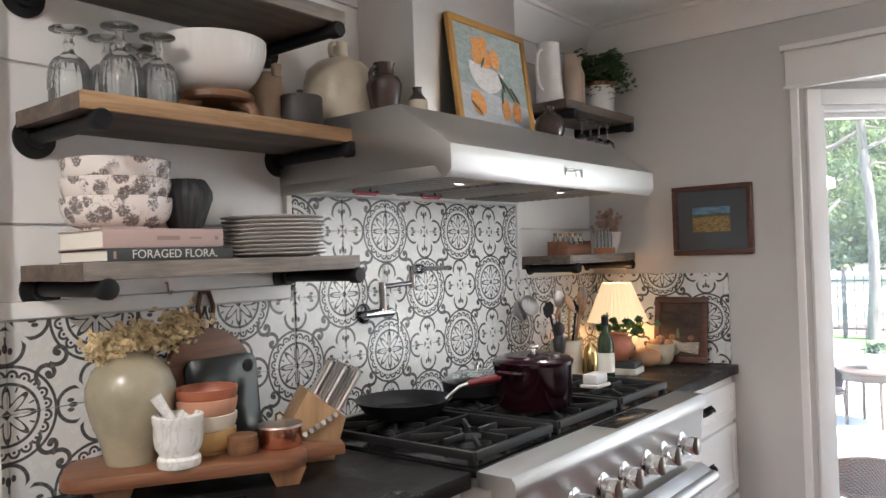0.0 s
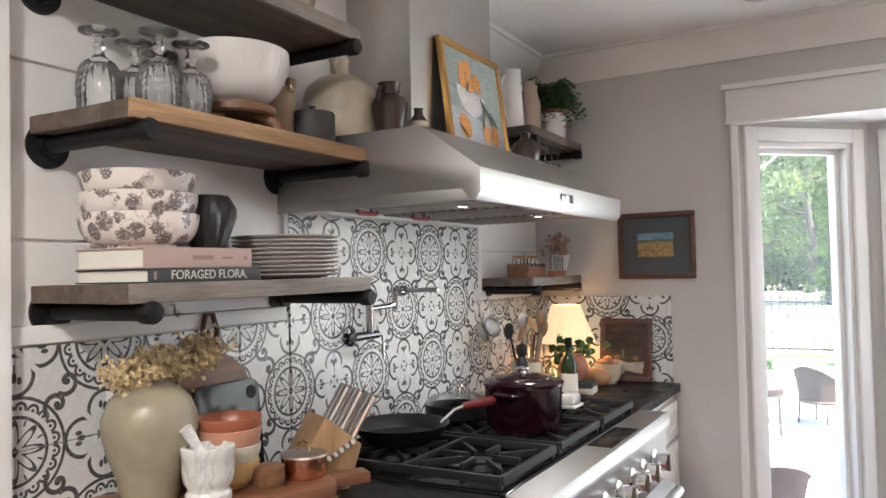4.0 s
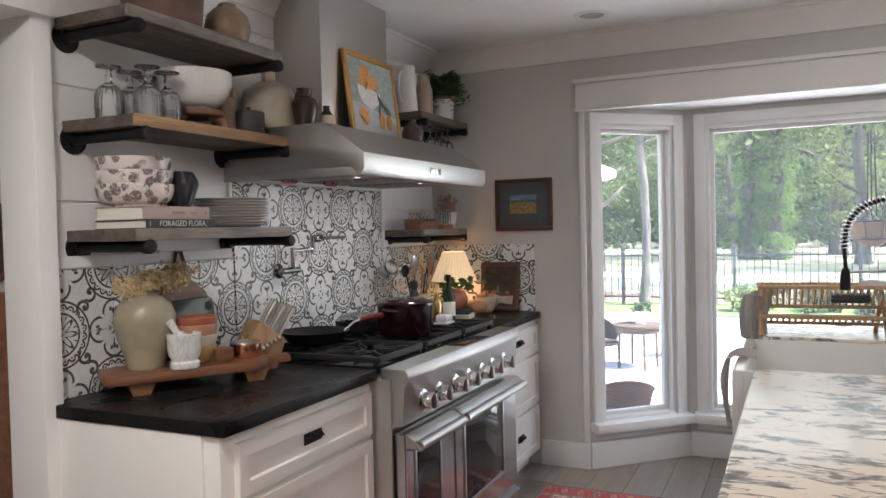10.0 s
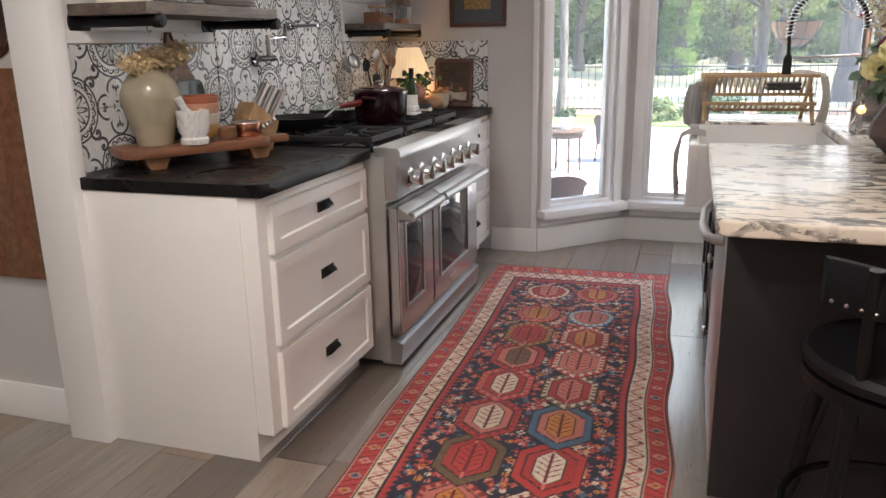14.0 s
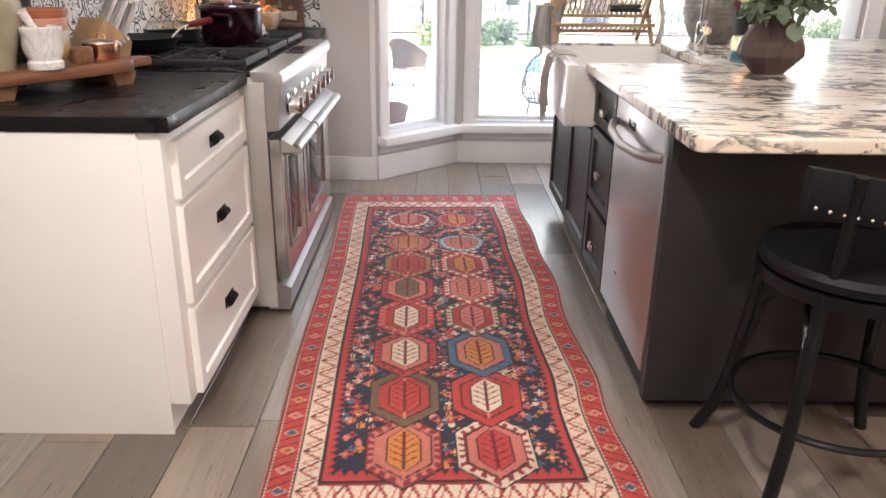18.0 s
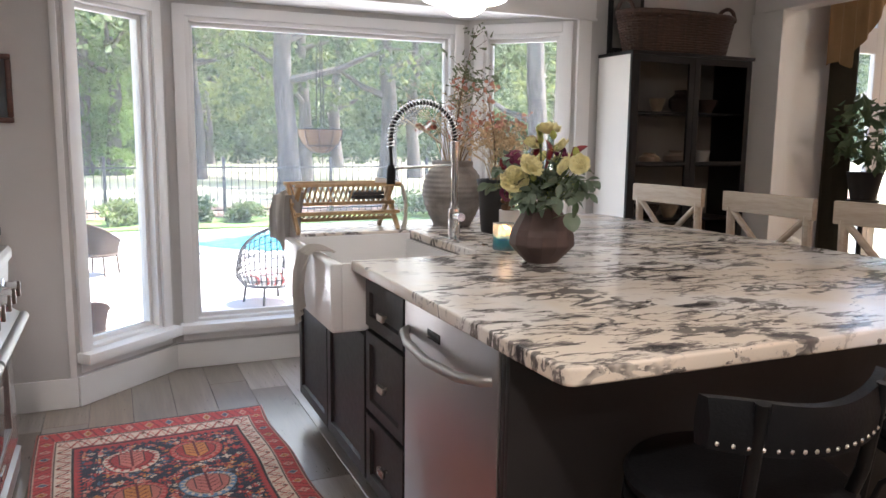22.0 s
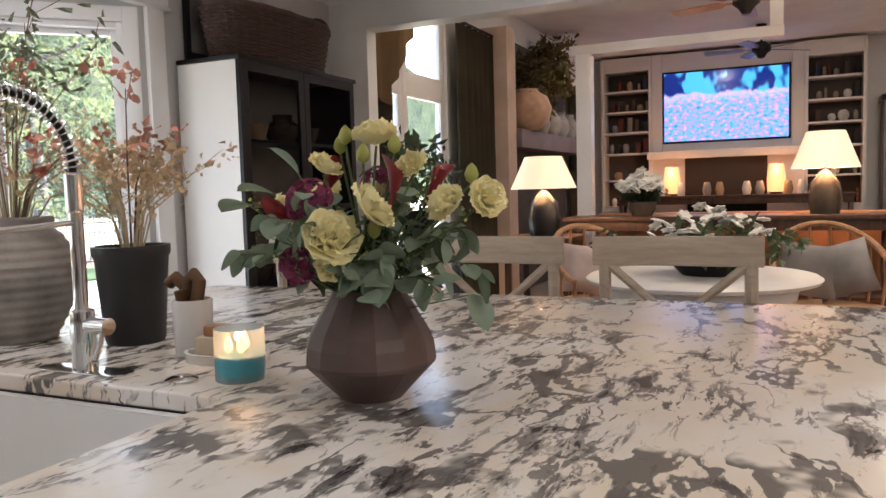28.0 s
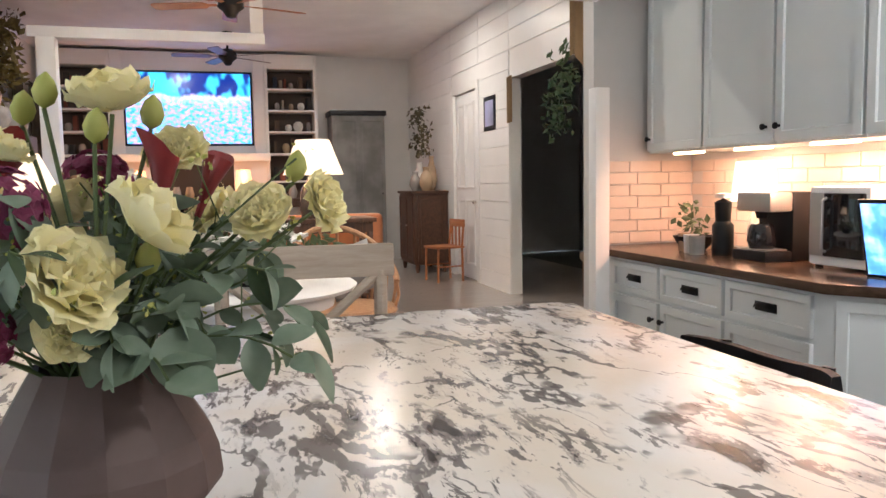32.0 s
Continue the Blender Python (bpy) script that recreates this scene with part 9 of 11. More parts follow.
part("side_panel", box(HX1 - 0.018, HX1, HY0 + 0.02, HY1, 0.10, HT - 0.02, 0.002), M_IRON, hutch)
part("back", box(HX0 + 0.018, HX1 - 0.018, HY1 - 0.012, HY1, 0.10, HT - 0.02), paint("worn grey brown back board", (0.20, 0.175, 0.15), 0.7, 0.25), hutch)
part("top", box(HX0 - 0.006, HX1 + 0.006, HY0, HY1, HT - 0.02, HT, 0.003), M_IRON, hutch)
part("bottom", box(HX0 + 0.018, HX1 - 0.018, HY0 + 0.02, HY1 - 0.012, 0.10, 0.12), M_IRON, hutch)
for x in (HX0 + 0.02, HX1 - 0.02):
    for y in (HY0 + 0.03, HY1 - 0.03):
        part("leg", box(x - 0.018, x + 0.018, y - 0.018, y + 0.018, 0, 0.10, 0.002), M_IRON, hutch)
part("edge_bar", box(HX0 - 0.004, HX0 + 0.012, HY0, HY0 + 0.02, 0.10, HT - 0.02, 0.001), M_IRON, hutch)
SHELVES = (0.52, 0.86, 1.20, 1.52)
for z in SHELVES:
    part("shelf", box(HX0 + 0.018, HX1 - 0.018, HY0 + 0.05, HY1 - 0.012, z - 0.012, z), M_IRON, hutch)
for i in range(2):
    x0 = HX0 + 0.014 + i * 0.451
    d = part("door", bmesh.new(), M_IRON, hutch)
    bm = bmesh.new()
    w = 0.448
    for a in ((0, 0.04, 0, 1.735), (w - 0.04, w, 0, 1.735), (0.04, w - 0.04, 0, 0.05), (0.04, w - 0.04, 1.695, 1.735), (0.04, w - 0.04, 0.40, 0.425), (0.04, w - 0.04, 1.09, 1.112)):
        box(a[0], a[1], a[2], a[3], 0, 0.018, 0.001, bm=bm, m=None)
    bm.to_mesh(d.data)
    bm.free()
    d.data.materials.append(M_IRON)
    d.matrix_world = face("-y", x0, HY0 + 0.02, 0.108)
    g = part("pane", box(0.04, w - 0.04, 0.05, 1.695, 0.006, 0.010), M_TINT, d)
    g.visible_shadow = False
    part("handle", tube([(w - 0.02 if i == 0 else 0.02, 0.86, 0.018), (w - 0.02 if i == 0 else 0.02, 0.87, 0.04), (w - 0.02 if i == 0 else 0.02, 0.95, 0.04), (w - 0.02 if i == 0 else 0.02, 0.96, 0.018)], 0.005, 8), M_IRON, d)
rng = random.Random(5)
M_SHADOWPOT = [glaze("grey stoneware", (0.34, 0.32, 0.30)), glaze("white china", (0.72, 0.71, 0.68)), glaze("tan pottery", (0.42, 0.30, 0.19))]
M_CUPBOARD = [M_SHADOWPOT[0], M_TANWARE, M_BROWNWARE, glaze("dusky clay", (0.22, 0.16, 0.12), 0.5)]
for z in (0.12,) + SHELVES:
    x = HX0 + 0.10
    while x < HX1 - 0.1:
        r, h = rng.uniform(0.045, 0.085), rng.uniform(0.07, 0.2)
        if rng.random() < 0.55:
            tagged(part("jar", lathe([(0.001, 0), (r * 0.7, 0), (r, h * 0.3), (r, h * 0.6), (r * 0.55, h * 0.85), (r * 0.6, h), (r * 0.5, h), (0.001, h * 0.7)], 20), rng.choice(M_CUPBOARD), m=pose(x, 2.52, z)), "small pottery jar on a cabinet shelf", "jar", "jars in the display cabinet")
        else:
            tagged(part("bowl", lathe([(0.001, 0), (r * 0.5, 0), (r * 0.9, 0.05), (r * 1.05, 0.085), (r, 0.085), (r * 0.8, 0.05), (0.001, 0.015)], 22), rng.choice(M_CUPBOARD), m=pose(x, 2.52, z)), "shallow pottery bowl on a cabinet shelf", "bowl", "bowls in the display cabinet")
        x += rng.uniform(0.17, 0.24)


def basket(label, x0, x1, y0, y1, z0, z1, mat):
    """A woven basket: staves with strands that run in and out of them, a braided rim and two loop handles."""
    cx, cy, L, W, Hh = (x0 + x1) / 2, (y0 + y1) / 2, (x1 - x0) / 2, (y1 - y0) / 2, z1 - z0
    ob = thing("wicker_basket", label, "basket", cx, cy, z0)
    n = 44

    def p(i, z, off=0.0):
        a = 2 * math.pi * i / n
        c, s = math.cos(a), math.sin(a)
        k = 0.86 + 0.14 * z / Hh
        q = (abs(c) ** 2.6 + abs(s) ** 2.6) ** (-1 / 2.6)
        return ((L * k * q + off) * c, (W * k * q + off) * s, z)
    rows = 15
    for j in range(rows):
        z = 0.012 + (Hh - 0.03) * j / (rows - 1)
        strand = tube([p(i, z + 0.002 * math.sin(i * 1.7 + j), 0.006 * (1 if (i + j) % 2 else -1)) for i in range(n)], 0.0095, 6, closed=True)
        part("strand", strand, mat, ob)
    part("base", prism([p(i, 0)[:2] for i in range(n)], 0.012), mat, ob)
    part("rim", tube([p(i, Hh, 0.006 * math.sin(i * 2.2)) for i in range(n)], 0.018, 8, closed=True), mat, ob)
    for s in (-1, 1):
        part("handle", tube([(s * L * (0.93 + 0.02 * math.sin(3.14 * t)), -0.085 * math.cos(math.pi * t), Hh - 0.02 + 0.095 * math.sin(math.pi * t)) for t in np.linspace(0, 1, 11)], 0.012, 8), mat, ob)
    return ob


M_BASKET = wood("dark brown willow", (0.025, 0.013, 0.009), (0.10, 0.052, 0.034), 0.5, 2, 2.0)
basket("dark brown willow basket with loop handles on the cabinet", 3.965, 4.79, 2.36, 2.66, HT + 0.004, 2.10, M_BASKET)
fr = thing("picture_frame", "small dark picture frame behind the basket", "picture", 4.12, 2.672, HT + 0.001)
part("frame", box(-0.13, 0.13, -0.003, 0.013, 0.0, 0.46, 0.003), M_BLACK, fr)
part("picture", box(-0.10, 0.10, -0.006, -0.003, 0.05, 0.42), paint("dim grey print", (0.20, 0.18, 0.16), 0.6, 0.5, 0, 20), fr)

# ---- pendant over the island and ceiling cans ----
pend = thing("pendant_light", "white glass pendant light with a flared rim", "pendant light", 2.543, 1.67, 1.855)
M_OPAL = Mat("white opal glass", (0.86, 0.86, 0.84), 0.12, spec=0.5, emit=(1, 0.95, 0.88), glow=1.1).m
part("shade", lathe([(0.001, 0.0), (0.05, 0.006), (0.085, 0.028), (0.10, 0.055), (0.165, 0.062), (0.178, 0.068), (0.165, 0.078), (0.11, 0.10), (0.075, 0.135), (0.05, 0.18), (0.001, 0.18)], 40), M_OPAL, pend)
part("holder", lathe([(0.001, 0.181), (0.045, 0.181), (0.048, 0.22), (0.022, 0.25), (0.001, 0.25)], 24), M_BLACK, pend)
part("cord", tube([(0, 0, 0.25), (0, 0, 0.62)], 0.005, 8), M_BLACK, pend)
part("canopy", lathe([(0.001, 0.645), (0.065, 0.645), (0.06, 0.62), (0.001, 0.615)], 28), M_BLACK, pend)


def can(x, y, z=2.5, lit=True):
    ob = thing("recessed_light", "white trimmed recessed ceiling light" + (", added for fill light" if lit else ", switched off"), "ceiling light", x, y, z, group="recessed ceiling lights")
    part("trim_ring", lathe([(0.062, 0.0), (0.065, -0.006), (0.085, -0.006), (0.092, 0.0), (0.06, -0.001)], 32), M_WHITE, ob)
    part("lens", lathe([(0.001, -0.002), (0.063, -0.002), (0.063, -0.0005), (0.001, -0.0005)], 28), Mat("can lens", (0.8, 0.8, 0.78) if lit else (0.42, 0.41, 0.40), 0.5, emit=(1, 0.9, 0.78), glow=1.5 if lit else 0.0).m, ob)
    return ob


can(1.08, 2.30, lit=False)
# unseen fixtures, added to carry the kitchen's fill lamps
for x, y in FILL_CANS:
    can(x, y)

# ---- coffee counter ----
M_BRICKT = paint("pinkish glazed brick tile", (0.62, 0.52, 0.45), 0.35, 0.15, 0.002, 30)
M_BARTOP = wood("brown black stained counter", (0.03, 0.018, 0.012), (0.12, 0.07, 0.045), 0.22, 0, 0.8)
CF, CB = -1.17, -1.826
OUT = [(5.495, CB), (5.495, CF), (3.78, CF), (3.42, -1.42), (2.75, -1.42), (2.75, CB)]


def inset_front(o):
    return [(5.493, CB + 0.002), (5.493, CF - o), (3.79, CF - o), (3.43, -1.42 - o), (2.76, -1.42 - o), (2.76, CB + 0.002)]


bar = thing("coffee_counter_cabinet", "pale grey painted base cabinets with black pulls", "cabinet", 0, 0, 0)
part("body", prism(inset_front(0.035), 0.775, z=0.10), M_GREYCAB, bar)
part("toe_kick", prism(inset_front(0.095), 0.10), M_GREYCAB, bar)
for i, (x0, x1) in enumerate(((4.84, 5.27), (4.355, 4.815), (3.86, 4.33))):
    d = part("drawer", shaker(x1 - x0, 0.155, 0.018, 0.04), M_GREYCAB, bar, m=face("+y", x1, CF - 0.035, 0.705))
    part("handle", cup_pull(0.12), M_BLACK, d, "black cup pull", m=pose((x1 - x0) / 2, 0.062, 0.010))
    d = part("door", shaker(x1 - x0, 0.56, 0.018, 0.05), M_GREYCAB, bar, m=face("+y", x1, CF - 0.035, 0.125))
    part("knob", lathe([(0.001, 0), (0.007, 0), (0.006, 0.012), (0.014, 0.018), (0.014, 0.026), (0.001, 0.029)], 16), M_BLACK, d, "black round knob", m=pose(0.03 if i else x1 - x0 - 0.03, 0.48, 0.018))
v0, v1 = Vector((3.80, CF - 0.035)), Vector((3.43, -1.42 - 0.035))
dd = (v1 - v0).normalized()
nn = Vector((dd.y, -dd.x))
if nn.y < 0:
    nn = -nn
m = Matrix(((dd.x, 0, nn.x, v0.x + dd.x * 0.03), (dd.y, 0, nn.y, v0.y + dd.y * 0.03), (0, 1, 0, 0.125), (0, 0, 0, 1)))
part("door", shaker(0.385, 0.73, 0.014, 0.05), M_GREYCAB, bar, m=m)
tagged(part("bar_top", prism(OUT, 0.038, z=0.876, bevel=0.004), M_BARTOP), "brown black polished counter over the base cabinets", "worktop")
for i, (x0, x1) in enumerate(((4.945, 5.45), (4.445, 4.94), (3.965, 4.44), (3.40, 3.96))):
    ob = thing("wall_cabinet", "pale grey painted wall cabinet with shaker doors", "cabinet", 0, 0, 0, group="wall cabinets over the coffee counter")
    part("body", box(x0, x1 - 0.001, CB, -1.52, 1.42, 2.40, 0.002), M_GREYCAB, ob)
    part("crown", box(x0, x1 - 0.001, CB, -1.49, 2.40, 2.498, 0.006), M_GREYCAB, ob)
    d = part("door", shaker(x1 - x0 - 0.012, 0.95, 0.02, 0.055), M_GREYCAB, ob, m=face("+y", x1 - 0.006, -1.52, 1.432))
    part("knob", lathe([(0.001, 0), (0.007, 0), (0.006, 0.012), (0.014, 0.018), (0.014, 0.026), (0.001, 0.029)], 16), M_BLACK, d, "black round knob", m=pose(0.03 if i in (0, 2) else x1 - x0 - 0.045, 0.065, 0.02))
    strip = thing("cabinet_strip_light", "warm strip light under the wall cabinet", "strip light", (x0 + x1) / 2, -1.60, 1.42, group="strip lights under the wall cabinets")
    part("diffuser", box(-0.12, 0.12, -0.015, 0.015, -0.012, -0.0005, 0.003), Mat("strip diffuser", (0.9, 0.8, 0.7), 0.4, emit=(1, 0.55, 0.28), glow=2.0).m, strip)
for x in (4.9, 4.2, 3.6):
    lamp("strip_light", "AREA", 0.85, pose(x, -1.62, 1.405), (1, 0.50, 0.30), size=0.4, size_y=0.04)
splash = thing("backsplash", "pinkish brick tile splashback under warm light", "splashback", 0, 0, 0)
bk = mesh_of("tile", box(-0.098, 0.098, 0, 0.008, -0.031, 0.031, 0.002, seg=1), M_BRICKT, False)
for j in range(7):
    for i in range(14):
        part("tile", bk, None, splash, m=pose(2.79 + i * 0.2 - (0.1 if j % 2 else 0) + 0.0, CB - 0.003, 0.952 + j * 0.0665))
bk2 = mesh_of("tile", box(0, 0.008, -0.098, 0.098, -0.031, 0.031, 0.002, seg=1), M_BRICKT, False)
for j in range(7):
    for i in range(3):
        part("tile", bk2, None, splash, m=pose(5.491, -1.72 + i * 0.2 - (0.05 if j % 2 else 0), 0.952 + j * 0.0665))

lm = thing("table_lamp", "small lit lamp with a pale shade on the counter", "lamp", 4.70, -1.62, 0.914)
part("shade", lathe([(0.085, 0.26), (0.105, 0.255), (0.085, 0.44), (0.083, 0.44), (0.10, 0.258), (0.082, 0.262)], 28), Mat("counter lamp shade", (0.9, 0.8, 0.68), 0.9, emit=(1, 0.70, 0.45), glow=0.45).m, lm)
part("base", lathe([(0.001, 0), (0.05, 0), (0.055, 0.012), (0.022, 0.03), (0.035, 0.09), (0.028, 0.15), (0.01, 0.2), (0.008, 0.3), (0.001, 0.3)], 24), M_CREAM, lm)
cm = thing("coffee_machine", "black and steel coffee machine on the counter", "coffee machine", 4.50, -1.55, 0.914)
part("body", box(-0.11, 0.11, -0.14, -0.02, 0.0, 0.30, 0.012), M_BLACK, cm)
part("base", box(-0.11, 0.11, -0.02, 0.12, 0.0, 0.045, 0.008), M_BLACK, cm)
part("head", box(-0.11, 0.11, -0.02, 0.10, 0.215, 0.30, 0.012), M_STEEL, cm)
part("spout", lathe([(0.001, 0.185), (0.022, 0.185), (0.03, 0.215), (0.001, 0.215)], 16, m=pose(0, 0.05, 0)), M_BLACK, cm)
part("jug", lathe([(0.001, 0.046), (0.05, 0.046), (0.062, 0.09), (0.05, 0.15), (0.044, 0.16), (0.001, 0.15)], 22, m=pose(0, 0.05, 0)), M_OVENGLASS, cm)
part("drip_tray", box(-0.09, 0.09, -0.01, 0.11, 0.0455, 0.052, 0.002), M_STEEL, cm)
gr = thing("coffee_grinder", "black coffee grinder beside the machine", "grinder", 4.77, -1.50, 0.914)
part("body", lathe([(0.001, 0), (0.05, 0), (0.05, 0.14), (0.035, 0.16), (0.04, 0.25), (0.001, 0.27)], 20), M_BLACK, gr)
part("lid", lathe([(0.001, 0.271), (0.042, 0.271), (0.038, 0.29), (0.001, 0.295)], 20), M_STEEL, gr)
mw = thing("toaster_oven", "white countertop oven with a dark glass door", "oven", 4.06, -1.62, 0.914)
part("body", box(-0.15, 0.15, -0.15, 0.13, 0.012, 0.325, 0.014), M_WHITE, mw)
part("door", box(-0.135, 0.06, 0.13, 0.145, 0.05, 0.30, 0.006), M_OVENGLASS, mw)
part("control_panel", box(0.065, 0.14, 0.13, 0.138, 0.05, 0.30, 0.004), M_STEEL, mw)
part("handle", tube([(0.045, 0.145, 0.07), (0.045, 0.165, 0.08), (0.045, 0.165, 0.27), (0.045, 0.145, 0.28)], 0.006, 8), M_STEEL, mw)
for sx in (-0.12, 0.12):
    for sy in (-0.12, 0.10):
        part("foot", lathe([(0.001, 0), (0.015, 0), (0.015, 0.013), (0.001, 0.013)], 12, m=pose(sx, sy, 0)), M_BLACK, mw)
tb = thing("tablet", "black tablet on a stand with a blue picture", "tablet", 3.76, -1.45, 0.914, 12, rx=-14)
k = Mat("tablet screen", (0.05, 0.1, 0.2), 0.1)
sv = k.coord("Object")
k.set("Emission Color", k.ramp(k.noise(sv, 9, 3), (0.3, (0.02, 0.08, 0.30)), (0.5, (0.10, 0.30, 0.75)), (0.7, (0.6, 0.75, 0.95))))
k.set("Emission Strength", 0.28)
part("case", box(-0.10, 0.10, -0.012, 0.0, 0.0, 0.29, 0.004), M_BLACK, tb)
part("screen", box(-0.09, 0.09, 0.0, 0.002, 0.014, 0.276), k.m, tb)
part("stand", box(-0.03, 0.03, -0.07, -0.012, 0.0, 0.02, 0.003), M_BLACK, tb)
bw = thing("fruit_bowl", "dark bowl with a small twig plant on the counter", "bowl", 5.02, -1.52, 0.914)
part("bowl", lathe([(0.001, 0), (0.05, 0), (0.09, 0.04), (0.11, 0.075), (0.10, 0.075), (0.08, 0.045), (0.001, 0.02)], 26), M_BLACK, bw)
me = leaves([(0, 0, 0.10), (0.03, 0.02, 0.16), (-0.04, 0, 0.12), (0.02, 0.01, 0.22)], 14, 0.06, 0.045, 31)
me.materials.append(M_LEAF[2])
part("plant", me, None, bw)
for i in range(3):
    tagged(part("mug", lathe([(0.001, 0), (0.034, 0), (0.038, 0.09), (0.034, 0.09), (0.03, 0.01), (0.001, 0.008)], 20), M_SHADOWPOT[i], m=pose(4.83 + 0.09 * i, -1.40 - 0.03 * i, 0.914)), "small pottery mug on the coffee counter", "mug", "mugs on the coffee counter")

# ---- living room ----
M_ORANGEW = wood("orange brown varnished wood", (0.22, 0.07, 0.025), (0.48, 0.19, 0.075), 0.35, 0, 1.0)
M_OLDWOOD = wood("dark antique wood", (0.03, 0.014, 0.008), (0.13, 0.06, 0.035), 0.4, 2, 1.0)
M_CURTAIN = paint("olive brown curtain cloth", (0.075, 0.065, 0.045), 0.95, 0.2, 0.003, 80)
M_TAN = paint("tan linen valance cloth", (0.30, 0.20, 0.105), 0.95, 0.15, 0.003, 80)
M_SHADE = Mat("lit linen lamp shade", (0.9, 0.8, 0.66), 0.9, emit=(1, 0.64, 0.40), glow=0.13).m
M_SHELF = M_WHITE
# The shade inside the white bookcases is put into this dark brown.
M_DARKBACK = paint("brown shelf back with recess shade in it", (0.10, 0.08, 0.07), 0.8)


def builtin(y0, y1, label):
    ob = thing("built_in_bookcase", label, "bookcase", 13.86, 0, 0, group="bookcases beside the television")
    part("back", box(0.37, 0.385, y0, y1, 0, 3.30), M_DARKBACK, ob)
    for y in (y0, y1 - 0.05):
        part("stile", box(0, 0.37, y, y + 0.05, 0, 3.30, 0.003), M_SHELF, ob)
    part("header", box(0, 0.37, y0 + 0.05, y1 - 0.05, 3.08, 3.30, 0.003), M_SHELF, ob)
    part("lower_cabinet", box(0, 0.37, y0 + 0.05, y1 - 0.05, 0, 0.92, 0.003), M_SHELF, ob)
    for y in (y0 + 0.06, (y0 + y1) / 2 + 0.005):
        part("door", shaker((y1 - y0) / 2 - 0.065, 0.78), M_SHELF, ob, m=face("-x", 0.0, y + (y1 - y0) / 2 - 0.065, 0.08))
    for z in (1.35, 1.78, 2.12, 2.45, 2.78):
        part("shelf", box(0.0, 0.37, y0 + 0.05, y1 - 0.05, z - 0.03, z, 0.002), M_SHELF, ob)
    rng = random.Random(int(y0 * 10) + 50)
    for z in (0.92, 1.35, 1.78, 2.12, 2.45, 2.78):
        y = y0 + 0.08
        while y < y1 - 0.16:
            w, h = rng.uniform(0.03, 0.08), rng.uniform(0.14, 0.24)
            if rng.random() < 0.72:
                b = thing("book", "upright cloth bound book on a white shelf", "book", 13.98, y, z, group="books in the bookcases")
                cm_ = paint("book cloth", rng.choice([(0.12, 0.08, 0.06), (0.05, 0.06, 0.09), (0.32, 0.28, 0.22), (0.2, 0.06, 0.04), (0.03, 0.03, 0.03)]), 0.8)
                part("cover", box(0, 0.15, 0, w, 0, h, 0.003), cm_, b)
                part("page_block", box(0.004, 0.152, 0.005, w - 0.005, 0.005, h - 0.005), M_CREAM, b)
            else:
                tagged(part("jar", lathe([(0.001, 0), (w * 0.6, 0), (w, h * 0.3), (w * 0.9, h * 0.55), (w * 0.5, h * 0.7), (0.001, h * 0.7)], 16), rng.choice(M_SHADOWPOT), m=pose(14.03, y + 0.05, z)), "small pottery jar on a white shelf", "jar", "jars in the bookcases")
                w += 0.06
            y += w + rng.uniform(0.003, 0.09)
    return ob


builtin(2.25, 3.06, "white built-in bookcase with books and jars")
builtin(-0.76, 0.05, "white built-in bookcase with books and jars")
chim = thing("chimney_breast", "white panelled chimney breast with a mantel shelf", "fireplace", 13.86, 0, 0)
part("panel", box(0.06, 0.385, 0.05, 2.25, 1.78, 3.30, 0.003), M_WHITE, chim)
for y in (0.055, 2.09):
    part("pilaster", box(0.0, 0.06, y, y + 0.155, 1.78, 3.30, 0.004), M_WHITE, chim)
part("mantel_shelf", box(-0.16, 0.385, 0.0, 2.30, 1.66, 1.775, 0.008), M_WHITE, chim)
part("surround", box(0.06, 0.385, 0.05, 0.55, 0, 1.66, 0.003), M_WHITE, chim)
part("surround", box(0.06, 0.385, 1.75, 2.25, 0, 1.66, 0.003), M_WHITE, chim)
part("lintel", box(0.06, 0.385, 0.55, 1.75, 1.0, 1.66, 0.003), paint("dark firebox brick", (0.05, 0.04, 0.035), 0.8), chim)
part("firebox", box(0.34, 0.385, 0.55, 1.75, 0, 1.0), M_BLACK, chim)
tv = thing("television", "flat television showing a bright flower meadow", "television", 13.90, 1.16, 2.46)
part("casing", box(0.0, 0.0198, -0.93, 0.93, -0.56, 0.56, 0.006), M_BLACK, tv)
k = Mat("television picture", (0.02, 0.02, 0.03), 0.15)
x_, y_, z_ = k.xyz(k.coord("Object"))
tx = k.noise(k.coord("Object", (1, 9, 14)), 1.6, 4)
rows_ = z_ + (k.noise(k.coord("Object", (1, 4, 2)), 1.5, 3) - 0.5) * 0.18
skyc = k.mix(k.noise(k.coord("Object", (1, 3.2, 2.0)), 1.0, 2).step(0.47, 0.56), (0.005, 0.02, 0.16), (0.06, 0.42, 0.85))
mead = k.ramp(tx, (0.30, (0.04, 0.16, 0.55)), (0.44, (0.07, 0.42, 0.66)), (0.55, (0.40, 0.26, 0.80)), (0.68, (0.75, 0.42, 0.80)))
k.set("Emission Color", k.mix(rows_.step(0.17, 0.22), k.mix(rows_.step(0.02, 0.2) * 0.5, mead, (0.66, 0.50, 0.90)), skyc))
k.set("Emission Strength", 0.25)
part("screen", box(-0.004, 0.0, -0.90, 0.90, -0.53, 0.53), k.m, tv)
part("bracket", box(0.0198, 0.025, -0.3, 0.3, -0.2, 0.2), M_BLACK, tv)


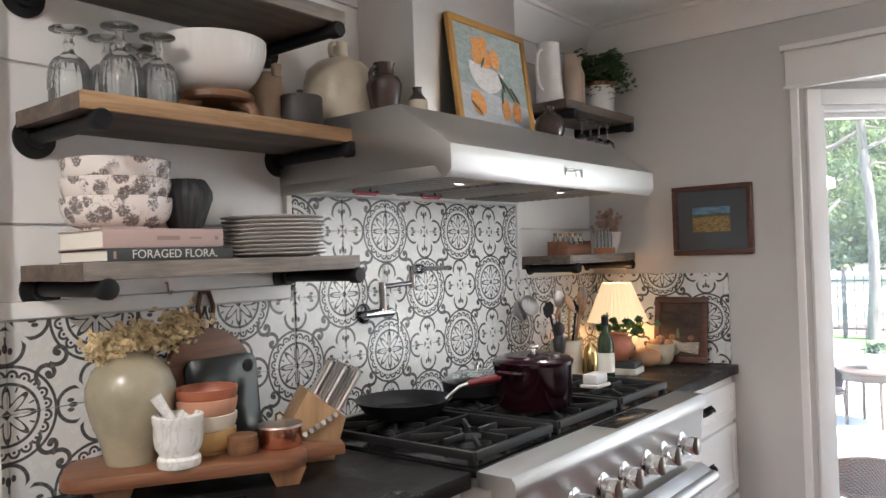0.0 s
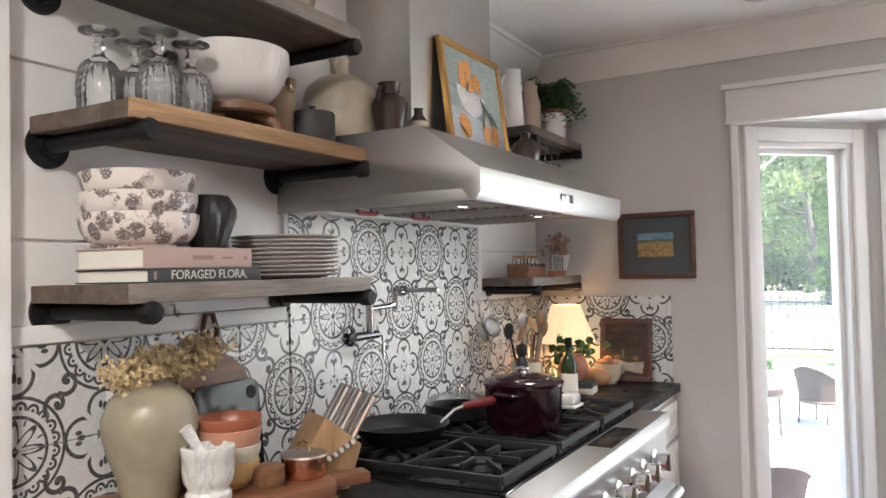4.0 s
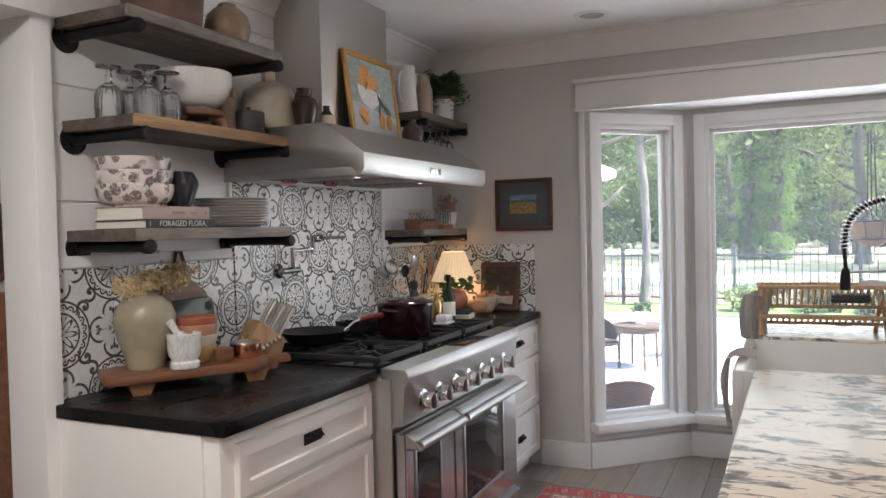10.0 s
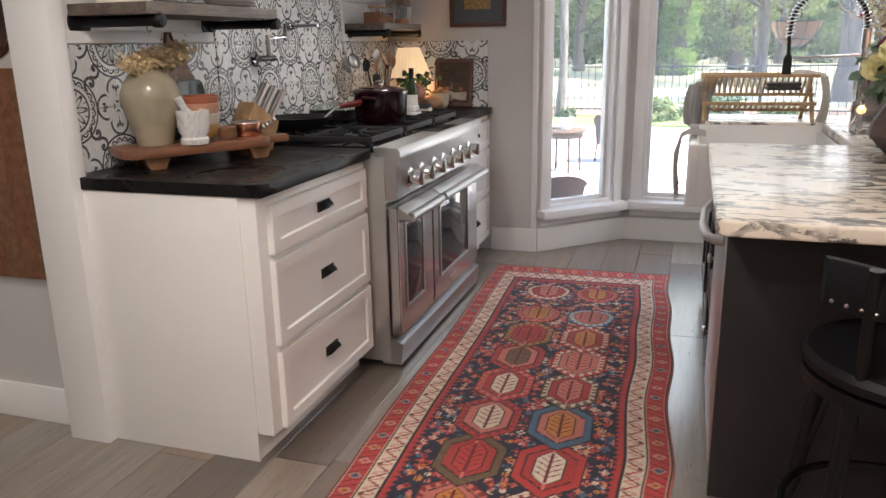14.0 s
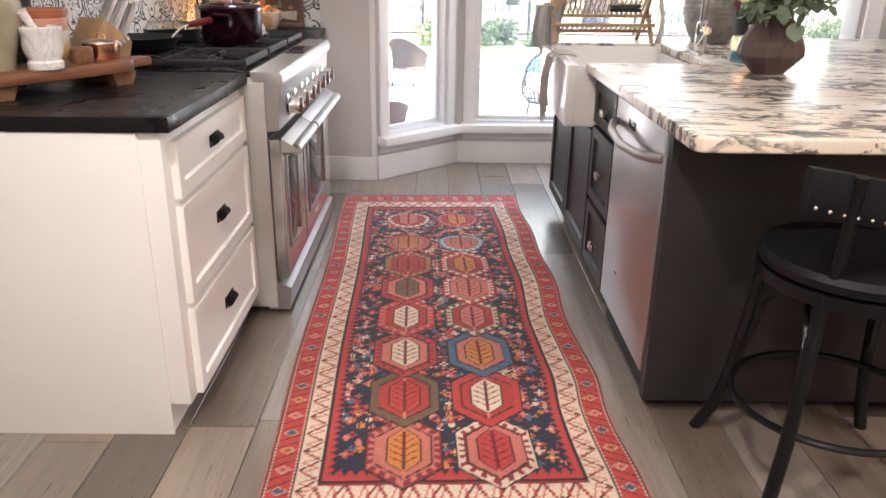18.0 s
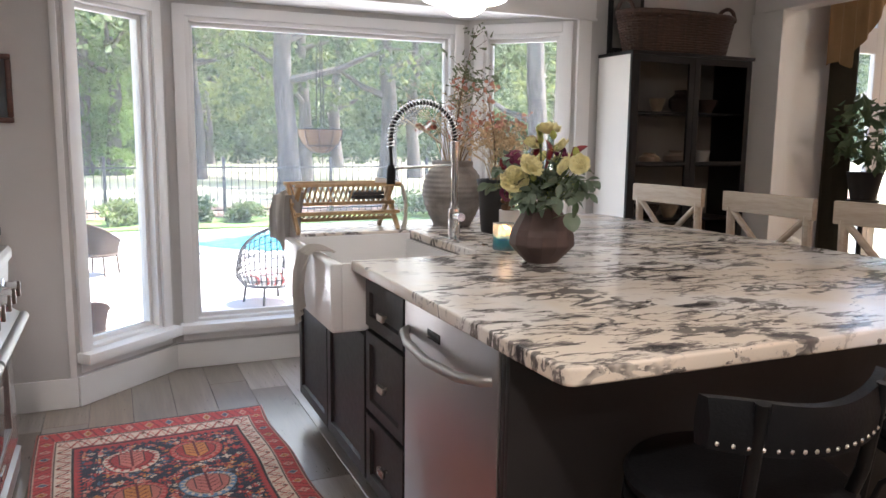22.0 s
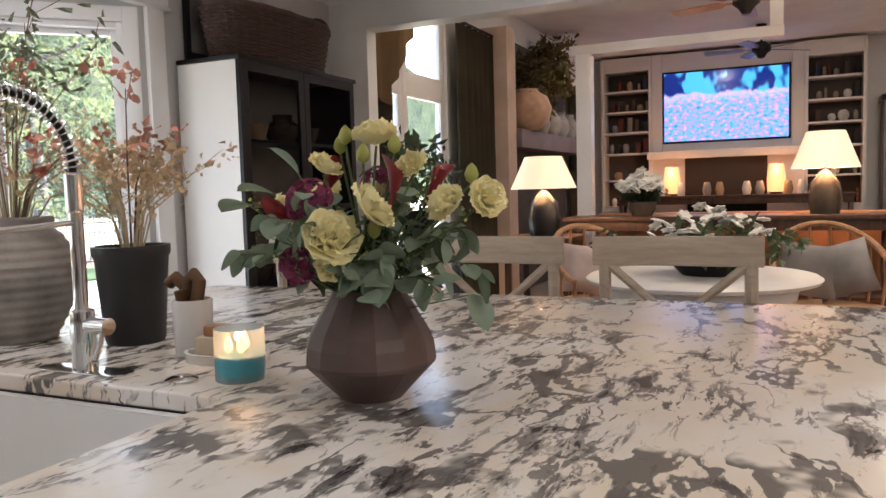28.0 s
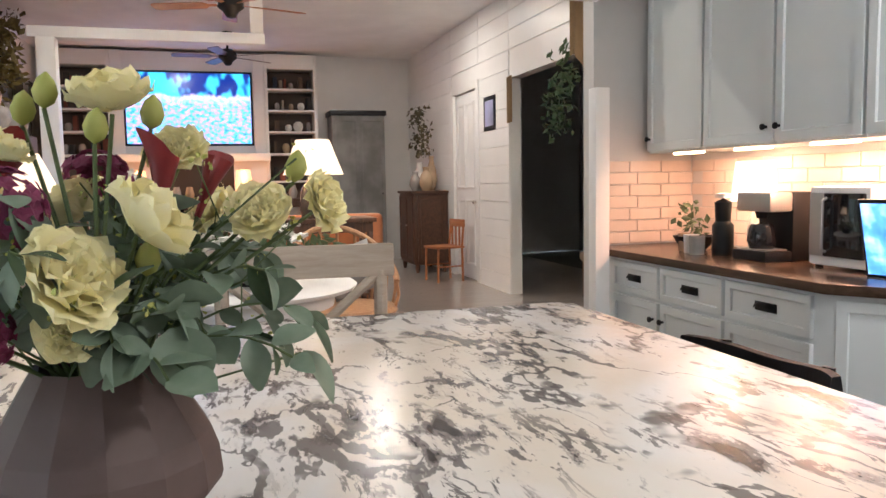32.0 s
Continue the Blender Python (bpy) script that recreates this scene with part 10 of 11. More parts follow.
def shade_lamp(label, x, y, z, r, h, base, squat=0.3, group=""):
    """A lit table lamp with a cone shade, a rounded base and a foot."""
    ob = thing("table_lamp", label, "lamp", x, y, z)
    b = squat
    part("base", lathe([(0.001, 0), (r * 0.42, 0), (r * 0.44, 0.02), (r * 0.5, b * 0.35), (r * 0.42, b * 0.75), (r * 0.16, b), (0.012, b + 0.02), (0.012, b + 0.06), (0.001, b + 0.06)], 28), base, ob)
    part("neck", tube([(0, 0, b + 0.05), (0, 0, b + h)], 0.007, 8), M_NICKEL, ob)
    part("shade", lathe([(r, b + 0.03), (r * 0.56, b + h), (r * 0.55, b + h), (r * 0.985, b + 0.032)], 36), M_SHADE, ob)
    lamp("bulb", "POINT", 5, pose(x, y, z + b + h * 0.45), (1, 0.62, 0.34), radius=0.04)
    return ob


def table(name, label, category, x0, x1, y0, y1, h, mat, leg=0.05, shelf=None):
    ob = thing(name, label, category, 0, 0, 0)
    part("tabletop", box(x0, x1, y0, y1, h - 0.04, h, 0.006), mat, ob)
    part("apron", box(x0 + 0.03, x1 - 0.03, y0 + 0.03, y1 - 0.03, h - 0.13, h - 0.04, 0.002), mat, ob)
    for x in (x0 + 0.03, x1 - 0.03 - leg):
        for y in (y0 + 0.03, y1 - 0.03 - leg):
            part("leg", box(x, x + leg, y, y + leg, 0, h - 0.12, 0.004), mat, ob)
    if shelf:
        part("shelf", box(x0 + 0.04, x1 - 0.04, y0 + 0.04, y1 - 0.04, shelf - 0.02, shelf, 0.003), mat, ob)
    return ob


table("side_table", "dark wooden side table under the lamp", "table", 7.3, 7.9, 1.85, 2.45, 0.86, M_OLDWOOD, shelf=0.25)
shade_lamp("lit table lamp with a black urn base", 7.6, 2.15, 0.86, 0.28, 0.30, glaze("black glazed ceramic", (0.02, 0.02, 0.022)), 0.37)
table("console_table", "orange brown wooden console table behind the sofa", "table", 8.35, 8.85, -0.55, 2.2, 0.98, M_OLDWOOD, shelf=0.3)
shade_lamp("lit table lamp with a dark pottery base", 8.6, -0.03, 0.98, 0.27, 0.34, glaze("dark brown pottery", (0.07, 0.055, 0.045)), 0.36)
for y in (0.42, 1.9):
    sc = thing("mantel_lamp", "small orange glowing lamp on the hearth shelf", "lamp", 13.55, y, 1.10)
    part("shade", lathe([(0.001, 0.0), (0.12, 0.02), (0.13, 0.2), (0.10, 0.42), (0.001, 0.43)], 20), Mat("orange lamp glass", (0.8, 0.3, 0.15), 0.5, emit=(1, 0.35, 0.14), glow=0.3).m, sc)
    part("foot", lathe([(0.001, -0.02), (0.09, -0.02), (0.08, 0.01), (0.001, 0.02)], 18), M_BLACK, sc)
    lamp("mantel_bulb", "POINT", 1.2, pose(13.35, y, 1.45), (1, 0.45, 0.2), radius=0.08)
tb2 = table("hearth_table", "dark low console before the hearth", "table", 13.3, 13.75, -0.6, 2.7, 1.08, M_OLDWOOD, shelf=0.4)
for i in range(9):
    tagged(part("jar", lathe([(0.001, 0), (0.05, 0), (0.07, 0.08), (0.05, 0.17), (0.04, 0.2), (0.001, 0.19)], 18), M_SHADOWPOT[i % 3], m=pose(13.5, -0.3 + 0.28 * i + (0.1 if i % 2 else 0), 1.08)), "pottery jar on the low console", "jar", "jars on the low console")

# column with its beam
structure(part("column", box(9.42, 9.58, 2.17, 2.33, 0, 2.66, 0.006), M_WHITE), "white painted square column", "column")
structure(part("beam", box(9.43, 9.57, 0.30, 2.40, 2.66, 2.76, 0.006, bm=box(9.44, 9.56, 0.31, 0.43, 2.755, H_L - 0.001)), M_WHITE), "white painted beam on the column", "beam")


def ceiling_fan(label, x, y, drop, mat, turn, glass=False):
    ob = thing("ceiling_fan", label, "ceiling fan", x, y, H_L)
    part("canopy", lathe([(0.001, 0), (0.07, 0), (0.06, -0.05), (0.02, -0.07), (0.001, -0.07)], 20), M_BLACK, ob)
    part("rod", tube([(0, 0, -0.06), (0, 0, -drop + 0.08)], 0.014, 8), M_BLACK, ob)
    part("motor", lathe([(0.001, -drop + 0.10), (0.06, -drop + 0.09), (0.12, -drop + 0.05), (0.12, -drop - 0.03), (0.07, -drop - 0.07), (0.04, -drop - 0.12), (0.001, -drop - 0.13)], 28), M_BLACK, ob)
    for i in range(5):
        b = prism([(0.10, -0.02), (0.2, -0.02), (0.24, -0.065), (0.68, -0.075), (0.72, -0.05), (0.72, 0.05), (0.68, 0.075), (0.24, 0.065), (0.2, 0.02), (0.1, 0.02)], 0.008, 0.002, seg=1)
        part("blade", b, mat, ob, "varnished wooden blade", m=Matrix.Rotation(radians(turn + 72 * i), 4, "Z") @ Matrix.Translation((0, 0, -drop - 0.01)) @ Matrix.Rotation(radians(10), 4, "X"))
    return ob


ceiling_fan("ceiling fan with orange wooden blades at rest", 9.0, 0.62, 0.42, M_ORANGEW, -72)
ceiling_fan("dark ceiling fan at rest on a short rod", 12.5, 0.6, 0.32, M_OLDWOOD, 20)


def rippled(w, h, folds, depth, mat, name, parent, m, hem=None):
    """Hanging cloth with folds; hem(u) gives the height of its lower edge above the given one."""
    b = bmesh.new()
    n = folds * 8
    cols = []
    for i in range(n + 1):
        u = i / n
        off = depth * math.sin(2 * math.pi * folds * u) * (1 + 0.3 * math.sin(5 * u))
        lo = hem(u) if hem else 0.0
        cols.append([b.verts.new((w * u, off * (1.0 - 0.35 * k / 6), lo + (h - lo) * k / 6)) for k in range(7)])
    for p, q in zip(cols, cols[1:]):
        for k in range(6):
            b.faces.new((p[k], q[k], q[k + 1], p[k + 1]))
    bmesh.ops.solidify(b, geom=b.faces[:], thickness=0.006)
    return part(name, b, mat, parent, m=m)


# glazed doors, valance, curtain and hanging plant on the north side
gd = structure(new("door_glazed"), "white framed glazed patio doors", "door")
for x0, x1 in ((6.745, 7.325), (7.33, 8.215)):
    bm = bmesh.new()
    for a in ((x0, x0 + 0.09, 0.07, 2.94), (x1 - 0.09, x1, 0.07, 2.94), (x0 + 0.09, x1 - 0.09, 0.07, 0.3), (x0 + 0.09, x1 - 0.09, 2.86, 2.94), (x0 + 0.09, x1 - 0.09, 2.11, 2.33)):
        box(a[0], a[1], LN + 0.03, LN + 0.08, a[2], a[3], 0.004, bm=bm)
    lf = part("leaf", bm, M_WHITE, gd)
    g = part("pane", box(x0 + 0.09, x1 - 0.09, LN + 0.052, LN + 0.056, 0.3, 2.86), M_GLASS, lf)
    g.visible_shadow = False
gd2 = structure(new("window_side"), "white framed window beside the curtain", "window")
bm = bmesh.new()
for a in ((10.13, 10.2, 0.27, 2.74), (10.94, 11.01, 0.27, 2.74), (10.2, 10.94, 0.27, 0.34), (10.2, 10.94, 2.67, 2.74)):
    box(a[0], a[1], LN + 0.03, LN + 0.08, a[2], a[3], 0.004, bm=bm)
part("window_frame", bm, M_WHITE, gd2)
va = thing("valance", "tan scalloped cloth valance over the glazed doors", "valance", 0, 0, 0)
rippled(0.74, 1.0, 5, 0.022, M_TAN, "cloth", va, pose(6.38, LN - 0.20, 1.94), hem=lambda u: 0.62 * max(0.0, u - 0.35) / 0.65 + 0.05 * abs(math.sin(9.4 * u)))
part("board", box(6.36, 7.14, LN - 0.25, LN - 0.001, 2.941, 2.98, 0.003), M_TAN, va)
cu = thing("curtain", "olive brown curtain under the tan valance", "curtain", 0, 0, 0)
rippled(0.30, 2.80, 4, 0.04, M_CURTAIN, "cloth", cu, pose(6.55, LN - 0.11, 0.02))
part("rod", tube([(6.40, LN - 0.11, 2.83), (6.95, LN - 0.11, 2.83)], 0.014, 8), M_BLACK, cu)
part("bracket", tube([(6.42, LN - 0.11, 2.83), (6.42, LN, 2.83)], 0.01, 6), M_BLACK, cu)
cu = thing("curtain", "long olive brown curtain in heavy folds", "curtain", 0, 0, 0)
rippled(0.95, 2.86, 6, 0.05, M_CURTAIN, "cloth", cu, pose(8.18, LN - 0.14, 0.02))
part("rod", tube([(7.9, LN - 0.14, 2.9), (9.3, LN - 0.14, 2.9)], 0.014, 8), M_BLACK, cu)
for x in (7.95, 9.25):
    part("bracket", tube([(x, LN - 0.14, 2.9), (x, LN, 2.9)], 0.01, 6), M_BLACK, cu)
for x0 in (12.45, 13.35):
    c2 = thing("curtain", "dark long curtain beside the far window", "curtain", 0, 0, 0, group="far curtains")
    rippled(0.45, 2.7, 4, 0.04, M_CURTAIN, "cloth", c2, pose(x0, LN - 0.1, 0.02))
    part("rod", tube([(x0 - 0.06, LN - 0.1, 2.74), (x0 + 0.5, LN - 0.1, 2.74)], 0.012, 8), M_BLACK, c2)
    part("bracket", tube([(x0 + 0.2, LN - 0.1, 2.74), (x0 + 0.2, LN, 2.74)], 0.01, 6), M_BLACK, c2)
ps = thing("plant_stand", "tall black plant stand with a leafy trailing plant", "plant", 6.62, 2.86, 0)
part("stand", lathe([(0.001, 0), (0.16, 0), (0.15, 0.02), (0.02, 0.05), (0.018, 0.85), (0.12, 0.88), (0.12, 0.9), (0.001, 0.9)], 20), M_BLACK, ps)
part("pot", lathe([(0.001, 0.9), (0.09, 0.9), (0.13, 1.1), (0.135, 1.12), (0.12, 1.12), (0.001, 1.08)], 22), M_BLACK, ps)
me = leaves([(0.13 * math.cos(i * 1.3), 0.13 * math.sin(i * 1.3), 1.2 + 0.06 * (i % 8)) for i in range(16)], 16, 0.16, 0.10, 61)
me.materials.append(M_LEAF[2])
part("foliage", me, None, ps)
# stone fireplace wall with its mantel, pot and dried bunches
M_FIELD = paint("peach plaster", (0.55, 0.42, 0.34), 0.85, 0.15, 0.004, 14)
ff = thing("corner_mantel", "dark timber mantel over a shadowy stone hearth", "mantel", 0, 0, 0)
part("side_pier", box(9.14, 9.42, LN - 0.30, LN - 0.001, 0, 3.0, 0.01), M_FIELD, ff, "peach plastered pier")
part("back", box(9.42, 12.3, LN - 0.06, LN - 0.001, 0, 3.0), paint("dark stone", (0.05, 0.045, 0.042), 0.8, 0.4, 0.01, 9), ff)
part("mantel_beam", box(9.42, 12.3, LN - 0.36, LN - 0.06, 1.72, 1.93, 0.015), paint("grey mauve painted timber", (0.17, 0.14, 0.15), 0.6, 0.2, 0.003, 20), ff)
tagged(part("round_pot", lathe([(0.001, 0), (0.14, 0), (0.26, 0.12), (0.29, 0.25), (0.24, 0.38), (0.14, 0.44), (0.13, 0.47), (0.001, 0.45)], 30), glaze("peach terracotta", (0.52, 0.33, 0.22), 0.7), m=pose(9.85, LN - 0.30 + 0.02, 1.93)), "large round peach terracotta pot on the mantel", "pot")
me = leaves([(9.9 + 0.09 * i, LN - 0.22, 2.35 + 0.3 * math.sin(i * 0.7) + 0.035 * i) for i in range(20)], 60, 0.24, 0.11, 71)
me.materials.append(leaf_mat("dried olive leaves", (0.05, 0.04, 0.02), (0.22, 0.18, 0.06)))
db = tagged(part("dried_bunches", me, None), "dried olive yellow branches over the mantel", "dried branches", kind="stuff")
for x, r in ((10.6, 0.12), (11.0, 0.16), (11.5, 0.12), (11.9, 0.14)):
    tagged(part("jar", lathe([(0.001, 0), (r * 0.6, 0), (r, 0.12), (r * 0.9, 0.22), (r * 0.5, 0.3), (r * 0.55, 0.34), (0.001, 0.32)], 20), M_SHADOWPOT[0], m=pose(x, LN - 0.22, 1.93)), "grey stoneware jar on the mantel", "jar", "jars on the mantel")

# ---- dining table and what stands round it ----
dt = thing("dining_table", "round white dining table on a white frame", "table", 5.95, 0.72, 0)
part("tabletop", lathe([(0.001, 0.70), (0.60, 0.70), (0.64, 0.712), (0.65, 0.73), (0.63, 0.745), (0.001, 0.748)], 48), M_WHITE, dt)
part("apron", lathe([(0.52, 0.62), (0.53, 0.70), (0.50, 0.70), (0.50, 0.62)], 40), M_WHITE, dt)
for i in range(4):
    a = i * 1.571 + 0.78
    part("leg", box(-0.035, 0.035, -0.035, 0.035, 0, 0.70, 0.006, m=pose(0.46 * math.cos(a), 0.46 * math.sin(a), 0)), M_WHITE, dt)


def blooms(label, name, x, y, z, r, n, pot_mat, size, leafy, seed):
    """A bowl of white flowers: each head a ring of petals, over leaves."""
    rng = random.Random(seed)
    ob = thing(name, label, "flowers", x, y, z)
    part("pot", lathe([(0.001, 0), (r * 0.45, 0), (r * 0.62, 0.07), (r * 0.66, 0.13), (r * 0.6, 0.135), (0.001, 0.11)], 26), pot_mat, ob)
    me = leaves([(rng.gauss(0, r * 0.5), rng.gauss(0, r * 0.5), 0.16 + rng.random() * 0.06) for _ in range(12)], leafy, r * 0.35, 0.07, seed)
    me.materials.append(M_LEAF[2])
    part("leaves", me, None, ob)
    M_PETAL = paint("white petals", (0.8, 0.79, 0.74), 0.7)
    head = mesh_of("flower_head", lathe([(size * 0.3, 0.0), (size * 0.7, size * 0.25), (size, size * 0.2), (size * 0.75, size * 0.42), (size * 0.25, size * 0.3), (0.001, size * 0.36)], 12, wave=lambda a, z: 1 + 0.18 * math.cos(6 * a)), M_PETAL)
    for _ in range(n):
        a, q = rng.uniform(0, 6.28), r * math.sqrt(rng.random())
        c = Vector((q * math.cos(a), q * math.sin(a), 0.20 + rng.uniform(0, 0.1) + 0.12 * (1 - q / r)))
        part("flower_head", head, None, ob, "white flower head", m=Matrix.Translation(c) @ Matrix.Rotation(rng.uniform(-0.7, 0.7), 4, "X") @ Matrix.Rotation(rng.uniform(-0.7, 0.7), 4, "Y"))
    return ob


blooms("white daisies over dark leaves on the dining table", "daisy_arrangement", 5.95, 0.66, 0.748, 0.36, 34, M_BLACK, 0.042, 34, 3)
pot2 = blooms("dense white blossoms in a brown pot", "white_flower_pot", 8.6, 1.50, 0.98, 0.2, 46, glaze("brown stoneware", (0.10, 0.075, 0.06)), 0.06, 14, 4)
blooms("white flowers in a pot on a low stool", "white_flower_pot", 5.0, 2.15, 0.36, 0.2, 28, M_SHADOWPOT[0], 0.045, 26, 6)
table("plant_stool", "small dark stool that carries flowers", "stool", 4.88, 5.12, 2.03, 2.27, 0.36, M_OLDWOOD, 0.03)


def cushion(w, h, t, mat, name, parent, m):
    b = box(-w / 2, w / 2, -t / 2, t / 2, -h / 2, h / 2, 0)
    bmesh.ops.subdivide_edges(b, edges=b.edges[:], cuts=6, use_grid_fill=True)
    for v in b.verts:
        u, q = v.co.x / (w / 2), v.co.z / (h / 2)
        v.co.y *= 0.15 + 1.1 * math.sqrt(max(0, 1 - abs(u) ** 2.6)) * math.sqrt(max(0, 1 - abs(q) ** 2.6))
        v.co.x *= 1 - 0.06 * (1 - q * q) * (abs(u) > 0.6)
        v.co.z *= 1 - 0.06 * (1 - u * u) * (abs(q) > 0.6)
    return part(name, b, mat, parent, m=m)


M_GREYPIL = paint("grey patterned pillow cloth", (0.30, 0.29, 0.29), 0.95, 0.45, 0.003, 24)
M_PINKPIL = paint("pale pink grey pillow cloth", (0.50, 0.42, 0.40), 0.95, 0.3, 0.003, 24)
M_RATTAN = wood("honey rattan", (0.26, 0.12, 0.05), (0.55, 0.32, 0.17), 0.4, 2, 2.0)


def rattan_chair(label, x, y, rz, pil):
    ob = thing("rattan_armchair", label, "chair", x, y, 0, rz)
    r = 0.33
    angs_ = [radians(-25 + 230 * i / 22) for i in range(23)]
    top = [(r * 1.05 * math.cos(a), r * 1.05 * math.sin(a), 0.62 + 0.36 * math.sin(math.pi * i / 22) ** 1.3) for i, a in enumerate(angs_)]
    part("top_rail", tube(top, 0.02, 8), M_RATTAN, ob)
    part("seat", lathe([(0.001, 0.40), (r, 0.40), (r + 0.02, 0.43), (r, 0.46), (0.001, 0.47)], 28), M_RATTAN, ob)
    for i in range(0, 23, 2):
        a = angs_[i]
        part("spindle", tube([(r * math.cos(a), r * math.sin(a), 0.44), (r * 1.08 * math.cos(a), r * 1.08 * math.sin(a), (0.44 + top[i][2]) / 2), top[i]], 0.011, 6), M_RATTAN, ob)
    for i in range(4):
        a = i * 1.571 + 0.78
        part("leg", tube([(r * 1.05 * math.cos(a), r * 1.05 * math.sin(a), 0), (r * 0.9 * math.cos(a), r * 0.9 * math.sin(a), 0.42)], 0.018, 8), M_RATTAN, ob)
    for dx, tilt in ((-0.11, 8), (0.11, -14)):
        cushion(0.36, 0.36, 0.14, pil, "pillow", ob, pose(dx, 0.14 + 0.04 * (dx > 0), 0.68, -14, tilt, 0))
    return ob


rattan_chair("honey rattan armchair with grey pillows by the table", 6.75, 0.0, -80, M_GREYPIL)
rattan_chair("honey rattan armchair with pale pink pillows by the table", 6.7, 1.45, -45, M_PINKPIL)
so = thing("sofa", "orange leather sofa seen from behind", "sofa", 9.3, 0.3, 0)
M_LEATHER = paint("orange brown leather", (0.34, 0.13, 0.055), 0.45, 0.25, 0.002, 50)
part("back", box(-0.30, -0.08, -1.05, 1.75, 0.12, 0.99, 0.06, seg=3), M_LEATHER, so)
part("seat", box(-0.08, 0.62, -0.85, 1.55, 0.12, 0.46, 0.05, seg=3), M_LEATHER, so)
for y in (-1.05, 1.551):
    part("arm", box(-0.078, 0.62, y, y + 0.199, 0.12, 0.66, 0.05, seg=3), M_LEATHER, so)
for y in (-0.95, 1.65):
    for x in (-0.2, 0.52):
        part("leg", box(x - 0.03, x + 0.03, y - 0.03, y + 0.03, 0, 0.13), M_OLDWOOD, so)

# ---- south side of the living room ----
rf = thing("armoire", "grey painted armoire with a picture on its door", "cabinet", 13.72, -1.38, 0)
part("body", box(0, 0.5, -0.42, 0.42, 0.08, 2.36, 0.006), paint("mottled grey paint", (0.24, 0.24, 0.235), 0.6, 0.35, 0.002, 16), rf)
part("cornice", box(-0.03, 0.5, -0.45, 0.45, 2.36, 2.44, 0.01), M_IRON, rf)
part("plinth", box(0.02, 0.5, -0.40, 0.40, 0, 0.08), M_IRON, rf)
for y in (0.005, -0.415):
    d = part("door", shaker(0.41, 2.2, 0.018, 0.07), paint("mottled grey door", (0.25, 0.25, 0.245), 0.6, 0.35, 0.002, 16), rf, m=face("-x", 0.0, y + 0.41, 0.12))
    part("knob", lathe([(0.001, 0), (0.008, 0), (0.014, 0.015), (0.001, 0.024)], 12), M_BLACK, d, m=pose(0.36 if y < 0 else 0.05, 1.0, 0.018))
sb = thing("sideboard", "dark antique wooden sideboard with doors", "cabinet", 12.45, -2.06, 0)
part("body", box(-0.42, 0.42, -0.27, 0.23, 0.12, 1.13, 0.006), M_OLDWOOD, sb)
part("top", box(-0.45, 0.45, -0.28, 0.26, 1.13, 1.165, 0.006), M_OLDWOOD, sb)
for x in (-0.395, 0.005):
    d = part("door", shaker(0.39, 0.92, 0.018, 0.06), M_OLDWOOD, sb, m=face("+y", x + 0.39, 0.23, 0.17))
    part("knob", lathe([(0.001, 0), (0.008, 0), (0.014, 0.015), (0.001, 0.024)], 12), M_NICKEL, d, m=pose(0.05, 0.5, 0.018))
d = part("door", shaker(0.40, 0.92, 0.018, 0.06), M_OLDWOOD, sb, m=face("-x", -0.42, 0.18, 0.17))
for x in (-0.38, 0.38):
    for y in (-0.22, 0.18):
        part("leg", lathe([(0.001, 0), (0.02, 0), (0.035, 0.07), (0.03, 0.121), (0.001, 0.121)], 12, m=pose(x, y, 0)), M_OLDWOOD, sb)
for i, (dx, dy, r, h) in enumerate(((-0.25, 0.0, 0.10, 0.34), (0.05, 0.08, 0.09, 0.28), (0.28, -0.05, 0.11, 0.42), (-0.05, -0.14, 0.08, 0.5))):
    tagged(part("vase", lathe([(0.001, 0), (r * 0.6, 0), (r, h * 0.3), (r * 0.85, h * 0.6), (r * 0.4, h * 0.85), (r * 0.5, h), (r * 0.4, h), (0.001, h * 0.8)], 22), M_SHADOWPOT[(i + 2) % 3], m=pose(12.45 + dx, -2.06 + dy, 1.165)), "pottery vase on the antique sideboard", "vase", "vases on the sideboard")
me = leaves([(12.3 + 0.06 * i, -2.1 + 0.05 * math.sin(i * 2.0), 1.75 + 0.12 * (i % 6)) for i in range(12)], 16, 0.13, 0.08, 81)
me.materials.append(leaf_mat("dried stalk leaves", (0.05, 0.05, 0.03), (0.30, 0.26, 0.16)))
tagged(part("dried_stalks", me, None), "dried stalks and pods in the vases", "dried stalks", kind="stuff")
fl = structure(new("door_south"), "white panelled door in the shiplap wall", "door")
part("leaf", box(10.80, 11.72, LS - 0.055, LS - 0.015, 0.01, 2.44, 0.004), M_WHITE, fl)
for x0, x1, z0, z1 in ((10.92, 11.22, 0.2, 1.05), (11.30, 11.60, 0.2, 1.05), (10.92, 11.22, 1.2, 2.3), (11.30, 11.60, 1.2, 2.3)):
    part("panel", shaker(x1 - x0, z1 - z0, 0.012, 0.03), M_WHITE, fl, m=face("+y", x1, LS - 0.014, z0))
part("door_handle", lathe([(0.001, 0), (0.012, 0), (0.012, 0.03), (0.026, 0.05), (0.001, 0.07)], 14, m=face("+y", 10.86, LS - 0.015, 1.02)), M_NICKEL, fl)
for nm, b in (("casing", box(10.68, 10.79, LS, LS + 0.02, 0, 2.55, 0.003)), ("casing", box(11.73, 11.84, LS, LS + 0.02, 0, 2.55, 0.003)), ("casing", box(10.79, 11.73, LS, LS + 0.02, 2.45, 2.55, 0.003))):
    part(nm, b, M_WHITE, fl)
pc = thing("framed_picture", "small blue picture in a dark frame on shiplap", "picture", 10.27, LS, 2.09)
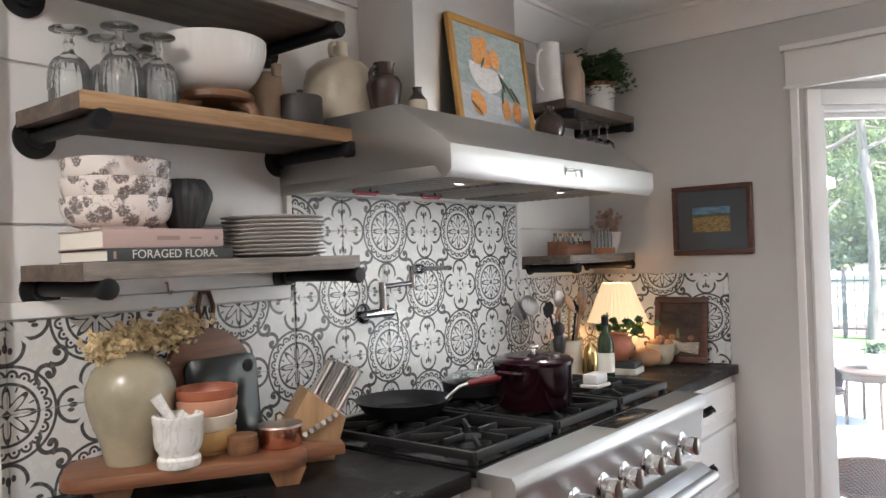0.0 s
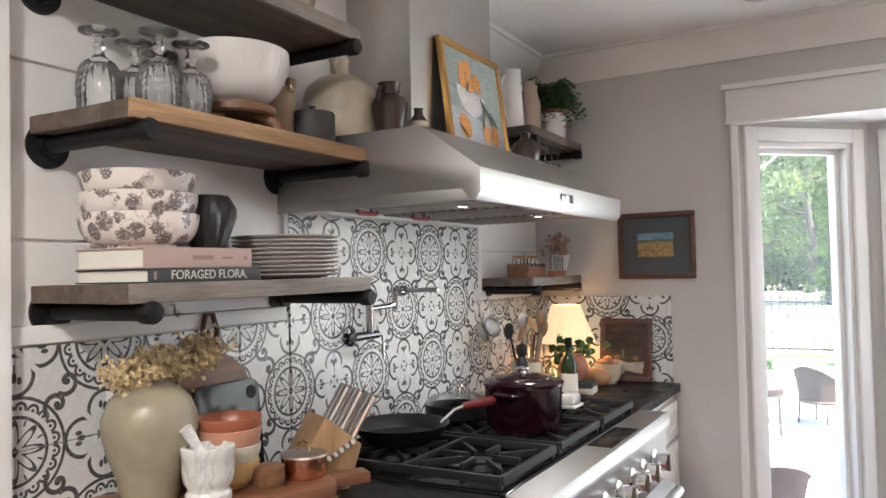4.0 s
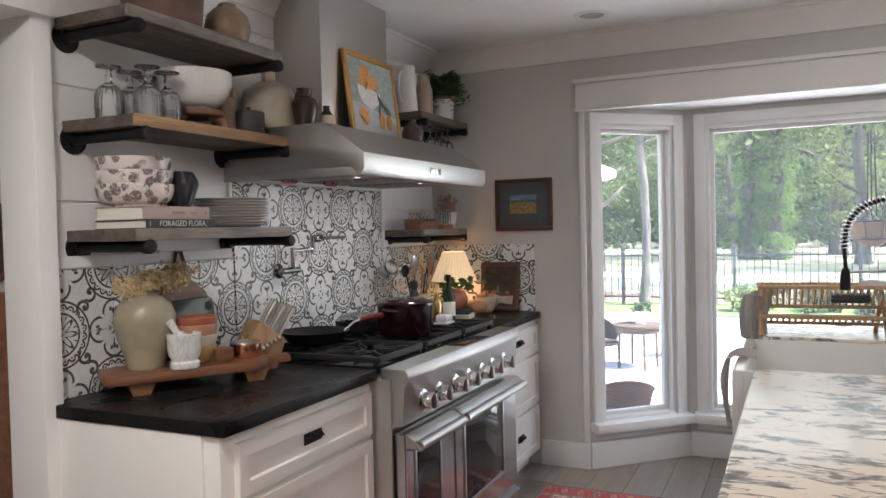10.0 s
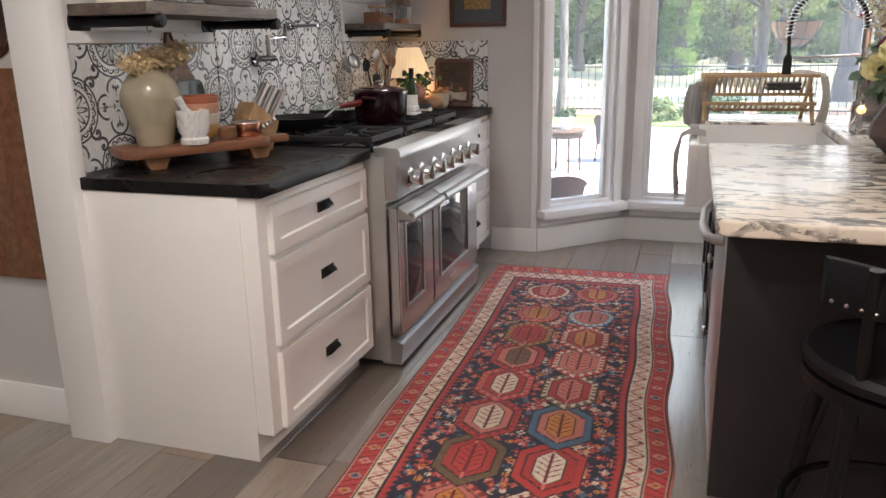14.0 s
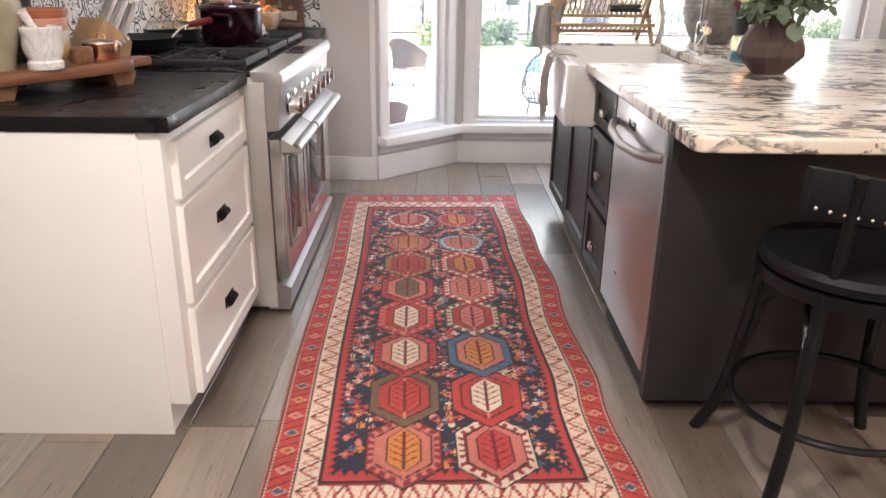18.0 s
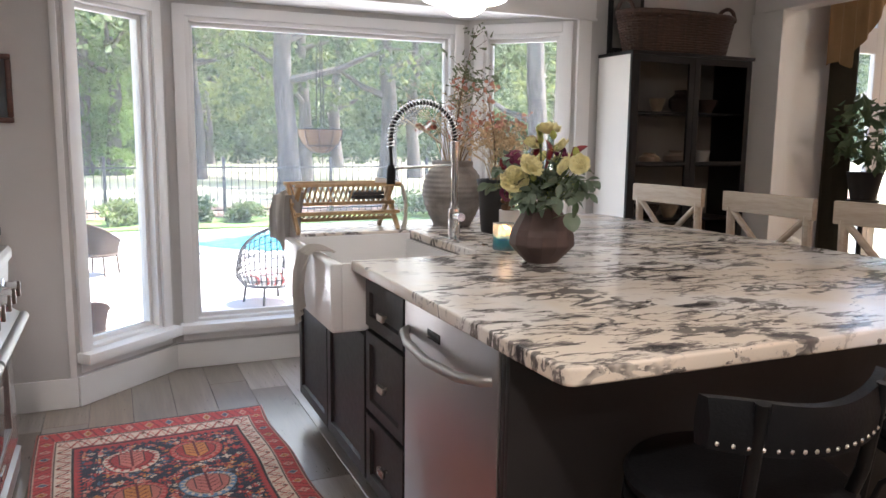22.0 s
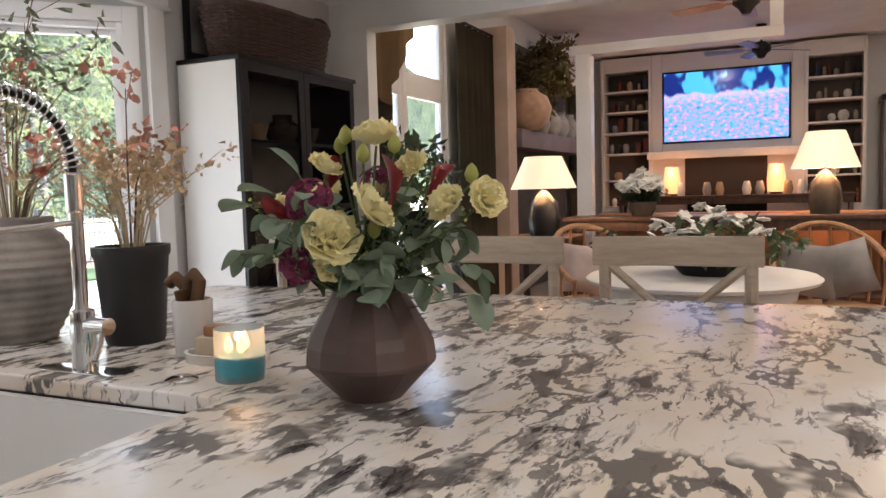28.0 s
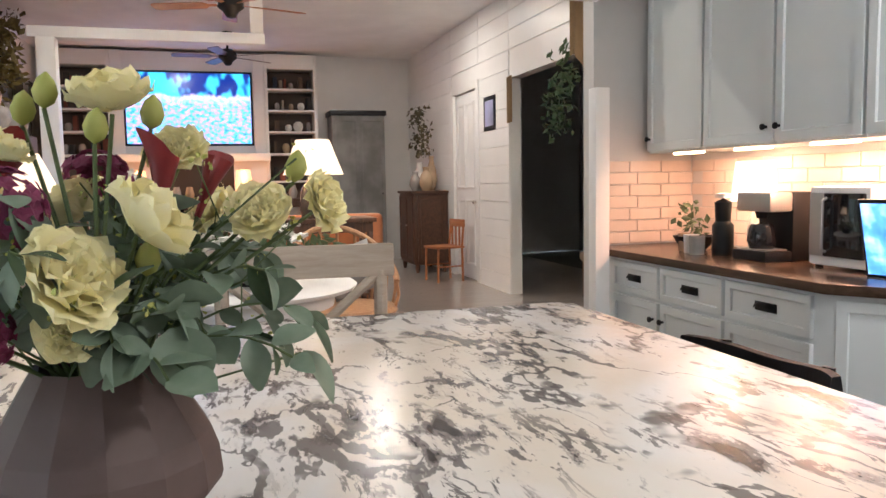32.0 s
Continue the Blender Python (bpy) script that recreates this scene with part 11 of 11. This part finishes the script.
part("frame", box(-0.20, 0.20, 0.001, 0.022, -0.20, 0.20, 0.004), M_IRON, pc)
part("picture", box(-0.14, 0.14, 0.022, 0.025, -0.15, 0.15), paint("blue mauve print", (0.35, 0.36, 0.55), 0.6, 0.4, 0, 10), pc)
va2 = thing("valance", "tan scalloped cloth valance in the doorway", "valance", 0, 0, 0)
rippled(0.55, 0.9, 3, 0.02, M_TAN, "cloth", va2, pose(7.40, LS + 0.10, 2.0), hem=lambda u: 0.10 * abs(math.sin(6 * u)) + 0.35 * u)
part("board", box(7.35, 8.1, LS + 0.001, LS + 0.16, 2.9, 2.94, 0.003), M_TAN, va2)
rippled(0.16, 0.5, 1, 0.02, M_TAN, "cloth", va2, pose(9.44, LS + 0.06, 1.92))
me = leaves([(7.98 + 0.07 * i, LS + 0.10 - 0.02 * i, 2.38 - 0.06 * i + 0.12 * math.sin(i * 2.1)) for i in range(11)], 18, 0.17, 0.08, 91)
me.materials.append(M_LEAF[2])
tagged(part("garland", me, None), "green leafy garland hanging in the doorway", "garland", kind="stuff")
oc = thing("oval_back_chair", "dark wooden chair with an oval padded back", "chair", 8.9, -3.15, 0, 160)
M_PAD = paint("tan seat cloth", (0.22, 0.15, 0.10), 0.95, 0.2, 0.002, 60)
part("seat", box(-0.27, 0.27, -0.27, 0.25, 0.40, 0.50, 0.04, seg=3), M_PAD, oc)
part("back_pad", lathe([(0.001, 0), (0.17, 0), (0.19, 0.02), (0.17, 0.045), (0.001, 0.055)], 28, m=Matrix.Translation((0, 0.27, 0.86)) @ Matrix.Rotation(radians(82), 4, "X") @ Matrix.Scale(1.25, 4, (0, 1, 0))), M_PAD, oc)
part("back_frame", tube([(0.21 * math.cos(a), 0.255 - 0.035 * math.sin(a), 0.86 + 0.26 * math.sin(a)) for a in np.linspace(0, 6.28, 33)[:-1]], 0.02, 8, closed=True), M_OLDWOOD, oc)
for sx in (-0.22, 0.22):
    for sy in (-0.22, 0.21):
        part("leg", tube([(sx, sy, 0), (sx * 0.98, sy, 0.42)], 0.02, 8), M_OLDWOOD, oc)
    part("arm", tube([(sx * 0.9, 0.24, 0.72), (sx * 1.2, 0.05, 0.70), (sx * 1.18, -0.15, 0.66), (sx, -0.18, 0.46)], 0.017, 8), M_OLDWOOD, oc)
ws = thing("wooden_chair", "orange brown wooden chair with slatted back by the door", "chair", 11.15, -2.0, 0, 190)
part("seat", box(-0.2, 0.2, -0.2, 0.2, 0.43, 0.46, 0.008), M_ORANGEW, ws)
for sx in (-0.18, 0.18):
    part("leg", tube([(sx, -0.18, 0), (sx, -0.17, 0.43)], 0.016, 8), M_ORANGEW, ws)
    part("back_post", tube([(sx, 0.18, 0), (sx, 0.17, 0.45), (sx, 0.2, 0.78)], 0.016, 8), M_ORANGEW, ws)
    part("stretcher", tube([(sx, -0.17, 0.2), (sx, 0.18, 0.2)], 0.01, 6), M_ORANGEW, ws)
part("crest_rail", box(-0.2, 0.2, 0.185, 0.212, 0.70, 0.80, 0.01), M_ORANGEW, ws)
for dx in (-0.1, 0, 0.1):
    part("slat", box(dx - 0.018, dx + 0.018, 0.17, 0.185, 0.46, 0.71, 0.003), M_ORANGEW, ws)
tr = thing("red_footstool", "small red cloth footstool in the dim room", "stool", 8.1, -2.9, 0)
part("cushion", box(-0.22, 0.22, -0.18, 0.18, 0.2, 0.32, 0.03), paint("red cloth", (0.28, 0.05, 0.05), 0.9), tr)
for sx in (-0.17, 0.17):
    for sy in (-0.13, 0.13):
        part("leg", tube([(sx, sy, 0), (sx, sy, 0.21)], 0.016, 8), M_OLDWOOD, tr)
# shiplap boards of the south wall
ship = bpy.data.objects["wall_living_south"]
for i in range(16):
    z = 0.0 + i * 0.21
    for x0, x1 in ((5.33, 7.84), (9.66, 10.67), (11.85, 14.24)):
        if z + 0.204 < 2.9 or x0 > 0:
            part("plank", box(x0, x1, LS + 0.001, LS + 0.013, z, min(z + 0.204, H_L - 0.002), 0.002, seg=1), M_WHITE, ship)
    if z > 2.56:
        for x0, x1 in ((7.85, 9.65), (10.68, 11.84)):
            part("plank", box(x0, x1, LS + 0.001, LS + 0.013, z, min(z + 0.204, H_L - 0.002), 0.002, seg=1), M_WHITE, ship)

# ---- pieces of walls and floors ----
tile_grid(wall_west, -0.018, 0.815, 0.914, 1.321, "y", WX + 0.004)
tile_grid(wall_west, 0.815, 2.028, 0.914, 1.63, "y", WX + 0.004)
tile_grid(wall_west, 2.028, 2.692, 0.914, 1.321, "y", WX + 0.004)
splash = structure(part("wall_splash", box(WX, 0.617, 2.694, 2.70, 0.914, 1.315), M_GROUT), "patterned tile splashback beside the bay", "wall")
tile_grid(splash, WX + 0.008, 0.617, 0.914, 1.315, "x", 2.692)
floor = bpy.data.objects["floor"]
PL = {}
rng = random.Random(5)
far = bmesh.new()
for i in range(-11, 73):
    w, x = 0.196, i * 0.196
    y = -4.2 + rng.random() * 1.1
    y -= 1.2
    while y < 3.3:
        ln = 1.2
        y0, y1 = max(y, -4.2), min(y + ln, 3.3)
        if y1 - y0 > 0.03:
            if -0.6 < x < 5.2 and y1 > -3.0:
                key = round(y1 - y0, 2)
                if key not in PL:
                    PL[key] = mesh_of("plank", box(-w / 2 + 0.001, w / 2 - 0.001, -(y1 - y0) / 2 + 0.001, (y1 - y0) / 2 - 0.001, -0.011, 0, 0.0015, seg=1), M_PLANK, False)
                part("plank", PL[key], None, floor, m=pose(x + w / 2, (y0 + y1) / 2, 0))
            else:
                box(x + 0.001, x + w - 0.001, y0 + 0.001, y1 - 0.001, -0.011, 0, bm=far)
        y += ln
tagged(part("planks", far, M_PLANK, floor, smooth=False), kind="stuff")
